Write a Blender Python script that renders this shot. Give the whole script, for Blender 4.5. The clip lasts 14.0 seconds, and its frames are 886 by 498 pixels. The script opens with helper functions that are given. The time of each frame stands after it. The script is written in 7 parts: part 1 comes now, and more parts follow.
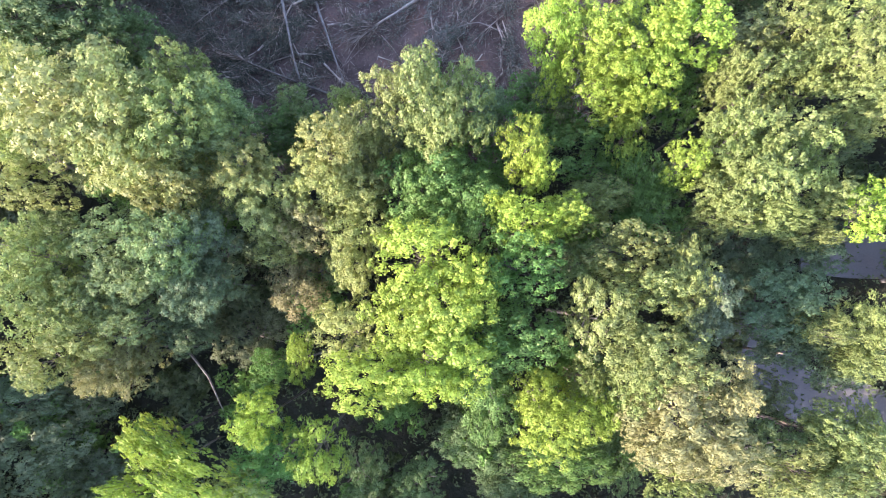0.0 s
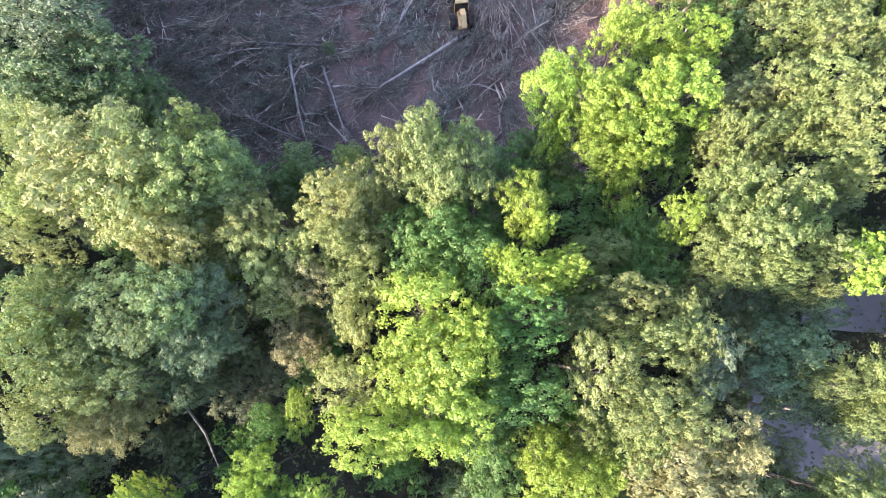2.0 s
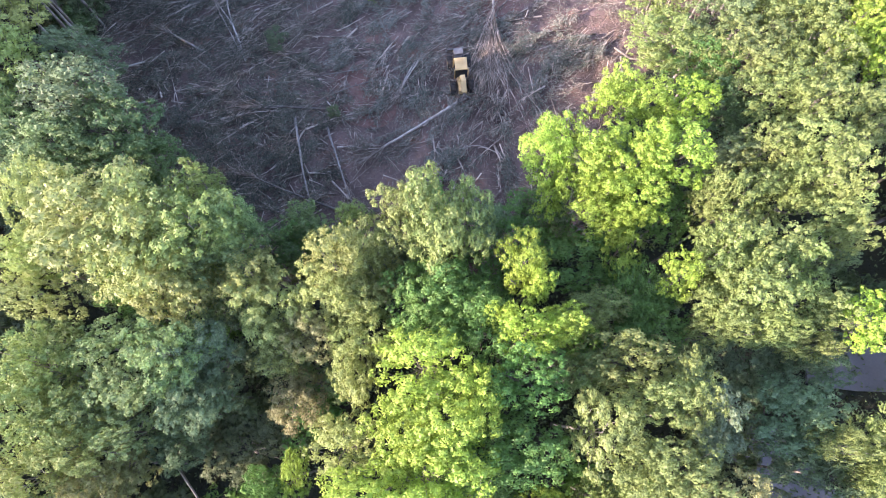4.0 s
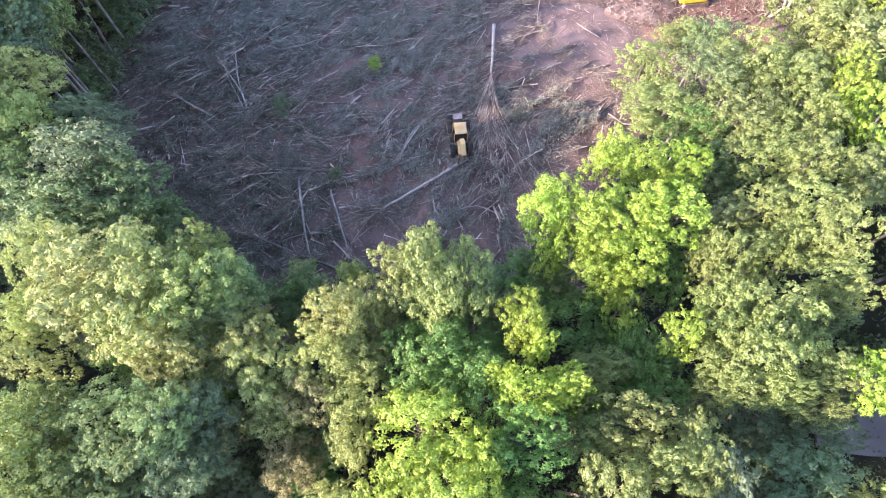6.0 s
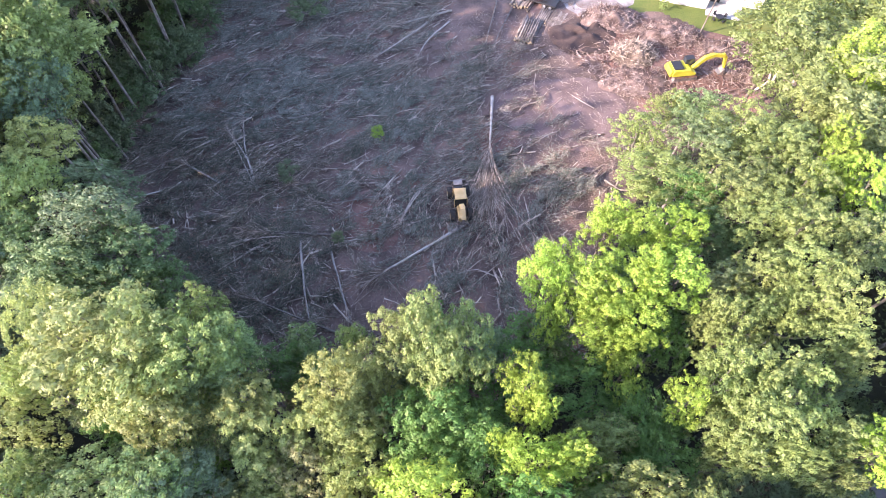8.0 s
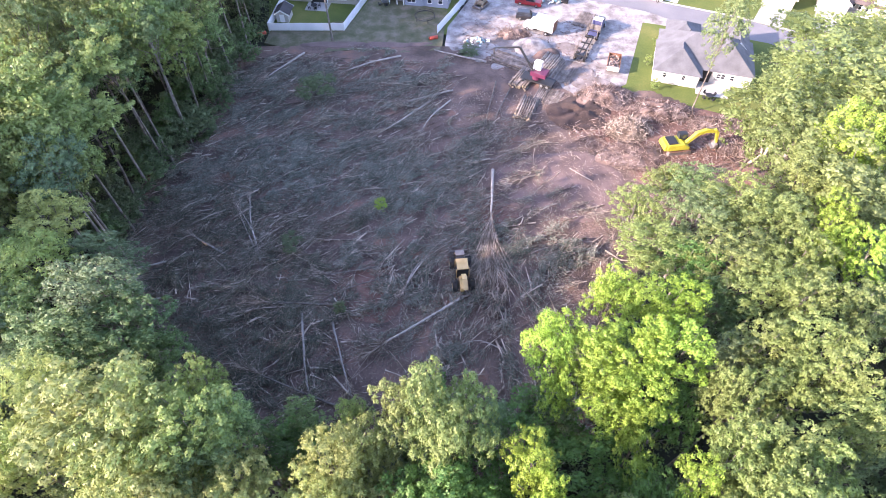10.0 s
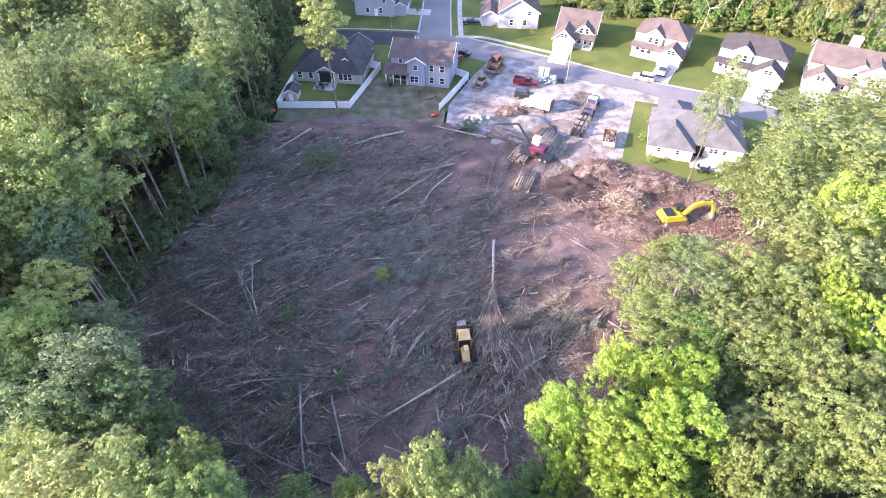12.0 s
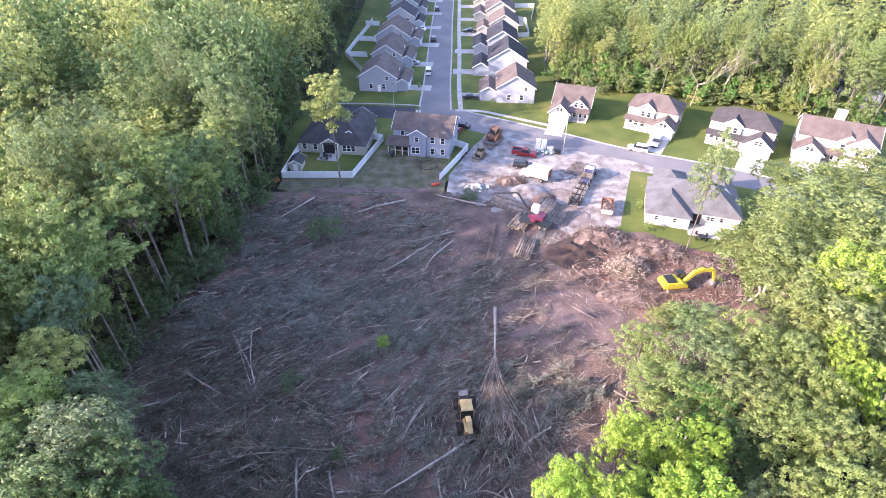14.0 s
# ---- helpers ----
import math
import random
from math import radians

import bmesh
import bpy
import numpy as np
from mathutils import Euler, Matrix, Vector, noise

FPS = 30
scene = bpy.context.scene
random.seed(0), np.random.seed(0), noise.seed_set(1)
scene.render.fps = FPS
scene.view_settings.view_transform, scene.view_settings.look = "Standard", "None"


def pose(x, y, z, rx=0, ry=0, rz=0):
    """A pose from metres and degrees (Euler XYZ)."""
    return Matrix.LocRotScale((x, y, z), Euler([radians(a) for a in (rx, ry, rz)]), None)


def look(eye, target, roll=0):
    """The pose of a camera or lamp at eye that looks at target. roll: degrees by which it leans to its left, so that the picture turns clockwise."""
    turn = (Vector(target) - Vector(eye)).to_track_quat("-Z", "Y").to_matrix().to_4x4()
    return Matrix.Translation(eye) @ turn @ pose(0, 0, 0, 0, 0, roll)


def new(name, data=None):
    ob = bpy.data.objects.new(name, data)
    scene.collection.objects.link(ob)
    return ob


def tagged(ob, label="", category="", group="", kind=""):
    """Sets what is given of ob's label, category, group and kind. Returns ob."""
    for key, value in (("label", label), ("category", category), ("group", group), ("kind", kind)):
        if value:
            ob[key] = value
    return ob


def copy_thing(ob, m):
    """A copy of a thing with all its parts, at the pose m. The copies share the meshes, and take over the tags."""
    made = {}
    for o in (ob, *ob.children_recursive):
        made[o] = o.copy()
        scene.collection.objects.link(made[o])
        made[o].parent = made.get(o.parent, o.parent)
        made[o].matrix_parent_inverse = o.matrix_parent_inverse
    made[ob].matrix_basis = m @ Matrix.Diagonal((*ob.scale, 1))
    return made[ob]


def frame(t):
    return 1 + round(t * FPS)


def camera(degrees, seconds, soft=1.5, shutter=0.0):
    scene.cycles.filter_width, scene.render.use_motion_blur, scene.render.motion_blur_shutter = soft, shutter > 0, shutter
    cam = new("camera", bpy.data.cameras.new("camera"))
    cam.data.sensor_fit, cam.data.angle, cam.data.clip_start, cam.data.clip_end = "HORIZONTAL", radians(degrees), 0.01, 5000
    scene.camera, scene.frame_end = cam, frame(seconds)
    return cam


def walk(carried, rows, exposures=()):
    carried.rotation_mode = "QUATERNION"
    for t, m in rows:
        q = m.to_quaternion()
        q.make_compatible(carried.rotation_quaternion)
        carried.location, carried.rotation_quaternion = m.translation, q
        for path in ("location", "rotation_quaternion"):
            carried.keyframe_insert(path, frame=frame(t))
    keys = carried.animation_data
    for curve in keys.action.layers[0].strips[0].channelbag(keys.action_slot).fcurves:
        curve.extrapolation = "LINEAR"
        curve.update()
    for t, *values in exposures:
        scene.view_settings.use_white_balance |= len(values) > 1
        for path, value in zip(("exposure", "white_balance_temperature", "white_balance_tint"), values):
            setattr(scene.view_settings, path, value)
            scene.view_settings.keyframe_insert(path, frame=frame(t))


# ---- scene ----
cam = camera(78.25, 14.0, 0.95)
PATH = [
    (0.0, pose(0.61, 0.47, 60.58, 5.71, 0, -1.60) @ pose(0, 0, 0, 0, 0, 1.30)),
    (0.5, pose(0.59, 0.43, 60.69, 7.11, 0, -1.42) @ pose(0, 0, 0, 0, 0, 1.11)),
    (1.0, pose(0.57, 0.39, 60.80, 8.51, 0, -1.39) @ pose(0, 0, 0, 0, 0, 1.11)),
    (1.5, pose(0.55, 0.35, 60.90, 9.98, 0, -1.08) @ pose(0, 0, 0, 0, 0, 0.82)),
    (2.0, pose(0.54, 0.31, 60.99, 11.42, 0, -0.78) @ pose(0, 0, 0, 0, 0, 0.48)),
    (2.5, pose(0.53, 0.28, 61.08, 12.87, 0, -0.51) @ pose(0, 0, 0, 0, 0, 0.23)),
    (3.0, pose(0.53, 0.25, 61.16, 14.33, 0, -0.59) @ pose(0, 0, 0, 0, 0, 0.37)),
    (5.5, pose(0.52, 0.12, 61.49, 22.17, 0, -0.39) @ pose(0, 0, 0, 0, 0, 0.23)),
    (6.0, pose(0.52, 0.09, 61.54, 23.66, 0, -0.43) @ pose(0, 0, 0, 0, 0, 0.32)),
    (6.5, pose(0.52, 0.08, 61.59, 25.07, 0, -0.56) @ pose(0, 0, 0, 0, 0, 0.45)),
    (7.0, pose(0.51, 0.06, 61.64, 26.68, 0, -0.52) @ pose(0, 0, 0, 0, 0, 0.44)),
    (7.5, pose(0.51, 0.04, 61.68, 28.47, 0, -0.45) @ pose(0, 0, 0, 0, 0, 0.35)),
    (8.0, pose(0.50, 0.03, 61.72, 30.32, 0, -0.34) @ pose(0, 0, 0, 0, 0, 0.32)),
    (10.5, pose(0.40, -0.01, 61.86, 39.47, 0, 0.01) @ pose(0, 0, 0, 0, 0, 0.01)),
    (11.0, pose(0.37, -0.02, 61.89, 41.29, 0, -0.03) @ pose(0, 0, 0, 0, 0, 0.16)),
    (11.5, pose(0.32, -0.02, 61.91, 43.14, 0, -0.03) @ pose(0, 0, 0, 0, 0, 0.12)),
    (12.0, pose(0.27, -0.02, 61.93, 44.99, 0, 0.07) @ pose(0, 0, 0, 0, 0, 0.03)),
    (12.5, pose(0.22, -0.02, 61.95, 46.79, 0, 0.08) @ pose(0, 0, 0, 0, 0, 0.03)),
    (13.0, pose(0.15, -0.01, 61.97, 48.57, 0, 0.10) @ pose(0, 0, 0, 0, 0, -0.02)),
    (13.5, pose(0.08, -0.01, 61.98, 50.40, 0, 0.09) @ pose(0, 0, 0, 0, 0, -0.03)),
    (14.0, pose(0.00, 0.00, 62.00, 52.00, 0, -0.00) @ pose(0, 0, 0, 0, 0, 0.00)),
]
walk(cam, PATH, [(0.0, 2.63, 6380, 29), (7.0, 2.68, 6380, 30), (10.5, 2.57, 6380, 31), (12.5, 2.53, 6380, 31), (14.0, 2.39, 6380, 31)])

# ---- daylight: low sun from behind the left woods, clear sky ----
SUN_DIR = Vector((-0.90, -0.33, 0.38)).normalized()
world = bpy.data.worlds.new("sky")
scene.world = world
world.use_nodes = True
sky = world.node_tree.nodes.new("ShaderNodeTexSky")
sky.sky_type, sky.sun_disc = "NISHITA", False
sky.sun_elevation = math.asin(SUN_DIR.z)
sky.sun_rotation = math.atan2(SUN_DIR.x, SUN_DIR.y)
background = world.node_tree.nodes["Background"]
world.node_tree.links.new(sky.outputs[0], background.inputs[0])
background.inputs[1].default_value = 0.15
sun = new("sun", bpy.data.lights.new("sun", "SUN"))
sun.data.energy, sun.data.angle, sun.data.color = 3.0, radians(0.6), (1.0, 0.87, 0.68)
sun.matrix_basis = look((0, 0, 200), Vector((0, 0, 200)) - SUN_DIR)

import functools

# ---- materials ----
def nodes_of(name):
    mat = bpy.data.materials.new(name)
    mat.use_nodes = True
    return mat, mat.node_tree.nodes, mat.node_tree.links


def surface(name, colours, rough=0.8, scale=1.0, fine=12.0, metal=0.0, bump=0.3, vary=0.0, island=0.0, bump_size=0.05):
    """Two scales of noise over a ramp of colours, grain in the relief, a little change from object to object."""
    mat, n, k = nodes_of(name)
    b = n["Principled BSDF"]
    pos = n.new("ShaderNodeNewGeometry")
    big, small = n.new("ShaderNodeTexNoise"), n.new("ShaderNodeTexNoise")
    big.inputs["Scale"].default_value, big.inputs["Detail"].default_value = scale, 6
    small.inputs["Scale"].default_value, small.inputs["Detail"].default_value = fine, 4
    k.new(pos.outputs["Position"], big.inputs["Vector"])
    k.new(pos.outputs["Position"], small.inputs["Vector"])
    mix = n.new("ShaderNodeMath")
    mix.operation = "MULTIPLY_ADD"
    mix.inputs[1].default_value = 0.35
    k.new(small.outputs[0], mix.inputs[0])
    half = n.new("ShaderNodeMath")
    half.operation = "MULTIPLY_ADD"
    half.inputs[1].default_value, half.inputs[2].default_value = 1.0, -0.175
    k.new(big.outputs[0], half.inputs[0])
    k.new(half.outputs[0], mix.inputs[2])
    value = mix.outputs[0]
    for amount, node, out in ((vary, "ShaderNodeObjectInfo", "Random"), (island, "ShaderNodeNewGeometry", "Random Per Island")):
        if amount:
            info, add = n.new(node), n.new("ShaderNodeMath")
            add.operation = "MULTIPLY_ADD"
            add.inputs[1].default_value = amount
            k.new(info.outputs[out], add.inputs[0])
            shift = n.new("ShaderNodeMath")
            shift.inputs[1].default_value = -amount / 2
            k.new(value, shift.inputs[0])
            k.new(shift.outputs[0], add.inputs[2])
            value = add.outputs[0]
    ramp = n.new("ShaderNodeValToRGB")
    while len(ramp.color_ramp.elements) < len(colours):
        ramp.color_ramp.elements.new(0.5)
    for i, c in enumerate(colours):
        e = ramp.color_ramp.elements[i]
        e.position, e.color = 0.28 + 0.44 * i / max(1, len(colours) - 1), (*c, 1)
    k.new(value, ramp.inputs[0])
    k.new(ramp.outputs[0], b.inputs["Base Color"])
    b.inputs["Roughness"].default_value, b.inputs["Metallic"].default_value = rough, metal
    if bump:
        bp = n.new("ShaderNodeBump")
        bp.inputs["Strength"].default_value, bp.inputs["Distance"].default_value = bump, bump_size
        k.new(small.outputs[0], bp.inputs["Height"])
        k.new(bp.outputs[0], b.inputs["Normal"])
    return mat


def leaf_material(name, through_light=0.40, spread=0.62):
    """Leaves: the tree's own colour, changed leaf by leaf and clump by clump; thin enough to let light through."""
    mat, n, k = nodes_of(name)
    b, out = n["Principled BSDF"], n["Material Output"]
    info, geo, noise_tex = n.new("ShaderNodeObjectInfo"), n.new("ShaderNodeNewGeometry"), n.new("ShaderNodeTexNoise")
    noise_tex.inputs["Scale"].default_value = 1.5
    k.new(geo.outputs["Position"], noise_tex.inputs["Vector"])
    add = n.new("ShaderNodeMath")
    add.operation = "ADD"
    k.new(geo.outputs["Random Per Island"], add.inputs[0])
    k.new(noise_tex.outputs[0], add.inputs[1])
    level = n.new("ShaderNodeMapRange")
    level.inputs["From Min"].default_value, level.inputs["From Max"].default_value = 0.3, 1.7
    level.inputs["To Min"].default_value, level.inputs["To Max"].default_value = 1 - spread / 2, 1 + spread / 2
    k.new(add.outputs[0], level.inputs["Value"])
    hue = n.new("ShaderNodeHueSaturation")
    turn = n.new("ShaderNodeMapRange")
    turn.inputs["To Min"].default_value, turn.inputs["To Max"].default_value = 0.485, 0.515
    k.new(noise_tex.outputs[0], turn.inputs["Value"])
    k.new(turn.outputs[0], hue.inputs["Hue"])
    k.new(level.outputs[0], hue.inputs["Value"])
    k.new(info.outputs["Color"], hue.inputs["Color"])
    k.new(hue.outputs[0], b.inputs["Base Color"])
    b.inputs["Roughness"].default_value = 0.5
    b.inputs["Specular IOR Level"].default_value = 0.35
    thin = n.new("ShaderNodeBsdfTranslucent")
    k.new(hue.outputs[0], thin.inputs["Color"])
    both = n.new("ShaderNodeMixShader")
    both.inputs[0].default_value = through_light
    k.new(b.outputs[0], both.inputs[1])
    k.new(thin.outputs[0], both.inputs[2])
    k.new(both.outputs[0], out.inputs["Surface"])
    return mat


def plain(name, colour, rough=0.5, metal=0.0, coat=0.0):
    mat, n, k = nodes_of(name)
    b = n["Principled BSDF"]
    b.inputs["Base Color"].default_value = (*colour, 1)
    b.inputs["Roughness"].default_value, b.inputs["Metallic"].default_value = rough, metal
    b.inputs["Coat Weight"].default_value = coat
    return mat


LEAF = leaf_material("leaf")
BARK = surface("bark", [(0.08, 0.065, 0.055), (0.17, 0.145, 0.125), (0.28, 0.25, 0.225)], 0.9, 1.5, 9, vary=0.3, bump=0.6)
PALE_BARK = surface("pale_bark", [(0.26, 0.22, 0.19), (0.38, 0.33, 0.29), (0.48, 0.43, 0.39)], 0.9, 1.5, 9, bump=0.5)
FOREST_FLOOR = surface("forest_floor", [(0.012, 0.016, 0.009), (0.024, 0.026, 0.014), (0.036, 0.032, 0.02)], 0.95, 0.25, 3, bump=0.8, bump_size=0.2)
SOIL = surface("cleared_soil", [(0.062, 0.043, 0.036), (0.115, 0.078, 0.064), (0.175, 0.118, 0.098), (0.26, 0.135, 0.10)], 0.95, 0.2, 3.5, bump=1.0, bump_size=0.16)
# soil darkened in colour to carry the shade on the earth heap
SHADED_SOIL = surface("shaded_earth", [(0.03, 0.02, 0.018), (0.055, 0.035, 0.03), (0.085, 0.055, 0.045)], 0.95, 0.6, 6, bump=0.9, bump_size=0.15)
RED_SOIL = surface("red_soil", [(0.10, 0.055, 0.044), (0.165, 0.088, 0.068), (0.21, 0.135, 0.112)], 0.95, 0.25, 2.2, bump=0.9, bump_size=0.2)
PINK_SOIL = surface("dusty_soil", [(0.10, 0.068, 0.062), (0.155, 0.106, 0.097), (0.22, 0.15, 0.135)], 0.95, 0.3, 6, bump=0.6, bump_size=0.06)
SAND = surface("crushed_stone", [(0.135, 0.115, 0.108), (0.21, 0.187, 0.178), (0.30, 0.28, 0.272), (0.38, 0.36, 0.35)], 0.95, 0.45, 2.5, bump=0.7, bump_size=0.12)
LAWN = surface("lawn_grass", [(0.05, 0.08, 0.012), (0.085, 0.115, 0.018), (0.15, 0.15, 0.035)], 0.9, 0.12, 3, bump=0.6, bump_size=0.08)
ROUGH_GRASS = surface("rough_grass", [(0.06, 0.075, 0.03), (0.11, 0.105, 0.06), (0.19, 0.155, 0.12)], 0.95, 0.45, 4, bump=0.7, bump_size=0.1)
ASPHALT = surface("asphalt", [(0.13, 0.125, 0.135), (0.165, 0.16, 0.17), (0.21, 0.20, 0.205)], 0.85, 0.12, 5, bump=0.2)
NEW_ASPHALT = surface("dark_asphalt", [(0.03, 0.03, 0.036), (0.042, 0.042, 0.05), (0.055, 0.055, 0.062)], 0.85, 0.12, 5, bump=0.2)
CONCRETE = surface("concrete", [(0.30, 0.29, 0.275), (0.38, 0.365, 0.35), (0.44, 0.43, 0.41)], 0.85, 0.4, 6, bump=0.15)
VINYL = surface("white_vinyl", [(0.68, 0.69, 0.72), (0.78, 0.79, 0.82)], 0.45, 0.5, 5, bump=0.02)
WOOD = surface("log_wood", [(0.09, 0.07, 0.06), (0.18, 0.145, 0.125), (0.30, 0.25, 0.22)], 0.85, 1.2, 8, vary=0.3, bump=0.5)
CUT_WOOD = surface("cut_wood", [(0.42, 0.30, 0.18), (0.55, 0.42, 0.27)], 0.8, 3, 20, vary=0.2)
SLASH = surface("slash_twigs", [(0.115, 0.084, 0.066), (0.275, 0.218, 0.174), (0.56, 0.465, 0.39)], 0.9, 0.8, 6, island=0.7, bump=0)
SLASH_LEAF = surface("wilted_leaves", [(0.09, 0.103, 0.076), (0.168, 0.185, 0.147), (0.26, 0.268, 0.222)], 0.85, 0.35, 4, island=0.45, bump=0)
# wilted leaves again, darker: the shade of the left woods put into the colour
SHADED_SLASH = surface("shade_toned_leaves", [(0.058, 0.062, 0.043), (0.11, 0.114, 0.08), (0.185, 0.182, 0.134)], 0.8, 0.35, 4, island=0.5, bump=0)
MUD = surface("dried_mud", [(0.13, 0.105, 0.096), (0.20, 0.165, 0.152), (0.28, 0.245, 0.235)], 0.95, 0.4, 4, bump=0.8, bump_size=0.1)
ROOTS = surface("torn_roots", [(0.095, 0.062, 0.052), (0.20, 0.142, 0.122), (0.37, 0.295, 0.26)], 0.95, 0.5, 5, island=0.5, bump=0.4)
GLASS = plain("window_glass", (0.03, 0.035, 0.045), 0.08)
TRIM = plain("white_trim", (0.80, 0.80, 0.79), 0.5)
DARK = plain("dark_metal", (0.03, 0.03, 0.033), 0.5, 0.3)
RUBBER = surface("rubber", [(0.018, 0.018, 0.018), (0.05, 0.045, 0.04)], 0.9, 2, 15)
STEEL = surface("worn_steel", [(0.14, 0.12, 0.11), (0.26, 0.24, 0.23)], 0.55, 1.5, 12, metal=0.5)
RUST = surface("rusty_steel", [(0.12, 0.05, 0.03), (0.24, 0.12, 0.07)], 0.85, 1.5, 12)
YELLOW = surface("machine_yellow", [(0.40, 0.27, 0.11), (0.52, 0.37, 0.17)], 0.5, 1.2, 8, bump=0.05)
LIME_YELLOW = surface("excavator_yellow", [(0.40, 0.38, 0.03), (0.52, 0.48, 0.05)], 0.45, 1.2, 8, bump=0.05)
DUSTY = surface("dusty_paint", [(0.19, 0.15, 0.11), (0.32, 0.26, 0.17)], 0.8, 1.2, 8, bump=0.05)
RED = plain("red_paint", (0.24, 0.008, 0.015), 0.35, 0.0, 0.5)
WHITE = plain("white_paint", (0.78, 0.78, 0.77), 0.35, 0.0, 0.5)
MAROON = plain("maroon_paint", (0.10, 0.018, 0.05), 0.5)
BLUE = plain("blue_paint", (0.06, 0.065, 0.15), 0.4, 0.0, 0.4)
BLACK = plain("black_paint", (0.02, 0.02, 0.024), 0.3, 0.0, 0.6)
SILVER = plain("silver_paint", (0.42, 0.43, 0.45), 0.35, 0.6, 0.4)
ORANGE = plain("orange_plastic", (0.42, 0.06, 0.03), 0.5)


@functools.lru_cache(None)
def siding(colour):
    """Lapped boards: thin dark joints up the wall."""
    c = colour
    return surface("siding", [tuple(v * 0.92 for v in c), c, tuple(min(0.85, v * 1.05) for v in c)], 0.6, 0.5, 6, bump=0.05)


@functools.lru_cache(None)
def shingle(colour):
    c = colour
    return surface("shingles", [tuple(v * 0.72 for v in c), c, tuple(v * 1.25 for v in c)], 0.9, 0.5, 7, bump=0.5)

# ---- building tools ----
class Mesh:
    """Vertices and faces gathered piece by piece."""

    def __init__(self):
        self.v, self.f = [], []

    def add(self, verts, faces):
        n = len(self.v)
        self.v += [tuple(p) for p in verts]
        self.f += [tuple(i + n for i in q) for q in faces]
        return self

    def box(self, x0, y0, z0, x1, y1, z1, m=None, taper=1.0):
        """A box; taper narrows its top in x."""
        cx = (x0 + x1) / 2
        pts = [Vector((x, y, z0)) for x, y in ((x0, y0), (x1, y0), (x1, y1), (x0, y1))]
        pts += [Vector((cx + (x - cx) * taper, y, z1)) for x, y in ((x0, y0), (x1, y0), (x1, y1), (x0, y1))]
        if m:
            pts = [m @ p for p in pts]
        return self.add(pts, [(3, 2, 1, 0), (4, 5, 6, 7), (0, 1, 5, 4), (1, 2, 6, 5), (2, 3, 7, 6), (3, 0, 4, 7)])

    def tube(self, points, radii, sides=6, cap=True):
        pts = [Vector(p) for p in points]
        ring = []
        for i, p in enumerate(pts):
            d = (pts[min(i + 1, len(pts) - 1)] - pts[max(i - 1, 0)]).normalized()
            a = d.cross(Vector((0, 0, 1)) if abs(d.z) < 0.9 else Vector((1, 0, 0))).normalized()
            c = d.cross(a)
            ring.append([p + (a * math.cos(t) + c * math.sin(t)) * radii[i] for t in (2 * math.pi * j / sides for j in range(sides))])
        faces = [(i * sides + j, (i + 1) * sides + j, (i + 1) * sides + (j + 1) % sides, i * sides + (j + 1) % sides)
                 for i in range(len(pts) - 1) for j in range(sides)]
        if cap:
            faces += [tuple(range(sides)), tuple(reversed(range((len(pts) - 1) * sides, len(pts) * sides)))]
        return self.add([p for r in ring for p in r], faces)

    def profile(self, outline, x0, x1, inset=0.0):
        """A side view (y, z) drawn out from x0 to x1; inset pulls the upper points in."""
        n = len(outline)
        top = max(z for _, z in outline)
        low = min(z for _, z in outline)
        k = [inset * (z - low) / max(0.01, top - low) for _, z in outline]
        pts = [(x0 + e, y, z) for (y, z), e in zip(outline, k)] + [(x1 - e, y, z) for (y, z), e in zip(outline, k)]
        faces = [tuple(range(n)), tuple(reversed(range(n, 2 * n)))] + [(i, i + n, (i + 1) % n + n, (i + 1) % n) for i in range(n)]
        return self.add(pts, faces)

    def data(self, name, mat, smooth=False):
        me = bpy.data.meshes.new(name)
        me.from_pydata(self.v, [], self.f)
        if mat:
            me.materials.append(mat)
        bm = bmesh.new()
        bm.from_mesh(me)
        bmesh.ops.recalc_face_normals(bm, faces=bm.faces)
        bm.to_mesh(me)
        bm.free()
        if smooth:
            me.polygons.foreach_set("use_smooth", [True] * len(me.polygons))
        return me


def raw_mesh(name, verts, faces, mat):
    """A mesh straight from arrays, for great numbers of small faces of one size."""
    me = bpy.data.meshes.new(name)
    n, k = faces.shape
    me.vertices.add(len(verts))
    me.vertices.foreach_set("co", verts.astype(np.float32).ravel())
    me.loops.add(n * k)
    me.loops.foreach_set("vertex_index", faces.astype(np.int32).ravel())
    me.polygons.add(n)
    me.polygons.foreach_set("loop_start", np.arange(0, n * k, k, dtype=np.int32))
    me.polygons.foreach_set("loop_total", np.full(n, k, dtype=np.int32))
    me.materials.append(mat)
    me.update()
    return me


def part(name, mesh, mat, parent, label="", smooth=False, bevel=0.0):
    me = mesh.data(name, mat, smooth) if isinstance(mesh, Mesh) else mesh
    ob = new(name, me)
    ob.parent = parent
    if label:
        ob["label"] = label
    if bevel:
        b = ob.modifiers.new("bevel", "BEVEL")
        b.width, b.segments, b.limit_method = bevel, 2, "ANGLE"
    return ob


def thing(name, label, category, m=None, group="", kind=""):
    ob = new(name)
    if m:
        ob.matrix_basis = m
    return tagged(ob, label, category, group, kind)


def structure(name, mesh, mat, label, category):
    me = mesh.data(name, mat) if isinstance(mesh, Mesh) else mesh
    return tagged(new(name, me), label, category, kind="structure")


def slab(pts, z0, z1):
    n = len(pts)
    m = Mesh()
    return m.add([(x, y, z0) for x, y in pts] + [(x, y, z1) for x, y in pts],
                 [tuple(range(n)), tuple(range(n, 2 * n))] + [(i, (i + 1) % n, (i + 1) % n + n, i + n) for i in range(n)])


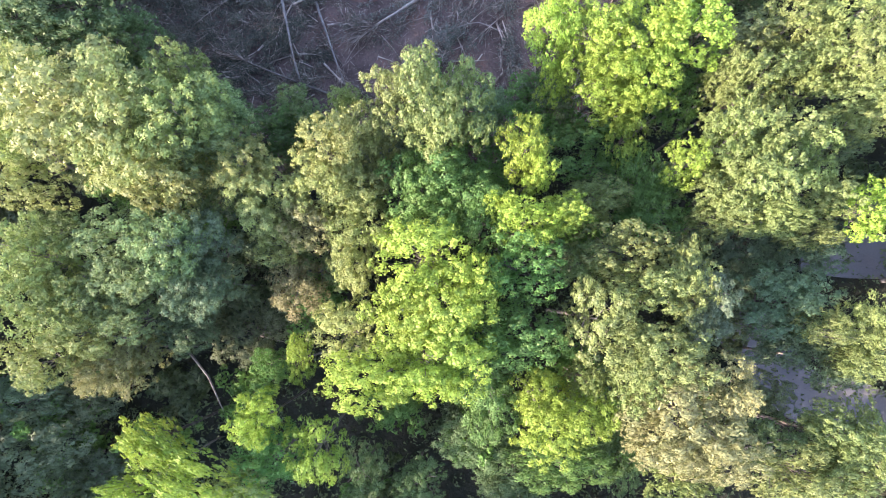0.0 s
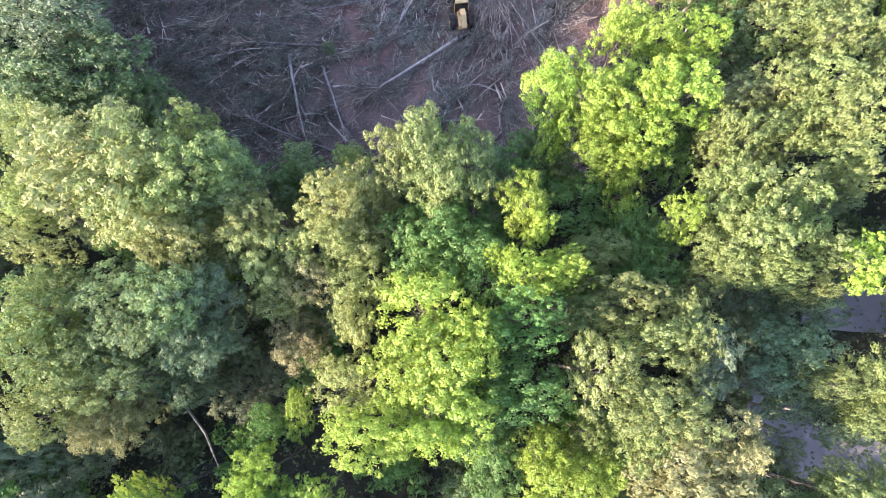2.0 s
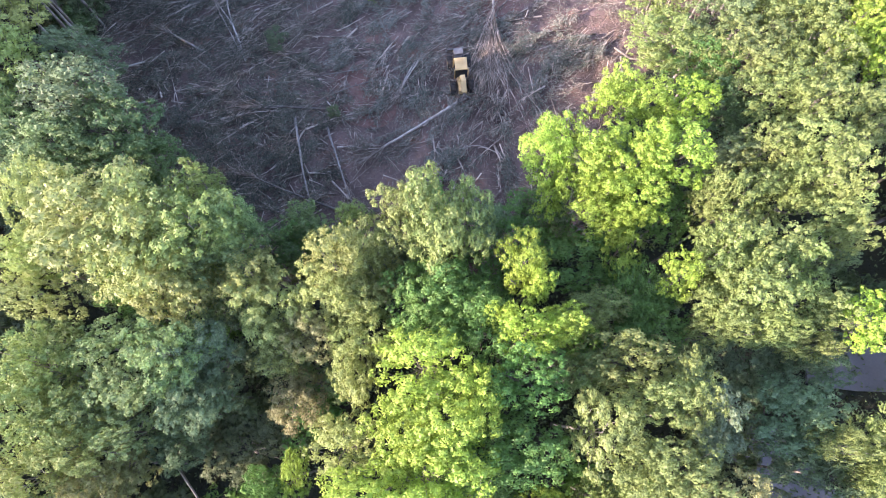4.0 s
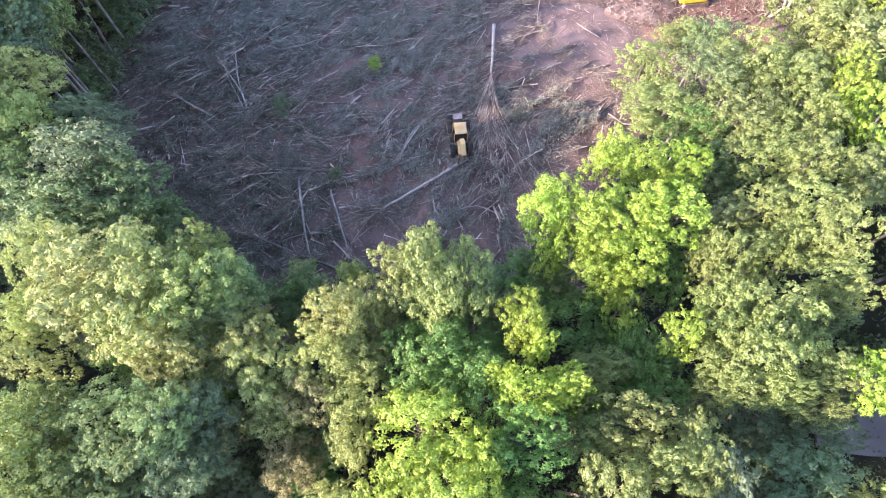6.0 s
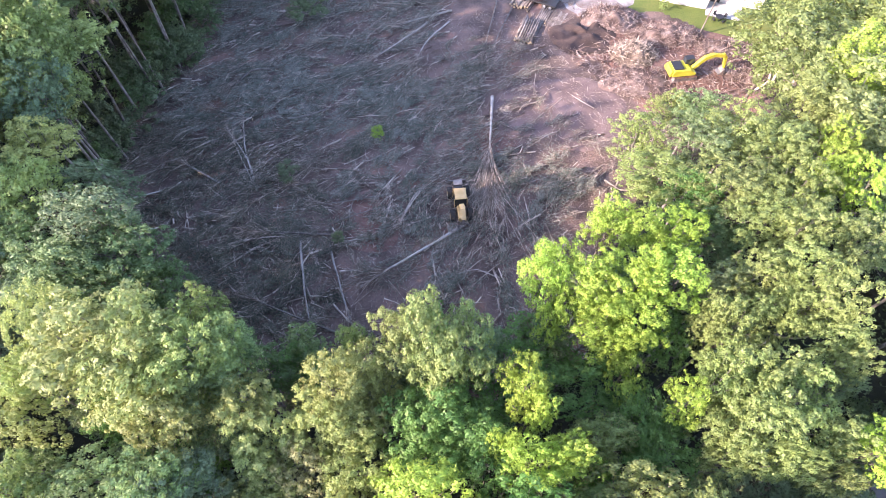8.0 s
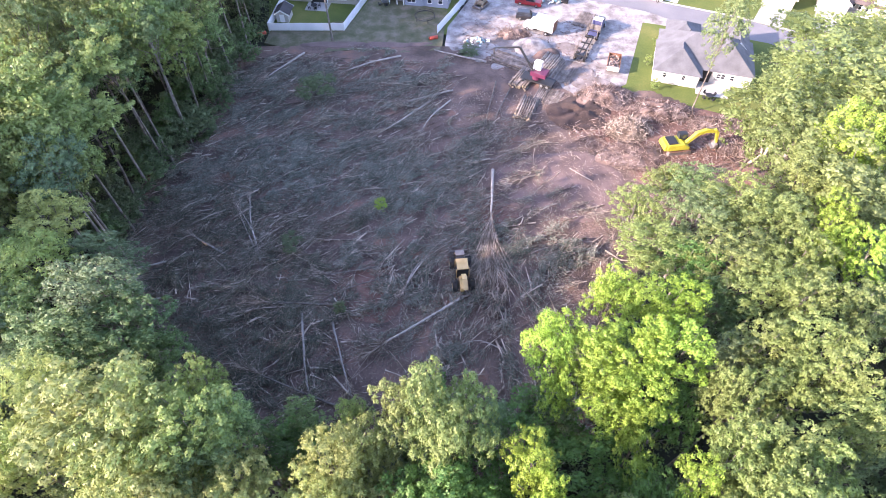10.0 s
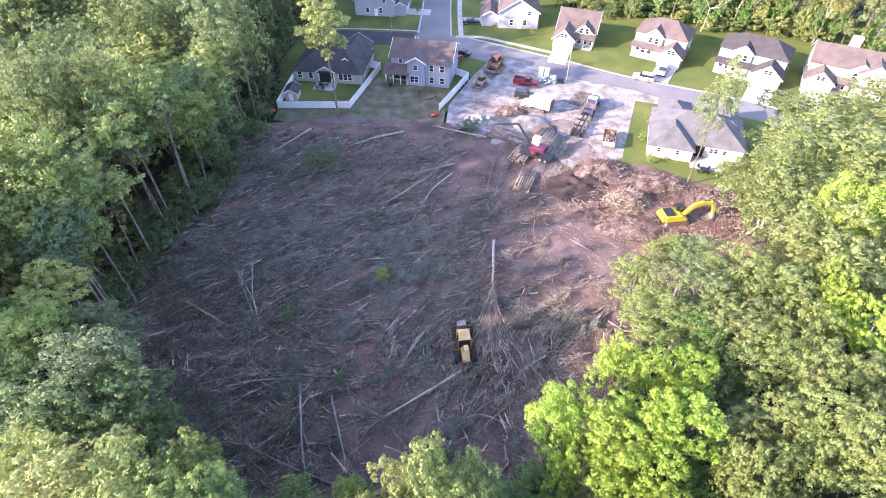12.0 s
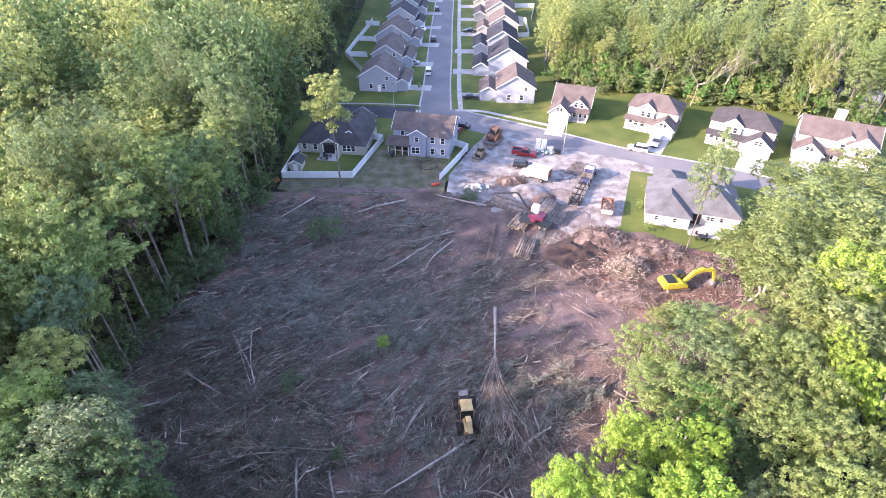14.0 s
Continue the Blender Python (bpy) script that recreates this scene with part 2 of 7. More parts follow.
def curve_points(pts, step=2.0):
    """A smooth line through points (Catmull-Rom)."""
    p = [Vector(q) for q in pts]
    p = [2 * p[0] - p[1]] + p + [2 * p[-1] - p[-2]]
    out = []
    for i in range(1, len(p) - 2):
        n = max(2, int((p[i + 1] - p[i]).length / step))
        for j in range(n):
            t = j / n
            out.append(0.5 * ((2 * p[i]) + (p[i + 1] - p[i - 1]) * t + (2 * p[i - 1] - 5 * p[i] + 4 * p[i + 1] - p[i + 2]) * t * t
                              + (3 * p[i] - p[i - 1] - 3 * p[i + 1] + p[i + 2]) * t ** 3))
    return out + [p[-2]]


def strip(pts, width, z0, z1, step=2.0, side=0.5):
    """A band along a line; side: the share of its width that lies to the left."""
    line = curve_points([(x, y, 0) for x, y in pts], step)
    left, right = [], []
    for i, p in enumerate(line):
        d = (line[min(i + 1, len(line) - 1)] - line[max(i - 1, 0)]).normalized()
        nrm = Vector((-d.y, d.x, 0))
        left.append(p + nrm * width * side)
        right.append(p - nrm * width * (1 - side))
    m, n = Mesh(), len(line)
    for a in range(n - 1):
        q = [left[a], left[a + 1], right[a + 1], right[a]]
        b = [(v.x, v.y, z0) for v in q] + [(v.x, v.y, z1) for v in q]
        f = [(4, 5, 6, 7), (0, 1, 5, 4), (2, 3, 7, 6)]
        if a == 0:
            f.append((3, 0, 4, 7))
        if a == n - 2:
            f.append((1, 2, 6, 5))
        m.add(b, f)
    return m


def inside(x, y, poly):
    hit = False
    for (x0, y0), (x1, y1) in zip(poly, poly[1:] + poly[:1]):
        if (y0 > y) != (y1 > y) and x < (x1 - x0) * (y - y0) / (y1 - y0) + x0:
            hit = not hit
    return hit

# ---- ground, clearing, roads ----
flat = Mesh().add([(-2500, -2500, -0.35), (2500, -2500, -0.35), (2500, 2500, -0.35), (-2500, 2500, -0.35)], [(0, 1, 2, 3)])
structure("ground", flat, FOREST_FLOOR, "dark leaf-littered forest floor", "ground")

CLEARING = [(-32.4, 16.8), (-41.4, 33.9), (-44.4, 43.0), (-48.0, 49.4), (-45.0, 61.9), (-42.6, 65.2), (-40.3, 81.6), (-38.2, 100.3),
            (-35.6, 103.8), (-18.3, 106.8), (-0.5, 105.8), (7.8, 96.9), (24.8, 85.8), (35.5, 84.8), (45.7, 77.0), (54.5, 71.5), (52.9, 61.9), (32.7, 52.6),
            (26.3, 42.2), (18.6, 29.1), (15.3, 22.3), (7.1, 19.5), (-10.1, 16.8)]


def edge_distance(x, y, poly):
    best = 1e9
    for (x0, y0), (x1, y1) in zip(poly, poly[1:] + poly[:1]):
        dx, dy = x1 - x0, y1 - y0
        t = max(0, min(1, ((x - x0) * dx + (y - y0) * dy) / (dx * dx + dy * dy)))
        best = min(best, math.hypot(x - x0 - t * dx, y - y0 - t * dy))
    return best if inside(x, y, poly) else -best


def relief(x, y):
    h = 0.55 * noise.noise((x * 0.09, y * 0.09, 3)) + 0.28 * noise.noise((x * 0.35, y * 0.35, 7)) + 0.12 * noise.noise((x * 1.1, y * 1.1, 1))
    return 0.12 + 0.55 * h


def ground_z(x, y):
    return max(-0.35, relief(x, y) * min(1, max(0, (edge_distance(x, y, CLEARING) + 1.5) / 4)) - 0.02)


xs, ys = np.arange(-62, 64, 0.9), np.arange(10, 100, 0.9)
sheet = Mesh()
index = {}
for i, x in enumerate(xs):
    for j, y in enumerate(ys):
        e = edge_distance(x, y, CLEARING) + 3.0 * noise.noise((x * 0.15, y * 0.15, 9))
        if e > -3:
            index[i, j] = len(sheet.v)
            sheet.v.append((x, y, relief(x, y) * min(1, max(0, (e + 1.5) / 4)) - 0.02 if e > -1.5 else -0.45))
for i, j in list(index):
    q = [(i, j), (i + 1, j), (i + 1, j + 1), (i, j + 1)]
    if all(c in index for c in q):
        sheet.f.append(tuple(index[c] for c in q))
structure("clearing_ground", sheet.data("clearing_ground", SOIL, True), None, "bare churned reddish brown soil of a felled clearing", "ground")

STREET_L = [(-6.3, 143.2), (-5.6, 159.8), (-5.0, 185.1), (-4.3, 217.3), (-3.2, 250.4)]
STREET_R = [(2.0, 141.4), (2.0, 159.8), (2.7, 185.1), (3.3, 217.3), (4.2, 250.4)]


def further(pts, d):
    """The line drawn on by d metres past its last point."""
    (x0, y0), (x1, y1) = pts[-2:]
    n = math.hypot(x1 - x0, y1 - y0)
    return pts + [(x1 + (x1 - x0) / n * d, y1 + (y1 - y0) / n * d)]


street_l, street_r = further(STREET_L, 160), further(STREET_R, 160)
CROSS_FAR = [(4.8, 141.0), (10.1, 138.0), (17.3, 134.1), (30.9, 126.5), (45.6, 117.8), (64.1, 109.6), (76.1, 102.6)]
CROSS_NEAR = [(75.4, 92.2), (66.4, 100.3), (50.2, 106.8), (41.8, 108.3), (28.9, 115.5), (16.3, 123.4), (7.8, 128.4), (0.9, 134.1), (-14.3, 137.3)]
structure("lawn_east", slab([(0.9, 125.9), (-13.2, 143.2), (-4.0, 305.3), (13.3, 305.3), (44.4, 259.9), (142.8, 174.3), (110, 40), (62, 52), (52.9, 70.1), (32.7, 86.7)], -0.4, 0.0), LAWN, "mown green lawns between the houses", "lawn")
structure("lawn_west", slab([(-17.9, 103.8), (-35.6, 104.8), (-39.8, 125.9), (-34.5, 169.3), (-34.6, 292.7), (-2.6, 305.3), (-5.1, 210.2), (-6.6, 134.1), (6.6, 127.5), (2.0, 103.8)], -0.4, 0.004), LAWN, "mown green lawns beside the street", "lawn")
structure("back_lot_grass", slab([(-35.7, 100.3), (-35.2, 105.8), (-18.5, 108.8), (-15.3, 119.2), (1.4, 112.7), (0.1, 97.8), (-10.0, 96.5), (-17.2, 97.8), (-26.5, 96.5)], -0.4, 0.15), ROUGH_GRASS, "patchy trodden grass behind the fences", "lawn")
structure("road_street", slab(street_l + street_r[::-1] + [(3.0, 127.5), (-9.6, 135.9)], -0.4, 0.02), ASPHALT, "grey asphalt street running away between houses", "road")
structure("road_cross", slab(CROSS_FAR + CROSS_NEAR[:-2] + [(1.6, 130.8), (0.2, 142.5)], -0.4, 0.026), ASPHALT, "sunlit grey asphalt cross street", "road")
structure("road_turnaround", slab([(-7.7, 143.2), (-7.4, 135.2), (-28.0, 137.7), (-34.4, 139.5), (-33.7, 144.0), (-25.9, 144.8)], -0.4, 0.032), NEW_ASPHALT, "dark asphalt end of the street", "road")
structure("road_hidden", strip([(33.0, -1.1), (39.9, -9.7), (48.8, -12.5), (80, -30)], 6.0, -0.4, 0.0), ASPHALT, "asphalt lane glimpsed between the crowns", "road")
structure("road_hidden_north", strip([(41.0, 6.4), (50.3, 5.4), (85, 6)], 5.0, -0.4, 0.01), ASPHALT, "asphalt lane glimpsed between the crowns", "road")
for pts, sd in ((street_l, 1.0), (street_r, 0.0), (CROSS_FAR, 1.0), ([(-6.1, 144.0), (-13.3, 144.8), (-26.0, 145.6), (-34.6, 144.8)], 0.0)):
    structure("kerb", strip(pts, 0.45, -0.3, 0.12, 3.0, sd), CONCRETE, "pale concrete kerb along the street", "kerb")
for o in (2.2,):
    walk_line = [(x + o, y) for x, y in street_r]
    structure("pavement", strip(walk_line, 1.3, -0.3, 0.05, 3.0, 0.0), CONCRETE, "pale concrete pavement beside the street", "pavement")
structure("pavement", strip([(3.4, 141.0), (10.2, 140.6), (17.6, 137.0), (28.1, 131.4)], 1.2, -0.3, 0.05, 2.0), CONCRETE, "pale concrete pavement beside the street", "pavement")
structure("work_yard", slab([(7.0, 119.2), (12.1, 128.4), (16.4, 124.9), (29.3, 117.5), (43.2, 109.8), (34.7, 86.7), (29.7, 83.4), (18.9, 83.0), (8.8, 92.7), (0.7, 98.0), (1.4, 106.3)], -0.4, 0.036), SAND, "pale crushed stone and sand of the work yard", "yard")

# ---- trees ----
def leaves(centres, normals, size, rng, jitter=0.4, narrow=0.68):
    """A pointed leaf at each place, facing roughly along its normal."""
    n = len(centres)
    nrm = normals + rng.normal(0, jitter, (n, 3))
    nrm /= np.linalg.norm(nrm, axis=1)[:, None] + 1e-9
    a = np.cross(nrm, rng.normal(0, 1, (n, 3)))
    a /= np.linalg.norm(a, axis=1)[:, None] + 1e-9
    b = np.cross(nrm, a)
    s = (size * rng.uniform(0.65, 1.3, n))[:, None]
    tip, side = a * s * 0.55, b * s * 0.55 * narrow
    v = np.stack([centres - tip * 0.8 - side, centres - tip * 0.8 + side, centres + tip * 1.3], 1).reshape(-1, 3)
    return v, np.arange(3 * n).reshape(n, 3)


def crown_points(rng, radius, depth, boughs, clumps, per, clump_r, near=0.80):
    """Places and facings of leaves: boughs over an uneven dome, clumps round each bough, leaves over each clump."""
    d = rng.normal(0, 1, (boughs * 4, 3))
    d[:, 2] = np.abs(d[:, 2]) * 1.1 - 0.5
    d /= np.linalg.norm(d, axis=1)[:, None]
    keep = []
    for q in d:
        if all(np.dot(q, o) < near for o in keep):
            keep.append(q)
    d = np.array(keep[:boughs])
    reach = rng.uniform(0.42, 0.92, len(d))
    bough = d * reach[:, None] * [radius, radius, depth]
    c = []
    for q, o in zip(bough, d):
        wide = rng.uniform(0.14, 0.24) * min(radius, 5.2)
        off = rng.normal(0, 1, (clumps, 3)) * [wide, wide, wide * 0.6]
        c.append(q + off + o * 0.08 * radius)
    c.append(rng.normal(0, 0.26, (boughs, 3)) * [radius, radius, depth * 0.7])
    c = np.concatenate(c)
    size = clump_r * rng.uniform(0.7, 1.35, len(c))
    n = len(c) * per
    u = rng.normal(0, 1, (n, 3))
    u[:, 2] = np.abs(u[:, 2]) * 0.95 - 0.15
    u /= np.linalg.norm(u, axis=1)[:, None]
    r = np.repeat(size, per)[:, None] * rng.uniform(0.55, 1.05, (n, 1))
    p = np.repeat(c, per, axis=0) + u * r * [1, 1, 0.75]
    return p, u + [0, 0, 0.22], bough


def dome_points(rng, radius, depth, spacing, clump_r, per):
    """Places and facings of leaves: uneven lobes over a dome, each hung with small loose clumps, sprigs standing out of them."""
    size = np.array([radius, radius, depth])
    lobes = []
    for _ in range(90):
        q = rng.normal(0, 1, 3)
        q[2] = abs(q[2]) * 1.1 - 0.5
        q /= np.linalg.norm(q)
        r = rng.uniform(0.16, 0.36)
        q = q * rng.uniform(0.5, 1.14 - 0.6 * r)
        if all(np.linalg.norm(q - o) > 0.95 * (r + w) for o, w in lobes):
            lobes.append((q, r))
    keep = np.empty((0, 3))
    lean_out = np.empty((0, 3))
    for q, r in lobes:
        d = rng.normal(0, 1, (int(26 * (r * radius / spacing) ** 2) + 20, 3))
        d[:, 2] = np.abs(d[:, 2]) - 0.45
        d /= np.linalg.norm(d, axis=1)[:, None]
        d = d[(d * (q + [0, 0, 0.3])).sum(1) > -0.25]
        for e in d:
            p = (q + e * r * rng.choice([0.6, 0.9, 1.0, 1.2, 1.5]) * rng.uniform(0.85, 1.1)) * size
            if not len(keep) or ((keep - p) ** 2).sum(1).min() > spacing ** 2:
                keep, lean_out = np.vstack([keep, p]), np.vstack([lean_out, e])
    hold = rng.random(len(keep)) > 0.12
    c, out = keep[hold], lean_out[hold]
    deep = rng.random(len(c)) < 0.3
    c, out = np.concatenate([c, c[deep] * 0.6]), np.concatenate([out, out[deep]])
    wide = clump_r * rng.choice([0.55, 0.8, 1.0, 1.0, 1.3, 1.6], len(c))
    number = np.maximum(5, (per * (wide / clump_r) ** 1.6).astype(int))
    u = rng.normal(0, 1, (int(number.sum()), 3))
    u /= np.linalg.norm(u, axis=1)[:, None]
    u = u + np.repeat(out, number, axis=0) * 0.6 + [0, 0, 0.2]
    u /= np.linalg.norm(u, axis=1)[:, None]
    at = np.repeat(c, number, axis=0) + u * np.repeat(wide, number)[:, None] * rng.uniform(0.4, 1.15, (len(u), 1)) * [1, 1, 0.8]
    return at, u + [0, 0, 0.15], np.array([q for q, _ in lobes]) * size


def tree_model(name, seed, height, radius, depth, boughs, clumps, per, clump_r, leaf, trunk_r, label, lean=0.6, sides=7, bark=None, near=0.80, dome=0.0):
    """One tree: a bent tapering trunk with limbs to each bough, and a crown of leaf clumps."""
    rng = np.random.default_rng(seed)
    root = thing(name, label, "tree")
    if dome:
        p, nrm, bough = dome_points(rng, radius, depth, dome, clump_r, per)
    else:
        p, nrm, bough = crown_points(rng, radius, depth, boughs, clumps, per, clump_r, near)
    mid = np.array([rng.uniform(-lean, lean), rng.uniform(-lean, lean), height - depth * 0.85])
    v, f = leaves(p + mid, nrm, leaf, rng)
    wood = Mesh()
    base_to = [(0, 0, -0.6), (0.02, 0, 0.6), (mid[0] * 0.3, mid[1] * 0.4, mid[2] * 0.4), (mid[0] * 0.8, mid[1] * 0.7, mid[2] * 0.8), tuple(mid), (mid[0] * 1.2, mid[1], mid[2] + depth * 0.5)]
    wood.tube(base_to, [trunk_r * 1.35, trunk_r, trunk_r * 0.8, trunk_r * 0.55, trunk_r * 0.3, 0.02], sides)
    for q in bough:
        start = Vector((mid[0] * 0.85, mid[1] * 0.8, mid[2] * rng.uniform(0.72, 0.95)))
        end = Vector(q + mid)
        bend = start.lerp(end, 0.5) + Vector((*rng.normal(0, 0.35, 2), -0.25))
        wood.tube([start, bend, end], [trunk_r * 0.34, trunk_r * 0.2, 0.02], 5, False)
    part("trunk", wood.data("trunk", bark or BARK, True), None, root)
    part("crown", raw_mesh("crown", v, f, LEAF), None, root)
    return root


def leaf_colour(rng, colour, amount=0.12):
    k = 1 + rng.uniform(-amount, amount)
    return tuple(max(0.008, c * k * (1 + rng.uniform(-amount, amount) * 0.5)) for c in colour) + (1.0,)


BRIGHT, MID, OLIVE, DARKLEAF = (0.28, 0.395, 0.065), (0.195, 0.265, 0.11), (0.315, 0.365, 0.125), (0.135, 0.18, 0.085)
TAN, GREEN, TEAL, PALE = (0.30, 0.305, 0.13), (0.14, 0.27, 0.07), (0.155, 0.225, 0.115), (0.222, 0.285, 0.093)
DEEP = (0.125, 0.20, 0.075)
WORD = {BRIGHT: "fresh yellow-green", MID: "mid-green", OLIVE: "olive-green", DARKLEAF: "dark green", TAN: "tan blossoming", GREEN: "deep green", TEAL: "bluish green", DEEP: "dull deep green", PALE: "pale sunlit green"}
CLOSE = [tree_model("broadleaf_tree", 11 + i, 24, 3.0, (3.8, 4.4, 4.0, 4.8, 3.6, 4.2, 4.5, 3.9)[i], 0, 0, 34, (0.38, 0.35, 0.42, 0.37, 0.34, 0.40, 0.36, 0.39)[i], 0.2, 0.2, "broadleaf tree", dome=0.6) for i in range(8)]
MIDDLE = [tree_model("broadleaf_tree", 31 + i, 24, 4.0, (7.4, 8.8, 6.6, 9.8, 8.0)[i], 0, 0, 30, 0.58, 0.3, 0.2, "broadleaf tree", 1.0, 6, dome=0.92) for i in range(5)]
LOW = [tree_model("understorey_tree", 51 + i, 9, 3.0, (3.2, 4.6, 5.4)[i], 13, 7, 24, 0.58, 0.36, 0.09, "understorey tree", 0.5, 5) for i in range(3)]
EDGE = [tree_model("edge_tree", 81 + i, 24, 3.0, (3.2, 4.0)[i], 11, 7, 40, 0.55, 0.33, 0.2, "edge tree", 2.6, 6, BARK) for i in range(2)]
tree_rng = np.random.default_rng(5)
STOOD = []


def plant(models, x, y, h, r, colour, nominal, note="", z=-0.35, group="woodland trees"):
    src = models[int(tree_rng.integers(len(models)))]
    s = r / nominal[1]
    m = pose(x, y, z, 0, 0, tree_rng.uniform(0, 360)) @ Matrix.Diagonal((s, s * tree_rng.uniform(0.9, 1.1), (h - z) / nominal[0], 1))
    ob = copy_thing(src, m)
    tagged(ob, f"{WORD[colour]} broadleaf tree {note or 'in the dense wood'}", "tree", group)
    for c in ob.children:
        c.color = leaf_colour(tree_rng, colour)
    STOOD.append((x, y, r))
    return ob


grown = []


def crown(x, y, h, rx, ry, turn, colour):
    """A crown of the near wood, rx by ry metres, its longer side turned from the x axis. Crowns of one colour that
    touch belong to one tree, the later ones carried by a limb of the first."""
    src = CLOSE[int(tree_rng.integers(len(CLOSE)))]
    if abs(rx - ry) < 0.4:
        turn = tree_rng.uniform(0, 360)
    m = pose(x, y, -0.35, 0, 0, turn + 180 * int(tree_rng.integers(2))) @ Matrix.Diagonal((rx / 3, ry / 3, (h + 0.35) / 24, 1))
    host = next((g for g in grown[-3:] if g[1] is colour and abs(g[4] - h) < 4 and math.hypot(g[2] - x, g[3] - y) < 0.9 * (g[5] + max(rx, ry))), None)
    if host:
        root = host[0]
        source = next(o for o in src.children if o.name.startswith("crown"))
        ob = part("crown", source.data, None, root)
        ob.matrix_basis = root.matrix_basis.inverted() @ m
        ob.color = leaf_colour(tree_rng, colour, 0.05)
        start = Vector((host[2], host[3], 0.55 * host[4]))
        end = Vector((x, y, h - 3.0))
        limb = part("limb", Mesh().tube([start, start.lerp(end, 0.5) - Vector((0, 0, 0.8)), end], [0.14, 0.1, 0.03], 6, False).data("limb", BARK, True), None, root)
        limb.matrix_basis = root.matrix_basis.inverted()
    else:
        root = copy_thing(src, m)
        note = "at the edge of the clearing" if edge_distance(x, y, CLEARING) > -5 else "in the dense wood"
        tagged(root, f"{WORD[colour]} broadleaf tree {note}", "tree", "woodland trees")
        tone = leaf_colour(tree_rng, colour)
        for c in root.children:
            c.color = tone
        grown.append((root, colour, x, y, h, max(rx, ry)))
    STOOD.append((x, y, max(rx, ry)))


# crowns straight below the start of the flight, then the near edge of the wood round the clearing
crown(-26.7, 15.1, 25, 4.1, 4.3, 0, OLIVE)
crown(-22.8, 14.5, 25, 3.2, 3.9, 0, OLIVE)
crown(-22.0, 11.2, 23, 3.6, 2.9, -35, OLIVE)
crown(-20.5, 9.2, 22, 3.0, 2.3, -30, OLIVE)
crown(-31.2, 17.6, 24, 1.9, 2.7, 0, OLIVE)
crown(-32.3, 12.4, 22, 2.2, 2.1, 0, OLIVE)
crown(-32.4, 10.1, 21, 2.8, 1.8, 0, OLIVE)
crown(-18.6, 14.3, 24, 3.4, 3.1, 0, PALE)
crown(-18.8, 18.1, 24, 1.2, 1.5, 0, PALE)
crown(-17.0, 15.5, 23, 2.1, 2.2, 0, MID)
crown(-18.4, 12.7, 21, 2.8, 2.1, 0, MID)
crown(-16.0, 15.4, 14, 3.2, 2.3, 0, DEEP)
crown(-15.4, 11.4, 20, 2.3, 2.6, 0, OLIVE)
crown(-14.0, 9.1, 20, 2.9, 2.6, -30, OLIVE)
crown(-18.9, 10.7, 17, 1.5, 3.0, 0, MID)
crown(-8.3, 12.0, 22, 2.4, 2.3, 0, OLIVE)
crown(-8.9, 9.8, 21, 2.3, 2.1, 0, OLIVE)
crown(-6.5, 13.9, 21, 2.0, 2.8, 0, OLIVE)
crown(-7.4, 16.7, 19, 1.2, 1.4, 0, PALE)
crown(-5.3, 12.1, 18, 2.4, 2.5, 0, OLIVE)
crown(-6.4, 8.9, 20, 2.4, 1.9, 0, OLIVE)
crown(-12.0, 17.8, 15, 2.0, 1.7, 0, MID)
crown(-10.4, 6.7, 19, 2.4, 2.0, 0, TAN)
crown(-12.9, 5.6, 18, 2.3, 1.9, 0, OLIVE)
crown(-5.8, 6.3, 19, 2.7, 2.3, 0, OLIVE)
crown(-6.6, 3.6, 18, 1.7, 2.4, 0, OLIVE)
crown(-12.5, 1.9, 15, 2.4, 2.3, 0, TAN)
crown(-10.4, 3.9, 13, 2.2, 2.6, 0, MID)
crown(-2.8, 16.1, 23, 2.1, 2.2, 0, PALE)
crown(-0.2, 15.1, 24, 2.6, 3.5, 0, PALE)
crown(2.7, 16.0, 22, 2.1, 2.9, 0, PALE)
crown(-1.2, 10.1, 20, 2.9, 2.8, 0, GREEN)
crown(2.0, 9.7, 20, 3.1, 2.6, 0, GREEN)
crown(3.7, 7.1, 21, 2.3, 2.1, 0, GREEN)
crown(-0.3, 7.4, 19, 2.7, 2.0, 0, GREEN)
crown(6.9, 12.6, 22, 1.9, 2.4, 0, BRIGHT)
crown(7.8, 10.1, 22, 1.4, 1.3, 0, BRIGHT)
crown(6.7, 6.4, 24, 1.6, 2.0, 0, BRIGHT)
crown(9.9, 7.2, 23, 1.9, 1.4, 0, BRIGHT)
crown(5.3, 7.5, 23, 1.1, 1.2, 0, BRIGHT)
crown(13.4, 9.5, 18, 2.6, 1.7, 0, PALE)
crown(-0.5, 3.9, 23, 3.2, 2.6, 0, BRIGHT)
crown(0.9, 0.4, 24, 3.4, 2.8, 0, BRIGHT)
crown(-2.3, -0.5, 22, 2.7, 2.7, 0, BRIGHT)
crown(-1.4, -3.8, 22, 3.1, 2.6, 0, BRIGHT)
crown(-4.9, -5.5, 22, 2.9, 2.2, 0, BRIGHT)
crown(1.1, -4.0, 22, 3.0, 3.1, 0, BRIGHT)
crown(3.5, 2.2, 23, 1.8, 2.2, 0, BRIGHT)
crown(-6.7, -1.9, 18, 2.7, 2.3, 0, OLIVE)
crown(6.6, 3.4, 23, 3.0, 2.2, 0, GREEN)
crown(6.9, -1.4, 20, 2.9, 2.7, 0, GREEN)
crown(3.4, -5.0, 19, 2.1, 2.6, 0, GREEN)
crown(14.9, 4.6, 21, 3.2, 2.1, 0, PALE)
crown(12.3, 3.9, 19, 1.7, 2.0, 0, MID)
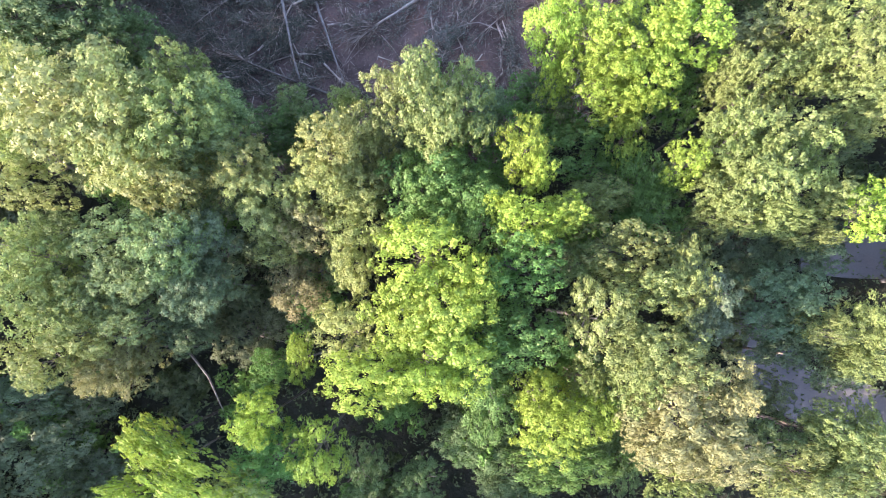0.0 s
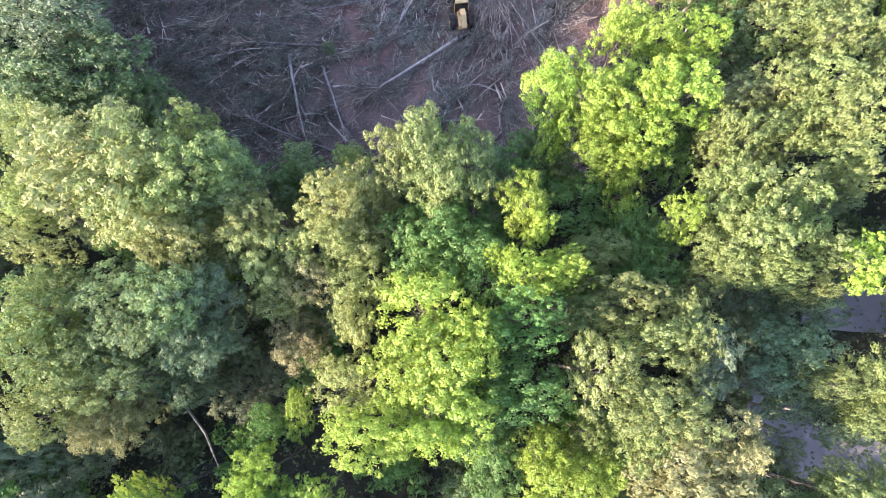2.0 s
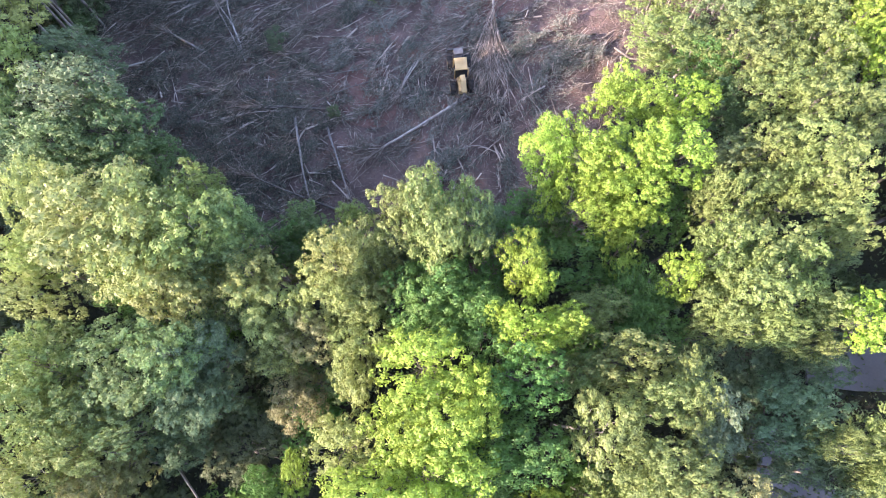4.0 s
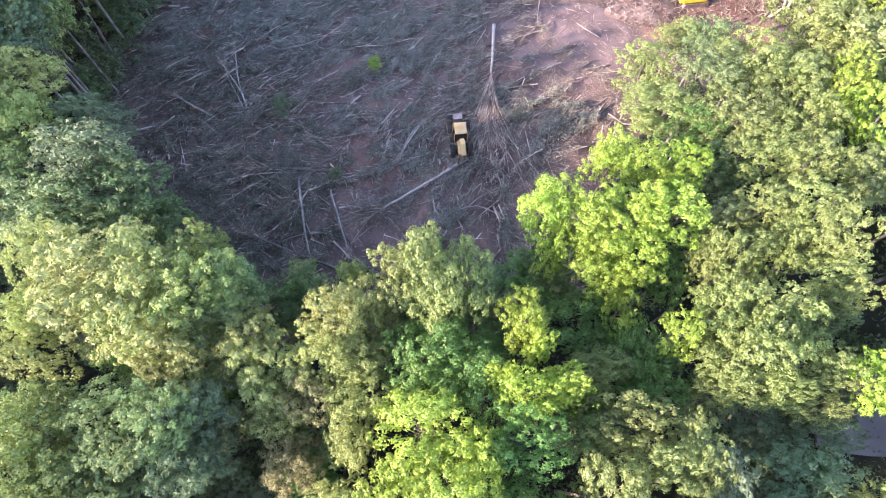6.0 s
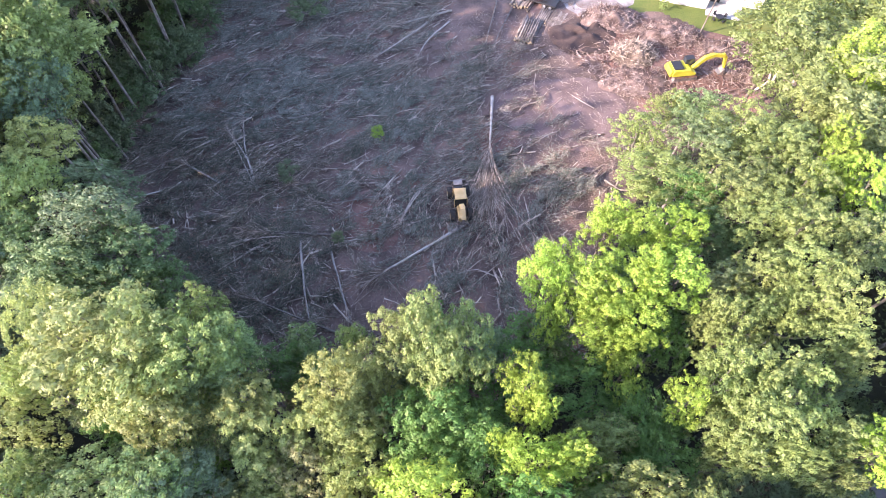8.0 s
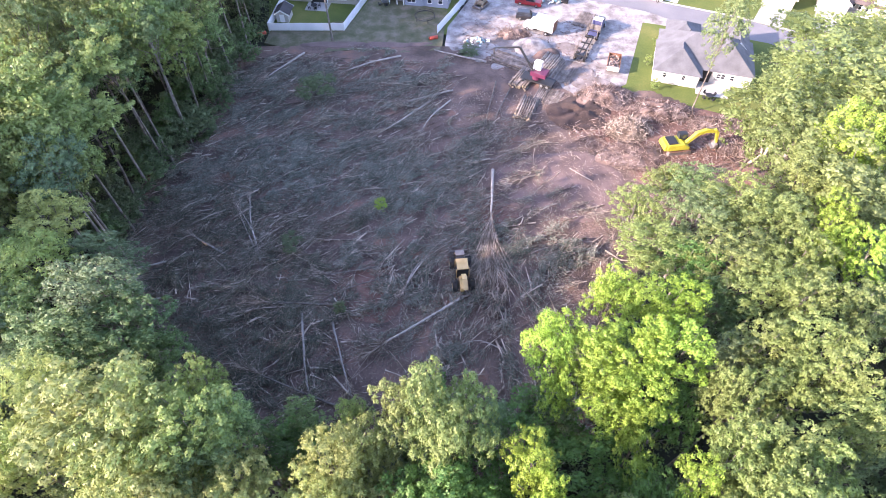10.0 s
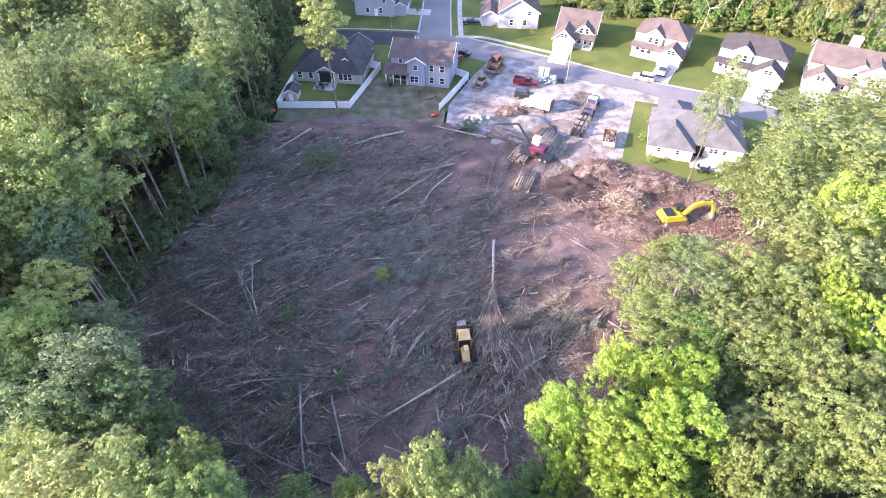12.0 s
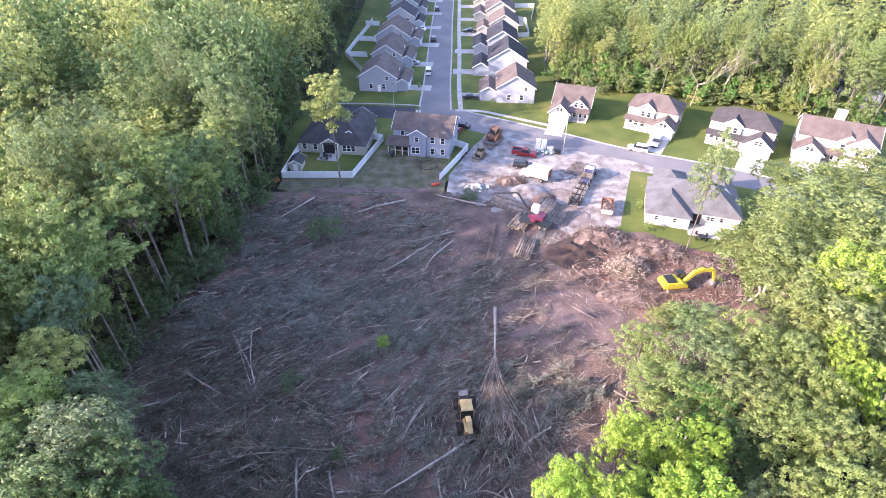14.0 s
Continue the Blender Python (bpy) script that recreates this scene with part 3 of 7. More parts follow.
crown(12.3, -0.3, 22, 2.0, 2.8, 0, PALE)
crown(15.8, 1.5, 23, 2.1, 2.0, 0, PALE)
crown(18.9, 1.9, 22, 2.0, 2.7, 0, PALE)
crown(21.3, 0.7, 20, 2.0, 2.9, 0, TEAL)
crown(15.2, -2.6, 22, 2.6, 2.1, 0, PALE)
crown(17.7, -3.9, 22, 2.6, 2.1, 0, PALE)
crown(15.3, -5.8, 21, 1.8, 2.2, 0, PALE)
crown(12.3, -5.7, 18, 1.7, 1.3, 0, PALE)
crown(7.9, -6.9, 18, 2.0, 2.2, 0, BRIGHT)
crown(9.7, -9.6, 18, 2.6, 2.3, 0, BRIGHT)
crown(12.5, -8.3, 17, 1.9, 2.0, 0, BRIGHT)
crown(10.9, -12.6, 15, 4.0, 2.1, 0, GREEN)
crown(4.7, -7.4, 16, 2.3, 2.9, 0, GREEN)
crown(4.0, -12.2, 12, 3.3, 2.5, 0, DEEP)
crown(19.3, -8.3, 21, 4.2, 3.2, 0, TAN)
crown(22.2, -5.7, 21, 2.0, 2.5, 0, TAN)
crown(17.4, -10.6, 20, 2.8, 1.9, 0, TAN)
crown(21.2, -11.5, 20, 3.2, 1.9, 0, TAN)
crown(19.8, -13.8, 18, 2.9, 1.7, 0, PALE)
crown(27.5, -12.6, 19, 3.6, 2.3, 0, PALE)
crown(31.6, -10.1, 19, 2.4, 2.0, 0, PALE)
crown(31.3, -13.7, 18, 3.8, 1.7, 0, PALE)
crown(34.6, -11.6, 18, 1.9, 2.8, 0, PALE)
crown(30.3, -10.5, 16, 2.1, 1.5, 0, MID)
crown(25.6, -10.7, 17, 1.9, 1.9, 0, MID)
crown(30.1, 0.7, 16, 4.0, 2.9, 0, TEAL)
crown(29.1, -2.9, 15, 3.4, 2.2, 0, TEAL)
crown(33.0, 4.0, 15, 2.5, 1.9, 0, TEAL)
crown(28.3, -7.1, 14, 1.8, 2.1, 0, MID)
crown(33.5, -4.5, 16, 2.9, 2.2, 0, TEAL)
crown(29.2, 4.7, 12, 3.4, 3.4, 0, TEAL)
crown(31.7, -2.1, 19, 2.0, 1.4, 0, PALE)
crown(34.1, -1.1, 20, 1.7, 2.4, 0, PALE)
crown(33.9, -4.3, 19, 1.8, 1.2, 0, PALE)
crown(34.1, 7.8, 21, 1.7, 2.3, 0, BRIGHT)
crown(22.7, 12.9, 23, 2.5, 2.3, 0, PALE)
crown(25.7, 12.9, 23, 2.7, 2.1, 0, PALE)
crown(22.6, 9.5, 22, 2.2, 2.4, 0, PALE)
crown(24.6, 8.8, 23, 2.7, 2.6, 0, PALE)
crown(28.7, 11.4, 22, 1.9, 2.7, 0, PALE)
crown(22.9, 7.1, 20, 2.0, 1.3, 0, PALE)
crown(26.0, 6.7, 21, 2.3, 1.2, 0, PALE)
crown(31.2, 8.9, 20, 2.0, 1.7, 0, PALE)
crown(31.9, 6.2, 17, 2.5, 1.2, 0, OLIVE)
crown(9.7, 21.7, 22, 2.0, 2.7, 0, BRIGHT)
crown(12.7, 21.4, 22, 2.4, 2.7, 0, BRIGHT)
crown(13.7, 18.1, 21, 2.4, 2.0, 0, BRIGHT)
crown(15.8, 16.7, 20, 1.8, 1.8, 0, BRIGHT)
crown(16.7, 21.4, 23, 2.7, 2.5, 0, BRIGHT)
crown(17.3, 18.6, 21, 2.3, 2.2, 0, BRIGHT)
crown(20.6, 21.5, 23, 2.8, 2.3, 0, BRIGHT)
crown(10.3, 18.9, 20, 1.4, 1.4, 0, BRIGHT)
crown(16.6, 14.4, 17, 1.4, 2.5, 0, BRIGHT)
crown(17.3, 11.2, 17, 2.0, 3.1, 0, GREEN)
crown(19.3, 8.7, 16, 3.2, 2.5, 0, GREEN)
crown(13.8, 14.2, 14, 4.6, 3.1, 0, GREEN)
crown(10.1, 19.0, 14, 3.3, 2.5, 0, GREEN)
crown(21.5, 18.7, 16, 2.6, 2.6, 0, GREEN)
crown(19.3, 11.4, 22, 1.5, 1.7, 0, BRIGHT)
crown(25.2, 17.7, 22, 2.3, 2.0, 0, PALE)
crown(23.1, 18.1, 22, 1.3, 1.7, 0, PALE)
crown(28.4, 17.6, 21, 1.1, 1.7, 0, PALE)
crown(25.8, 21.4, 20, 3.4, 2.3, 0, MID)
crown(28.1, 21.4, 22, 2.0, 2.3, 0, PALE)
crown(29.9, 20.9, 24, 2.7, 2.2, 0, PALE)
crown(31.8, 18.7, 25, 1.8, 2.5, 0, PALE)
crown(31.8, 16.4, 23, 2.6, 1.9, 0, PALE)
crown(29.6, 17.9, 22, 1.7, 1.9, 0, PALE)
crown(33.8, 14.7, 21, 2.1, 1.7, 0, PALE)
crown(34.8, 13.8, 17, 2.6, 1.4, 0, MID)
crown(-24.6, 5.8, 22, 2.8, 1.9, 30, MID)
crown(-22.3, 3.0, 23, 2.5, 2.3, 0, MID)
crown(-19.7, 4.6, 23, 2.6, 2.5, 0, MID)
crown(-18.1, 5.7, 21, 2.3, 2.3, 0, TEAL)
crown(-19.1, 1.7, 20, 2.4, 2.1, 0, TEAL)
crown(-23.5, -0.5, 20, 1.9, 1.5, 0, MID)
crown(-25.3, 1.1, 21, 1.2, 1.6, 0, MID)
crown(-18.0, 2.3, 17, 2.4, 1.9, 0, TEAL)
crown(-21.7, -1.9, 15, 2.3, 1.7, 0, TEAL)
crown(-29.6, 4.0, 23, 2.5, 2.5, 0, PALE)
crown(-29.9, 0.3, 23, 2.6, 2.4, 0, PALE)
crown(-27.5, 0.3, 22, 2.6, 2.6, 0, PALE)
crown(-30.7, -3.8, 20, 2.4, 1.9, 0, PALE)
crown(-27.2, -1.9, 20, 2.3, 1.8, 0, OLIVE)
crown(-32.3, 7.2, 16, 2.5, 1.7, 0, MID)
crown(-26.4, -4.0, 16, 2.6, 2.2, 0, TAN)
crown(-28.1, -4.8, 17, 1.6, 1.6, 0, TAN)
crown(-25.0, -3.4, 15, 1.7, 1.6, 0, TAN)
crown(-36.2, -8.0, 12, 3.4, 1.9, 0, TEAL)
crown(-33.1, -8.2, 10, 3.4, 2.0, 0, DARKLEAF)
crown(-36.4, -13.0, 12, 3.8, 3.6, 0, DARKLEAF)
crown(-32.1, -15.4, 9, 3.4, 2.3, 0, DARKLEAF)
crown(-22.2, -10.4, 19, 2.9, 1.2, -35, BRIGHT)
crown(-18.6, -12.3, 20, 3.5, 1.9, 0, BRIGHT)
crown(-14.1, -8.8, 19, 1.9, 1.9, 0, BRIGHT)
crown(-13.1, -12.3, 17, 2.8, 2.1, 0, GREEN)
crown(-9.7, -10.9, 18, 2.1, 2.6, 0, BRIGHT)
crown(-23.5, -13.8, 19, 2.4, 1.0, 0, BRIGHT)
crown(-15.0, -13.8, 18, 2.3, 1.7, 0, PALE)
crown(-11.4, -4.4, 15, 1.2, 2.1, 0, BRIGHT)
crown(-14.1, -5.0, 14, 1.3, 1.6, 0, GREEN)
crown(-17.3, -2.3, 10, 3.5, 2.9, 0, DARKLEAF)
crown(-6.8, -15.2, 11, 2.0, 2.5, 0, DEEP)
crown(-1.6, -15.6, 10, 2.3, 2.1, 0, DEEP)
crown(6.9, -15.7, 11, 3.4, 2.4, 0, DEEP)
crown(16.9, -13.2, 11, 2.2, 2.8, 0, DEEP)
crown(-32.5, 28.6, 22, 4.2, 2.8, 0, TEAL)
crown(-34.7, 23.8, 21, 3.7, 2.8, 0, MID)
crown(-29.7, 25.7, 20, 4.2, 3.2, 0, DEEP)
crown(-26.6, 23.6, 17, 2.6, 2.6, 0, DEEP)
crown(-32.6, 21.4, 20, 4.3, 2.4, 0, DEEP)
crown(-36.0, 35.4, 18, 3.8, 1.7, 0, TEAL)
crown(-39.0, 26.4, 20, 2.3, 2.3, 0, DEEP)
crown(-41.4, 38.0, 20, 3.8, 3.0, 0, OLIVE)
crown(-43.9, 44.3, 22, 3.2, 3.8, 0, TEAL)
crown(16.7, 28.9, 20, 2.5, 2.2, 0, BRIGHT)
crown(19.2, 28.0, 20, 2.6, 2.0, 0, BRIGHT)
crown(22.6, 27.4, 20, 2.5, 2.0, 0, BRIGHT)
crown(22.8, 41.6, 17, 2.5, 2.9, 0, PALE)
crown(23.9, 35.9, 18, 4.1, 2.9, 0, PALE)
crown(28.7, 39.6, 19, 3.6, 3.1, 0, MID)
crown(33.4, 41.9, 19, 3.7, 3.6, 0, PALE)
crown(36.4, 38.0, 20, 3.2, 3.6, 0, PALE)
crown(25.8, 33.0, 18, 3.0, 2.5, 0, GREEN)
crown(29.7, 33.1, 20, 3.7, 2.8, 0, PALE)
crown(30.7, 28.8, 21, 3.4, 2.4, 0, PALE)
crown(35.6, 32.1, 21, 2.9, 2.9, 0, PALE)
crown(28.4, 28.9, 17, 3.0, 2.3, 0, DEEP)
crown(33.9, 26.9, 22, 2.8, 2.3, 0, PALE)
crown(41.3, 37.3, 21, 2.0, 2.4, 0, BRIGHT)
crown(39.6, 34.0, 20, 2.1, 1.4, 0, BRIGHT)
crown(42.2, 32.4, 21, 1.7, 2.8, 0, BRIGHT)
crown(39.1, 25.8, 22, 2.3, 2.6, 0, PALE)
crown(45.9, 41.5, 20, 2.5, 3.1, 0, MID)
crown(28.1, 47.9, 15, 2.4, 2.5, 0, PALE)
crown(31.2, 47.2, 16, 3.5, 2.4, 0, MID)
crown(41.4, 43.0, 20, 3.6, 2.9, 0, PALE)
# three low crowns added under the tall ones to block sun from the clearing
crown(-24.0, 18.0, 15, 3.4, 3.0, 0, DEEP)
crown(-29.5, 19.5, 16, 3.2, 3.0, 0, DEEP)
crown(-20.0, 17.2, 13, 3.0, 2.8, 0, DEEP)
plant(MIDDLE, 46.0, 44.5, 21, 6.5, PALE, (24, 4.0))
plant(MIDDLE, 45.6, 52.0, 20, 5.4, PALE, (24, 4.0))
plant(MIDDLE, 46.8, 61.7, 20, 5.8, PALE, (24, 4.0))
plant(MIDDLE, 55.4, 65.3, 20, 8.1, PALE, (24, 4.0))
plant(MIDDLE, 58.5, 60.8, 21, 7.4, PALE, (24, 4.0))
plant(MIDDLE, 48.9, 49.2, 23, 3.8, BRIGHT, (24, 4.0))
plant(MIDDLE, 59.6, 77.0, 18, 6.4, PALE, (24, 4.0))
plant(MIDDLE, 68.4, 75.9, 18, 8.0, PALE, (24, 4.0))

# filled woods: left of the clearing and right of it; behind the far ones joined into one
WOODS = [[(-34, 26), (-40, 33), (-48.6, 47.6), (-45.7, 60.4), (-43.3, 63.8), (-40.8, 79.9), (-39.0, 99.6), (-40.5, 122.8), (-37.1, 174.3), (-40.2, 292.7), (-130, 205), (-115, 120), (-105, 40), (-100, 0), (-48, 10)],
         [(70, 55), (58, 54), (34, 28), (46, 22), (48, -25), (75, -40), (110, 10), (104, 66)],
         [(48, -18), (-36, -24), (-36, -42), (60, -42)],
         [(-42, 6), (-36, -12), (-36, -40), (-100, -40), (-100, 0)]]
spots = []
for poly in WOODS:
    x0, x1, y0, y1 = min(p[0] for p in poly), max(p[0] for p in poly), min(p[1] for p in poly), max(p[1] for p in poly)
    for _ in range(int((x1 - x0) * (y1 - y0) / 4)):
        x, y = tree_rng.uniform(x0, x1), tree_rng.uniform(y0, y1)
        if inside(x, y, poly):
            r = tree_rng.uniform(2.9, 4.9)
            if all((x - a) ** 2 + (y - b) ** 2 > (0.66 * (r + q)) ** 2 for a, b, q in STOOD):
                STOOD.append((x, y, r))
                spots.append((x, y, r))
spots.sort(key=lambda s: math.hypot(s[0], s[1] - 35))
MIXED = [MID, MID, OLIVE, PALE, DEEP, PALE, OLIVE]


def joined_woods(name, label, places, colours, low, high, step, grow):
    """Many trees as one: the crowns sorted by colour, every step-th leaf kept and grown to cover."""
    heaps, wood = {c: [] for c in colours}, Mesh()
    for x, y, r in places:
        src = next(o.data for o in MIDDLE[int(tree_rng.integers(len(MIDDLE)))].children if o.name.startswith("crown"))
        v = np.empty(len(src.vertices) * 3, np.float32)
        src.vertices.foreach_get("co", v)
        v = v.reshape(-1, 3, 3)[::step]
        mid = v.mean(1, keepdims=True)
        v = ((v - mid) * grow + mid * [1, 1, 1.3] - [0, 0, 7.2]).reshape(-1, 3)
        a, s, h = tree_rng.uniform(0, 6.28), 1.12 * r / 4.0, tree_rng.uniform(low, high) / 24
        w = np.stack([(v[:, 0] * math.cos(a) - v[:, 1] * math.sin(a)) * s + x, (v[:, 0] * math.sin(a) + v[:, 1] * math.cos(a)) * s + y, v[:, 2] * h - 0.3], 1)
        heaps[colours[int(tree_rng.integers(len(colours)))]].append(w)
        wood.tube([(x, y, -0.4), (x + tree_rng.uniform(-0.6, 0.6), y, 10 * h), (x, y, 20 * h)], [0.2, 0.13, 0.04], 5, False)
    ob = tagged(new(name), label, "woods", kind="stuff")
    for c, vs in heaps.items():
        if vs:
            v = np.concatenate(vs)
            crowns = part("crowns", raw_mesh("crowns", v, np.arange(len(v)).reshape(-1, 3), LEAF), None, ob)
            crowns.color = (*c, 1)
    part("trunks", wood, BARK, ob)


GAPS = [(-24, -11.6), (-11.7, -8.4), (-1.8, -10.6), (2.6, -16.5), (-13.8, -16.4), (-31.1, 12.5), (-29.1, -10.6), (-24.3, -7.6), (-19.4, -5.9), (-29.9, 9.6), (-2.2, -10.8), (-32.9, -13.6)]
near = [s for s in spots if math.hypot(s[0], s[1] - 12) < 56]
spots = [s for s in spots if s not in near]
near = [s for s in near if all(math.hypot(s[0] - a, s[1] - b) > 8.5 for a, b in GAPS)][:28]
for x, y, r in near:
    plant(CLOSE, x, y, tree_rng.uniform(17, 22), r, [MID, PALE, OLIVE, PALE, TEAL][int(tree_rng.integers(5))], (24, 3.0))
for x, y, r in spots[:80]:
    tall = (23, 26) if 92 < y < 112 else (18, 21) if 76 < y < 108 else (17, 21) if y < 22 else (25, 33) if y < 62 else (22, 31)
    plant(MIDDLE, x, y, tree_rng.uniform(*tall) if x < -15 else tree_rng.uniform(18, 24), r, MIXED[int(tree_rng.integers(7))], (24, 4.0))
# the last five are added to the wood to throw shade on the two-storey house
for x, y, high, r in ((-49.1, 48.3, 25, 4.4), (-51.8, 50.9, 26, 4.4), (-45.7, 47.8, 24, 4.4), (-48.0, 45.8, 23, 4.4), (-44.8, 50.9, 26, 4.4), (-48.3, 51.9, 27, 4.4), (-44, 104, 26, 4.5), (-50, 101, 27, 4.8), (-45, 109.5, 25, 4.2), (-54, 106, 27, 4.5), (-57, 98, 28, 4.6)):
    plant(MIDDLE, x, y, high, r, MID if y > 90 else PALE, (24, 4.0))
EDGE_LINE = [(-37.4, 101.0), (-40.4, 82.0), (-42.6, 65.4), (-44.7, 62.2), (-48.1, 49.6), (-42.5, 44.6)]
for (xa, ya), (xb, yb), n in zip(EDGE_LINE, EDGE_LINE[1:], (2, 3, 2, 3, 2)):
    for i in range(n):
        t = (i + tree_rng.uniform(0.1, 0.6)) / n
        plant(EDGE, xa + (xb - xa) * t, ya + (yb - ya) * t + tree_rng.uniform(-1, 1), tree_rng.uniform(19, 25), tree_rng.uniform(2.4, 3.4), [MID, OLIVE][i % 2], (24, 3.0), "bare-trunked at the edge of the clearing")


def seen(s):
    return s[0] > -0.83 * (0.788 * s[1] + 26) - 8


joined_woods("deep_woods", "mixed green woods behind the first rows of trees", [s for s in spots[80:300] if seen(s) and (22 < s[1] < 76 or s[1] > 112)], [MID, OLIVE, DEEP], 22, 32, 6, 2.0)
joined_woods("deep_woods", "lower mixed green woods behind the first rows", [s for s in spots[80:300] if seen(s) and not (22 < s[1] < 76 or s[1] > 112)], [MID, OLIVE, PALE], 18, 22, 5, 2.0)
joined_woods("deep_woods", "mixed green woods reaching far back", [s for s in spots[300:] if seen(s)], [MID, OLIVE, DEEP], 22, 32, 6, 2.0)
# never in view: a few coarse trees kept only to block the low sun
joined_woods("deep_woods", "unseen coarse woods outside the view, kept to block the low sun", [s for s in spots[80:] if not seen(s)], [MID, OLIVE], 24, 29, 14, 3.8)

# understorey in the gaps and along the shaded edge
for poly, number, high in (([(-48, -24), (48, -24), (46, 20), (30, 24), (10, 16), (-30, 12), (-48, 14)], 75, 13),
                           ([(-48.9, 46.7), (-46.6, 47.6), (-43.8, 60.4), (-41.2, 63.8), (-39.0, 79.9), (-36.9, 99.1), (-42.2, 101.4), (-47.1, 81.3), (-50.9, 58.2)], 60, 7),
                           ([(-39.0, 99.6), (-36.1, 99.6), (-39.3, 125.9), (-35.0, 174.3), (-36.6, 281.0), (-42.0, 281.0), (-39.0, 174.3), (-44.0, 122.8)], 46, 13),
                           # mid-storey added so the low sun cannot pass under the edge crowns
                           ([(-42, 18), (-30, 10), (8, 14), (16, 24), (8, 21), (-20, 18), (-36, 26)], 40, 15),
                           ([(12, 30), (26, 30), (46, 52), (60, 56), (50, 36), (30, 22)], 22, 9)):
    x0, x1, y0, y1 = min(p[0] for p in poly), max(p[0] for p in poly), min(p[1] for p in poly), max(p[1] for p in poly)
    done = 0
    while done < number:
        x, y = tree_rng.uniform(x0, x1), tree_rng.uniform(y0, y1)
        if inside(x, y, poly) and not (x > 33 and -22 < y < 4 and high == 13):
            small = high != 15
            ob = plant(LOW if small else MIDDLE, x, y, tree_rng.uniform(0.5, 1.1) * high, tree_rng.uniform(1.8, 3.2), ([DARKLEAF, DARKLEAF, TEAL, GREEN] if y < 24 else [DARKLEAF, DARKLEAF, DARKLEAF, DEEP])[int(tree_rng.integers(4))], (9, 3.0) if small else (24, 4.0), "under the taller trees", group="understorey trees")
            ob.name = "understorey_tree"
            done += 1

# far woods
def far_woods(name, poly, spacing, colours, low, high, seed, label, leaf=1.1, per=300):
    rng = np.random.default_rng(seed)
    x0, x1, y0, y1 = min(p[0] for p in poly), max(p[0] for p in poly), min(p[1] for p in poly), max(p[1] for p in poly)
    heaps = [[] for _ in colours]
    wood = Mesh()
    for gx in np.arange(x0, x1, spacing):
        for gy in np.arange(y0, y1, spacing):
            x, y = gx + rng.uniform(-0.4, 0.4) * spacing, gy + rng.uniform(-0.4, 0.4) * spacing
            if not inside(x, y, poly):
                continue
            h, r = rng.uniform(low, high), rng.uniform(0.5, 0.72) * spacing
            p, nrm, _ = crown_points(rng, r, r * 1.25, 9, 4, per // 60, 0.95)
            v, f = leaves(p + [x, y, h - r], nrm, leaf, rng)
            heaps[int(rng.integers(len(colours)))].append(v)
            wood.tube([(x, y, -0.4), (x + rng.uniform(-0.6, 0.6), y, h * 0.5), (x, y, h - r)], [0.2, 0.16, 0.08], 4, False)
    ob = tagged(new(name), label, "woods", kind="stuff")
    for c, vs in zip(colours, heaps):
        v = np.concatenate(vs)
        crowns = part("crowns", raw_mesh("crowns", v, np.arange(len(v)).reshape(-1, 3), LEAF), None, ob)
        crowns.color = (*c, 1)
    part("trunks", wood, BARK, ob)


far_woods("far_woods_west", [(-122, 200), (-41.3, 292.7), (-45.4, 366.2), (-60, 440), (-420, 440), (-300, 240), (-115, 120)], 8.5, [MID, OLIVE, GREEN, PALE], 22, 29, 61, "wide mixed green woods reaching to the horizon")
far_woods("far_woods_north", [(36.8, 200.2), (49.1, 292.7), (57.0, 384.9), (60, 440), (320, 400), (190, 150), (152.3, 169.3), (138.4, 188.0), (126.0, 193.9), (82.4, 193.9), (56.5, 185.1)], 8.0, [PALE, OLIVE, MID, OLIVE], 17, 24, 62, "sunlit woods behind the houses", 0.9)
belt = [(31.7, 174.3), (32.5, 159.8), (46.8, 158.9), (57.1, 153.3), (70.2, 146.3), (85.6, 143.2), (95.5, 135.2), (112.7, 127.5), (145.7, 159.8), (146.4, 182.3), (130.0, 193.9), (82.4, 193.9), (57.9, 190.9), (39.3, 224.9)]
belt_spots = []
for _ in range(1800):
    x, y = tree_rng.uniform(20, 170), tree_rng.uniform(100, 220)
    r = tree_rng.uniform(2.0, 4.2)
    if inside(x, y, belt) and all((x - a) ** 2 + (y - b) ** 2 > (0.56 * (r + q)) ** 2 for a, b, q in STOOD) and not any(abs(x - a) < 11 and abs(y - b) < 9 for a, b in ((120.2, 159.8), (87.9, 182.3), (102.6, 175.3))):
        STOOD.append((x, y, r))
        belt_spots.append((x, y, r))
belt_spots.sort(key=lambda s: math.hypot(s[0] - 20, s[1] - 40))
for x, y, r in belt_spots[:40]:
    plant(MIDDLE, x, y, tree_rng.uniform(13, 22), r, [PALE, MID, OLIVE, PALE][int(tree_rng.integers(4))], (24, 4.0), "in the sunlit belt behind the houses")
joined_woods("tree_belt", "sunlit belt of trees behind the houses", belt_spots[40:], [PALE, MID, OLIVE], 13, 22, 5, 2.0)
for i in range(60):
    t = i / 59
    edge = [(34.1, 158.9), (56.9, 152.9), (85.6, 143.2), (112.5, 127.2)]
    k = min(2, int(t * 3))
    u = t * 3 - k
    x, y = (edge[k][j] + (edge[k + 1][j] - edge[k][j]) * u + tree_rng.uniform(-2, 2) for j in (0, 1))
    plant(LOW, x, y + 2, tree_rng.uniform(3.5, 10), tree_rng.uniform(1.6, 3.2), [PALE, MID, GREEN][int(tree_rng.integers(3))], (9, 3.0), "along the sunlit edge of the wood", group="understorey trees")


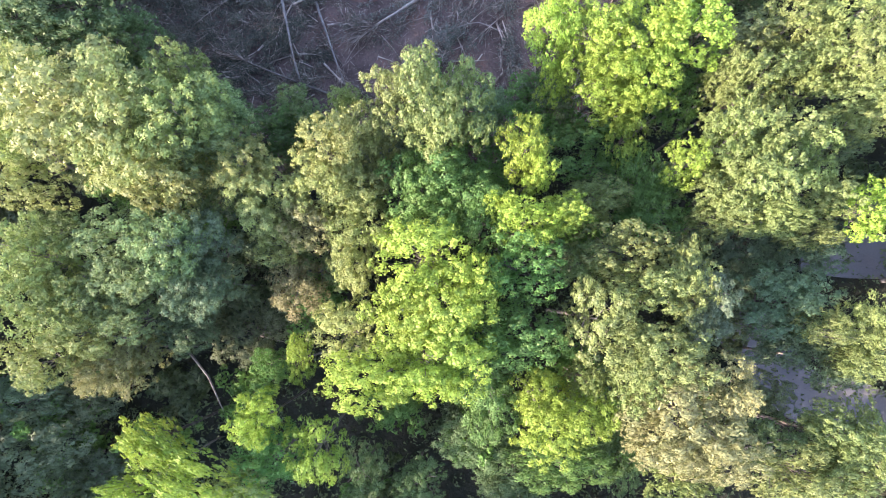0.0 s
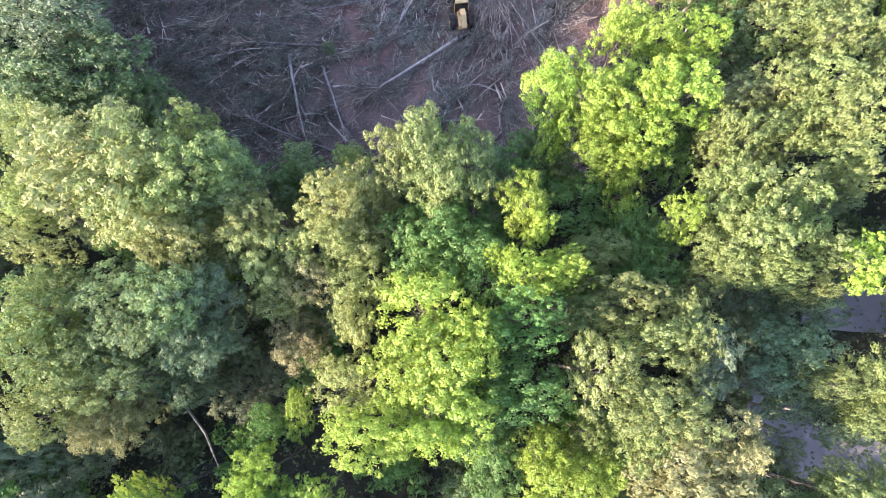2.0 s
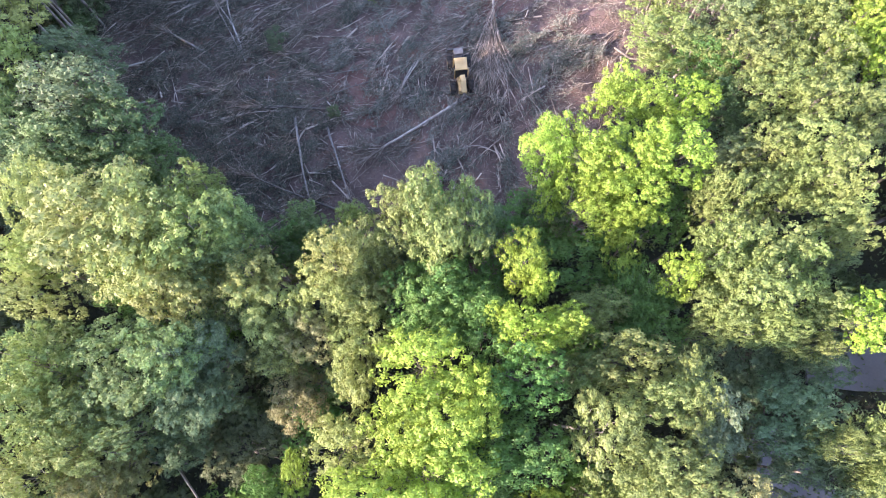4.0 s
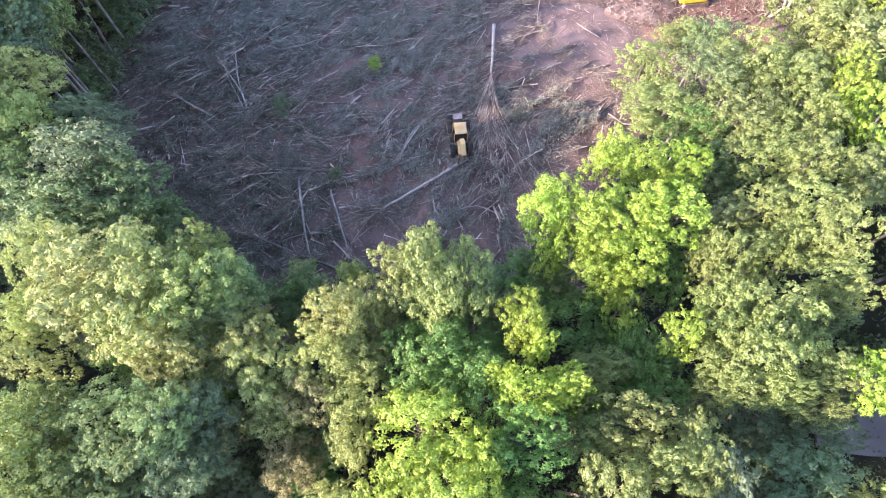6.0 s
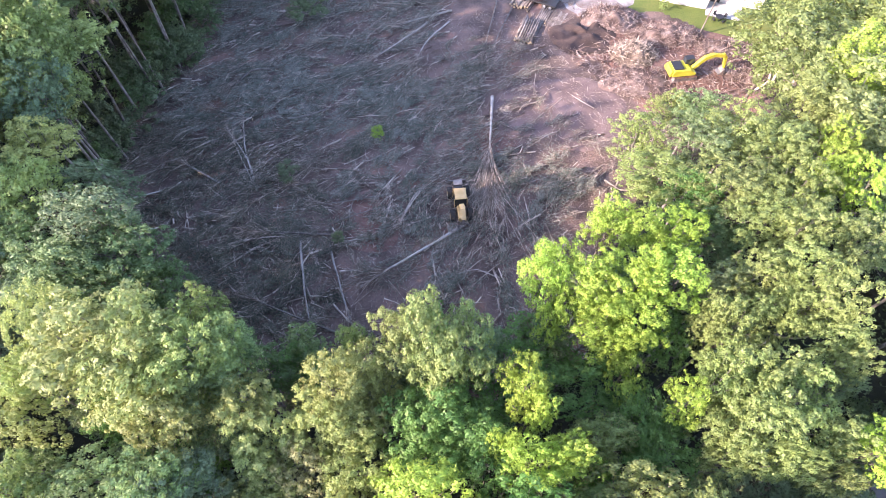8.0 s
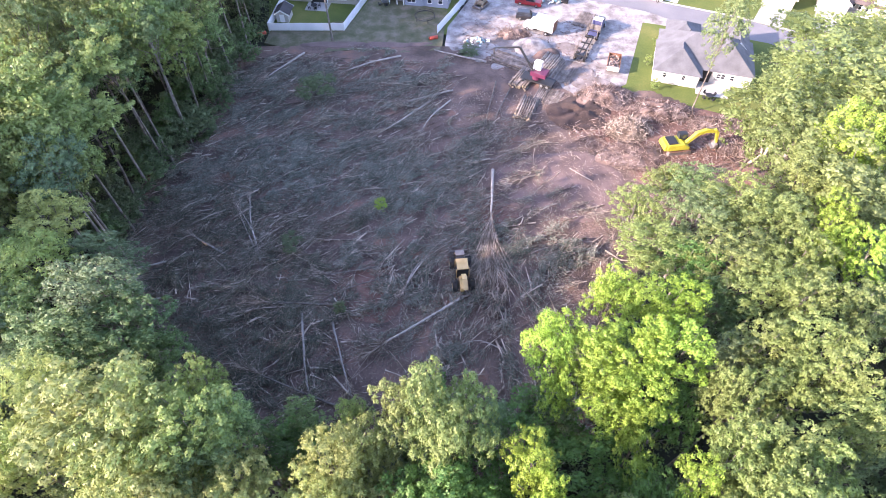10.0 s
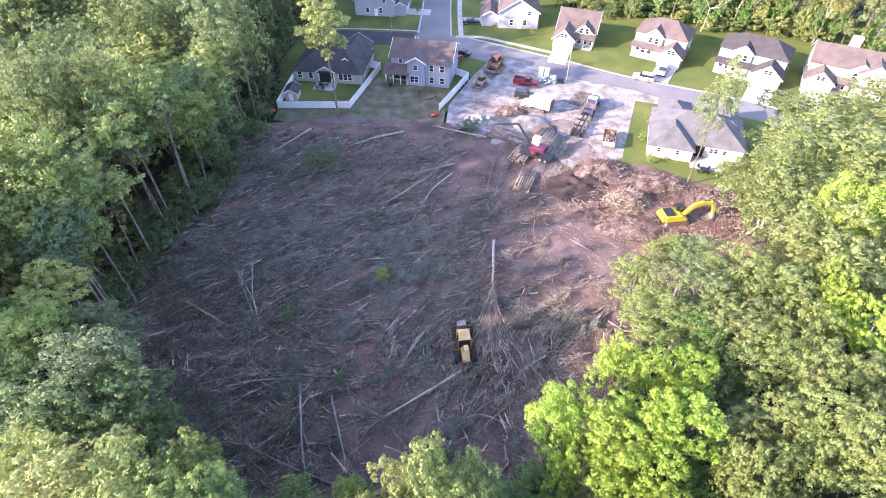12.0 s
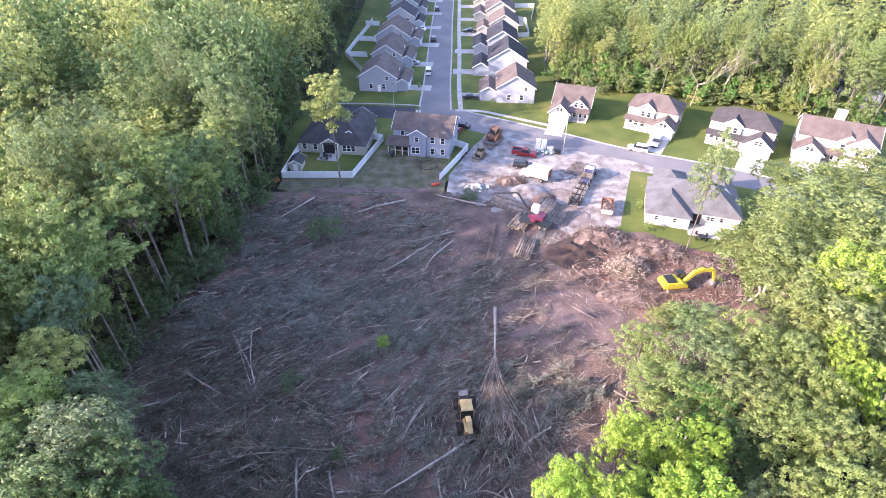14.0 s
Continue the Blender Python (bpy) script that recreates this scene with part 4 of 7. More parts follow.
BELT_EDGE = [(32.5, 163.0), (43.5, 151.5), (49.5, 150.0), (59.0, 152.5), (66.5, 146.0), (69.5, 143.5), (78.5, 143.5), (88.0, 139.5), (95.0, 137.0)]
for (xa, ya), (xb, yb) in zip(BELT_EDGE, BELT_EDGE[1:]):
    n = int(math.hypot(xb - xa, yb - ya) / 1.2)
    for i in range(n):
        t = (i + tree_rng.uniform(0, 1)) / n
        deep = tree_rng.uniform(0, 7)
        plant(LOW, xa + (xb - xa) * t + 0.35 * deep, ya + (yb - ya) * t + deep, tree_rng.uniform(2.5, 6.5) + 0.9 * deep, tree_rng.uniform(1.3, 2.8), [PALE, MID, GREEN, OLIVE][int(tree_rng.integers(4))], (9, 3.0), "along the sunlit edge of the wood", group="understorey trees")


# low growth on the floor of the near wood
def undergrowth():
    rng = np.random.default_rng(71)
    ps, ns = [], []
    fringe = [(-41.2, 98.0), (-35.8, 101.4), (-39.0, 125.9), (-34.6, 171.7), (-36.1, 281.0), (-49.6, 281.0), (-45.5, 179.6), (-49.0, 125.9)]
    while len(ps) < 4000:
        x, y = rng.uniform(-90, 62), rng.uniform(-38, 92)
        if len(ps) > 2600:
            x, y = rng.uniform(-75, -12), rng.uniform(92, 240)
            if inside(x, y, fringe):
                n = 22
                u = rng.normal(0, 1, (n, 3))
                u[:, 2] = np.abs(u[:, 2])
                u /= np.linalg.norm(u, axis=1)[:, None]
                ps.append(np.array([x, y, -0.2]) + u * rng.uniform(0.6, 2.2) * [1.3, 1.3, 1])
                ns.append(u)
            continue
        d = edge_distance(x, y, CLEARING)
        if d < 0.5 and (y < 34 or d > -26) and not (y > 60 and x > -20):
            n = 26
            u = rng.normal(0, 1, (n, 3))
            u[:, 2] = np.abs(u[:, 2])
            u /= np.linalg.norm(u, axis=1)[:, None]
            ps.append(np.array([x, y, -0.3]) + u * rng.uniform(0.5, 1.5) * [1.3, 1.3, 1])
            ns.append(u)
    v, f = leaves(np.concatenate(ps), np.concatenate(ns), 0.36, rng)
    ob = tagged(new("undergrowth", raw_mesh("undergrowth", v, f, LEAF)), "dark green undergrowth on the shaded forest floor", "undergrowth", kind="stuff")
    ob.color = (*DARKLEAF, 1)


undergrowth()

# ---- houses ----
def roof_mesh(x0, y0, x1, y1, z, kind, pitch, over=0.4, thick=0.16):
    m = Mesh()
    x0, y0, x1, y1 = x0 - over, y0 - over, x1 + over, y1 + over
    z -= over * pitch
    if kind == "gable_y":
        c, top = (x0 + x1) / 2, z + (x1 - x0) / 2 * pitch
        for xa in (x0, x1):
            q = [(xa, y0, z), (c, y0, top), (c, y1, top), (xa, y1, z)]
            m.add(q + [(a, b, d + thick) for a, b, d in q], [(0, 1, 2, 3), (4, 5, 6, 7), (0, 1, 5, 4), (1, 2, 6, 5), (2, 3, 7, 6), (3, 0, 4, 7)])
    elif kind == "gable_x":
        c, top = (y0 + y1) / 2, z + (y1 - y0) / 2 * pitch
        for ya in (y0, y1):
            q = [(x0, ya, z), (x0, c, top), (x1, c, top), (x1, ya, z)]
            m.add(q + [(a, b, d + thick) for a, b, d in q], [(0, 1, 2, 3), (4, 5, 6, 7), (0, 1, 5, 4), (1, 2, 6, 5), (2, 3, 7, 6), (3, 0, 4, 7)])
    elif kind == "shed":
        q = [(x0, y0, z), (x1, y0, z), (x1, y1 - over, z + (y1 - y0) * pitch), (x0, y1 - over, z + (y1 - y0) * pitch)]
        m.add(q + [(a, b, d + thick) for a, b, d in q], [(0, 1, 2, 3), (4, 5, 6, 7), (0, 1, 5, 4), (1, 2, 6, 5), (2, 3, 7, 6), (3, 0, 4, 7)])
    else:
        half = min(x1 - x0, y1 - y0) / 2
        top = z + half * pitch
        if x1 - x0 >= y1 - y0:
            ra, rb = (x0 + half, (y0 + y1) / 2, top), (x1 - half, (y0 + y1) / 2, top)
            slopes = [(0, 1, 5, 4), (1, 2, 5), (2, 3, 4, 5), (3, 0, 4)]
        else:
            ra, rb = ((x0 + x1) / 2, y0 + half, top), ((x0 + x1) / 2, y1 - half, top)
            slopes = [(0, 1, 4), (1, 2, 5, 4), (2, 3, 5), (3, 0, 4, 5)]
        m.add([(x0, y0, z), (x1, y0, z), (x1, y1, z), (x0, y1, z), ra, rb], slopes + [(3, 2, 1, 0)])
    return m


class House:
    """A house in its own frame: x along the side that faces the clearing, y to the back."""

    def __init__(self, name, label, x, y, yaw, wall, roof):
        self.root = thing(name, label, "house", pose(x, y, 0, 0, 0, yaw), "houses of the estate")
        self.wall, self.roof = siding(wall), shingle(roof)

    def block(self, x0, y0, x1, y1, eave, kind, pitch=0.6, base=-0.4, wall=None):
        w = Mesh().box(x0, y0, base, x1, y1, eave)
        if kind == "gable_y":
            c, top = (x0 + x1) / 2, eave + (x1 - x0) / 2 * pitch
            for ya, yb in ((y0, y0 + 0.15), (y1 - 0.15, y1)):
                w.add([(x0, ya, eave), (x1, ya, eave), (c, ya, top), (x0, yb, eave), (x1, yb, eave), (c, yb, top)], [(0, 1, 2), (5, 4, 3), (0, 2, 5, 3), (1, 4, 5, 2)])
        if kind == "gable_x":
            c, top = (y0 + y1) / 2, eave + (y1 - y0) / 2 * pitch
            for xa, xb in ((x0, x0 + 0.15), (x1 - 0.15, x1)):
                w.add([(xa, y0, eave), (xa, y1, eave), (xa, c, top), (xb, y0, eave), (xb, y1, eave), (xb, c, top)], [(0, 1, 2), (5, 4, 3), (0, 2, 5, 3), (1, 4, 5, 2)])
        part("wall", w, wall or self.wall, self.root)
        part("roof", roof_mesh(x0, y0, x1, y1, eave, kind, pitch), self.roof, self.root)
        if kind in ("gable_x", "gable_y"):
            self.barge(x0, y0, x1, y1, eave, kind, pitch)

    def barge(self, x0, y0, x1, y1, eave, kind, pitch, over=0.43):
        """White boards along the gable's slopes."""
        if kind == "gable_y":
            c = (x0 + x1) / 2
            z, top = eave - over * pitch, eave + (x1 - x0) / 2 * pitch
            for ya in (y0 - over, y1 + over):
                for xa in (x0 - over, x1 + over):
                    m = Mesh().add([(xa, ya - 0.03, z - 0.1), (c, ya - 0.03, top - 0.1), (c, ya - 0.03, top + 0.19), (xa, ya - 0.03, z + 0.19),
                           (xa, ya + 0.03, z - 0.1), (c, ya + 0.03, top - 0.1), (c, ya + 0.03, top + 0.19), (xa, ya + 0.03, z + 0.19)],
                          [(0, 1, 2, 3), (7, 6, 5, 4), (0, 4, 5, 1), (2, 6, 7, 3), (3, 7, 4, 0), (1, 5, 6, 2)])
                    part("barge_board", m, TRIM, self.root, "white barge board")
        else:
            c = (y0 + y1) / 2
            z, top = eave - over * pitch, eave + (y1 - y0) / 2 * pitch
            for xa in (x0 - over, x1 + over):
                for ya in (y0 - over, y1 + over):
                    m = Mesh().add([(xa - 0.03, ya, z - 0.1), (xa - 0.03, c, top - 0.1), (xa - 0.03, c, top + 0.19), (xa - 0.03, ya, z + 0.19),
                           (xa + 0.03, ya, z - 0.1), (xa + 0.03, c, top - 0.1), (xa + 0.03, c, top + 0.19), (xa + 0.03, ya, z + 0.19)],
                          [(0, 1, 2, 3), (7, 6, 5, 4), (0, 4, 5, 1), (2, 6, 7, 3), (3, 7, 4, 0), (1, 5, 6, 2)])
                    part("barge_board", m, TRIM, self.root, "white barge board")

    def window(self, side, at, u, z, w=0.9, h=1.4):
        """side: f front, b back, l left, r right; at: where that wall stands; u: along it; z: sill."""
        out = -1 if side in "fl" else 1
        fr, pn = Mesh(), Mesh()

        def bar(m, a, b, c, d, deep):
            lo, hi = sorted((at, at + out * deep))
            if side in "fb":
                m.box(a, lo, c, b, hi, d)
            else:
                m.box(lo, a, c, hi, b, d)
        t = 0.11
        bar(fr, u - t, u + w + t, z - t, z, 0.09)
        bar(fr, u - t, u + w + t, z + h, z + h + t, 0.09)
        bar(fr, u - t, u, z, z + h, 0.09)
        bar(fr, u + w, u + w + t, z, z + h, 0.09)
        bar(fr, u, u + w, z + h * 0.48, z + h * 0.52, 0.07)
        f = part("window", fr, TRIM, self.root, "white window frame")
        bar(pn, u, u + w, z, z + h, 0.04)
        part("pane", pn, GLASS, f)

    def door(self, side, at, u, w=0.95, h=2.05, mat=None, name="door", panels=1):
        out = -1 if side in "fl" else 1
        m = Mesh()
        for i in range(panels):
            lo, hi = sorted((at, at + out * 0.07))
            z0, z1 = 0.03 + h * i / panels, h * (i + 1) / panels - 0.02
            m.box(u, lo, z0, u + w, hi, z1) if side in "fb" else m.box(lo, u, z0, hi, u + w, z1)
        part(name, m, mat or TRIM, self.root)

    def posts(self, xs, y, z0, z1, r=0.09):
        for x in xs:
            part("porch_post", Mesh().box(x - r, y - r, z0, x + r, y + r, z1), TRIM, self.root, "white porch post")

    def slab_part(self, name, x0, y0, x1, y1, z, mat=None, label=""):
        part(name, Mesh().box(x0, y0, -0.3, x1, y1, z), mat or CONCRETE, self.root, label)


GREY, BEIGE, CREAM, OFFWHITE, BLUEGREY = (0.34, 0.35, 0.41), (0.42, 0.39, 0.35), (0.44, 0.415, 0.38), (0.47, 0.46, 0.455), (0.36, 0.38, 0.43)
BROWN_ROOF, DARK_ROOF, GREY_ROOF, BLACK_ROOF = (0.115, 0.09, 0.084), (0.055, 0.05, 0.053), (0.115, 0.115, 0.125), (0.035, 0.035, 0.045)

# beige bungalow with a hipped roof and a gabled porch
h = House("bungalow", "beige bungalow with dark hipped roof and gabled back porch", -34.3, 117.3, -7, BEIGE, DARK_ROOF)
h.block(0, 0, 16.0, 12.5, 2.75, "hip", 0.62)
h.block(8.5, 3.0, 15.0, 16.0, 2.75, "gable_y", 0.62)
h.block(5.8, -0.01, 9.6, 3.5, 2.8, "gable_y", 0.6)
# flat dark panel on the wall in place of the shade inside the porch
part("porch_shade", Mesh().box(6.1, -0.05, 0.06, 9.3, -0.02, 2.4), DARK, h.root, "flat dark panel standing for the shade inside the porch")
h.posts([5.9, 9.5], -0.12, 0, 2.7)
h.slab_part("patio", 5.2, -3.6, 10.2, -0.06, 0.05)
for u in (1.0, 3.6):
    h.window("f", 0, u, 0.9, 0.9, 1.4)
for u in (10.7, 11.75, 12.8):
    h.window("f", 0, u, 0.9, 0.85, 1.4)
h.window("r", 16.0, 2.5, 0.9)
h.window("r", 16.0, 7.5, 0.9)
# grey two-storey house with a covered porch
h = House("two_storey_house", "blue-grey two-storey house with brown shingle roof and porch", -13.5, 115.6, -11, (0.30, 0.325, 0.40), BROWN_ROOF)
h.block(1.2, 3.2, 15.2, 11.5, 5.6, "gable_x", 0.55)
h.block(5.6, 0.6, 9.6, 5.0, 5.7, "gable_y", 0.6)
h.block(9.62, 1.0, 15.1, 9.0, 5.5, "hip", 0.5)
h.block(0.3, 0.3, 5.58, 3.18, 2.7, "shed", 0.28, 2.45)
h.posts([0.5, 2.2, 3.9, 5.4], 0.42, 0, 2.5)
h.slab_part("patio", 0.3, -2.6, 5.4, 3.1, 0.12)
part("porch_back", Mesh().box(1.3, 3.1, 0.1, 5.5, 3.19, 2.4), DARK, h.root, "dark glazed back doors")
for u, z in ((6.2, 0.9), (7.15, 0.9), (7.0, 3.9)):
    h.window("f", 0.6, u, z, 0.85, 1.45 if z < 2 else 1.1)
for u in (10.6, 13.0):
    h.window("f", 1.0, u, 0.9)
    h.window("f", 1.0, u, 3.7)
h.window("f", 3.2, 3.0, 4.0, 0.8, 1.0)
h.window("r", 15.2, 6.0, 3.7)
h.window("r", 15.2, 6.0, 0.9)
for u in (6.0, 6.7):
    part("roof_vent", Mesh().tube([(u, 7.6, 7.6), (u, 7.6, 8.5)], [0.09, 0.09]), TRIM, h.root, "white roof vent")
# white bungalow with grey hips
h = House("bungalow", "white bungalow with large grey hipped roof and back patio", 39.6, 87.7, -17, OFFWHITE, GREY_ROOF)
h.block(0.3, 2.6, 17.2, 14.0, 2.8, "hip", 0.62)
h.block(0, 0, 8.0, 10.0, 2.8, "hip", 0.62)
h.block(1.5, 11.0, 7.5, 18.0, 2.8, "hip", 0.6)
h.block(12.2, 10.0, 16.6, 17.0, 2.8, "gable_y", 0.85)
# porch interior's shade, drawn as a thin dark panel
part("porch_shade", Mesh().box(8.1, 2.48, 0.06, 10.2, 2.58, 2.4), DARK, h.root, "flat dark panel standing for the shade inside the porch")
h.slab_part("patio", 8.05, -1.6, 14.2, 2.5, 0.08)
for u in (1.6, 5.0):
    h.window("f", 0, u, 1.3, 0.6, 0.9)
for u in (11.2, 12.0, 13.6):
    h.window("f", 2.6, u, 1.2, 0.65, 0.9)
for u in (3.0, 9.0):
    h.window("l", 0, u, 0.9)
for u, v in ((5.0, 9.5), (11.0, 10.5)):
    part("roof_vent", Mesh().tube([(u, v, 4.4), (u, v, 6.0)], [0.08, 0.08]), DARK, h.root)


def gabled_house(name, label, x, y, yaw, wall, roof, w=12.0, d=11.0, eave=5.5, front=5.0, garage="r", steep=0.75, main="gable_x"):
    """Two-storey house: main ridge along the front, a front gable and a gabled garage standing forward, porch between."""
    h = House(name, label, x, y, yaw, wall, roof)
    h.block(0, 2.4, w, d, eave, main, steep * 0.85)
    g0, g1 = (w - front - 0.3, w + 0.2) if garage == "r" else (-0.2, front + 0.3)
    h.block(g0, -1.6, g1, 5.0, 2.9, "gable_y", steep)
    c0, c1 = (w * 0.22, w * 0.22 + 4.0) if garage == "r" else (w * 0.5, w * 0.5 + 4.0)
    h.block(c0, 1.7, c1, 7.0, eave, "gable_y", steep)
    p0, p1 = (0.2, g0 - 0.05) if garage == "r" else (g1 + 0.05, w - 0.2)
    h.block(p0, 0.2, p1, 1.68, 2.7, "shed", 0.3, 2.45)
    n = max(3, int((p1 - p0) / 1.8))
    h.posts([p0 + 0.15 + (p1 - p0 - 0.3) * i / (n - 1) for i in range(n)], 0.4, 0, 2.55)
    h.slab_part("porch_floor", p0, 0.1, p1, 2.39, 0.25)
    h.door("f", -1.6, g0 + 0.5, g1 - g0 - 1.0, 2.2, VINYL, "garage_door", 4)
    h.window("f", -1.6, (g0 + g1) / 2 - 0.75, 3.2, 0.6, 0.9)
    h.window("f", -1.6, (g0 + g1) / 2 + 0.15, 3.2, 0.6, 0.9)
    h.window("f", 1.7, c0 + 0.8, 3.5, 0.8, 1.3)
    h.window("f", 1.7, c0 + 2.3, 3.5, 0.8, 1.3)
    for i in range(3):
        h.window("f", 2.4 if not c0 - 0.9 < p0 + 0.6 + i * 1.5 < c1 else 1.7, p0 + 0.6 + i * 1.5, 0.8, 0.8, 1.4)
    h.window("l", 0, 4.5, 3.5)
    h.window("l", 0, 7.5, 0.9)
    h.window("r", w, 6.5, 3.5)
    h.slab_part("driveway", g0 + 0.3, -9.5, g1 - 0.3, -1.7, 0.06, None, "pale concrete driveway")
    return h


gabled_house("gabled_house", "cream house with brown roof and one wide front gable", 28.5, 135.6, -19, CREAM, BROWN_ROOF, 9.6, 11.5, 3.9, 4.6, "l", 0.85)
gabled_house("gabled_house", "cream two-storey house with brown roof and front porch", 46.4, 130.3, -31, CREAM, BROWN_ROOF, 12.2, 10.5, 5.5, 4.6, main="hip")
gabled_house("gabled_house", "white two-storey house with dark roof and wide driveway", 64.0, 121.8, -33, OFFWHITE, DARK_ROOF, 14.5, 10.5, 5.5, 5.6, main="hip")
h = gabled_house("gabled_house", "white two-storey house with brown roof and chimney", 81.8, 114.2, -28, OFFWHITE, BROWN_ROOF, 15.5, 11.0, 5.5, 5.2, "l")
part("chimney", Mesh().box(6.5, 10.4, -0.3, 8.6, 11.6, 9.2), siding(OFFWHITE), h.root)
h.block(9.6, 0.4, 15.3, 6.0, 5.5, "gable_y", 0.75)
h.window("f", 0.4, 11.6, 3.4)
h.window("f", 0.4, 13.0, 3.4)


def street_house(x, y, yaw, wall, roof, w, d, eave, label, face=1, steep=0.62):
    """House on the street: gable end towards the clearing, garage wing towards the road (face 1: road on the right)."""
    h = House("street_house", label, x, y, yaw, wall, roof)
    h.block(0, 0, w, d, eave, "gable_y", steep)
    s0, s1 = (w + 0.02, w + 3.2) if face > 0 else (-4.6, -0.02)
    h.block(s0, 1.0, s1, d - 1.5, 2.8, "gable_y", steep * 0.9)
    h.window("f", 0, w * 0.62, 0.9)
    h.window("f", 0, w * 0.72, eave + 0.3 if eave < 4 else 3.6, 0.8, 1.0)
    h.window("f", 0, w * 0.28, 0.9)
    h.door("f", 0, w * 0.5, 0.9)
    side, at = ("r", s1) if face > 0 else ("l", s0)
    h.door(side, at, 2.0, 4.6, 2.2, VINYL, "garage_door", 4)
    h.window(side, w if face > 0 else 0, d * 0.5, 3.4)
    a, b = (s1 + 0.02, s1 + 6.5) if face > 0 else (s0 - 6.5, s0 - 0.02)
    h.slab_part("driveway", a, 2.0, b, 6.2, 0.06, None, "pale concrete driveway")
    return h


for i, (roof, wall, e) in enumerate(((BROWN_ROOF, GREY, 4.4), (BROWN_ROOF, GREY, 4.2), (BROWN_ROOF, GREY, 4.0), (BLACK_ROOF, BLUEGREY, 5.0), (DARK_ROOF, BLUEGREY, 4.8), (BROWN_ROOF, GREY, 4.4), (DARK_ROOF, BEIGE, 4.4))):
    street_house(-24.5 + i * 0.85 + (0, 0.8, -0.6, 1.0, 0, 0.5, 0)[i], 155.0 + i * 20.0, -6 if i < 3 else -4, wall, roof, (11.0, 9.6, 12.0, 10.2, 10.8, 9.8, 11)[i], (12.0, 13.5, 12.5, 11.0, 13, 12, 12)[i], e, "grey gabled house beside the street with brown roof" if roof is BROWN_ROOF else "blue-grey gabled house with a dark roof")
for i, (roof, wall, e) in enumerate(((BROWN_ROOF, GREY, 4.4), (BLACK_ROOF, BLUEGREY, 5.4), (BLACK_ROOF, BLUEGREY, 5.2), (BROWN_ROOF, CREAM, 5.0), (BROWN_ROOF, CREAM, 4.6), (BROWN_ROOF, BEIGE, 4.6), (DARK_ROOF, GREY, 4.6))):
    street_house(15.0 + i * 0.45 + (0, -1.5, -1.0, 0.6, 0, 0.5, 0)[i], 146.5 + i * 19.5, -4, wall, roof, (10.5, 11.6, 9.8, 10.2, 11.0, 10, 11)[i], (11.0, 12.0, 13.0, 11.5, 12, 12, 12)[i], e, "grey gabled house beside the street with brown roof" if roof is BROWN_ROOF else "blue-grey two-storey house with black roof", -1)
# houses beyond the trees
gabled_house("gabled_house", "grey two-storey house with dark roof behind the trees", 111.8, 153.3, -28, BLUEGREY, BLACK_ROOF, 13, 11, 5.5, 5)
gabled_house("gabled_house", "white two-storey house half hidden behind trees", 81.8, 178.5, -20, OFFWHITE, DARK_ROOF, 12, 11, 5.5, 5)
gabled_house("gabled_house", "pale two-storey house half hidden behind trees", 96.5, 171.7, -25, OFFWHITE, GREY_ROOF, 12, 11, 5.5, 5)


# ---- fences, vehicles, machines ----
def fence_run(pts, label="white vinyl privacy fence round the garden", height=1.8):
    root = thing("fence", label, "fence", None, "garden fences")
    for (x0, y0), (x1, y1) in zip(pts, pts[1:]):
        d = math.hypot(x1 - x0, y1 - y0)
        n = max(1, round(d / 2.4))
        a = math.degrees(math.atan2(y1 - y0, x1 - x0))
        for i in range(n):
            m = pose(x0 + (x1 - x0) * i / n, y0 + (y1 - y0) * i / n, 0, 0, 0, a)
            p = part("panel", Mesh().box(0.07, -0.025, 0.05, d / n - 0.07, 0.025, height - 0.08), VINYL, root)
            part("rail", Mesh().box(0.07, -0.045, height - 0.16, d / n - 0.07, 0.045, height - 0.04), VINYL, p)
            q = part("post", Mesh().box(-0.065, -0.065, -0.4, 0.065, 0.065, height + 0.05), VINYL, root)
            p.matrix_basis = m
            q.matrix_basis = m
        e = part("post", Mesh().box(-0.065, -0.065, -0.4, 0.065, 0.065, height + 0.05), VINYL, root)
        e.matrix_basis = pose(x1, y1, 0)
    return root


fence_run([(-34.4, 119.2), (-35.6, 104.8), (-20.0, 104.8), (-14.8, 122.8), (-18.0, 124.0)])
fence_run([(-0.7, 103.8), (6.0, 118.0), (2.9, 120.4)])
for pts in ([(-25.7, 170.2), (-32.8, 185.1), (-27.7, 224.9)], [(-32.8, 185.1), (-25.5, 184.5)], [(-30.9, 202.1), (-24.2, 200.8)], [(-30.0, 221.1), (-24.6, 220.3)], [(23.0, 204.8), (31.6, 206.1), (32.6, 224.9), (24.4, 232.9)], [(24.5, 221.1), (31.0, 220.3)], [(23.2, 246.7), (38.8, 246.7), (35.3, 228.0)]):
    fence_run(pts, "white vinyl garden fence behind the street houses")
h = House("garden_shed", "small beige garden shed with dark roof", -34.6, 108.3, -4, BEIGE, DARK_ROOF)
h.block(0, 0, 2.6, 3.2, 1.9, "gable_y", 0.6)
h.door("f", 0, 0.8, 1.0, 1.7)


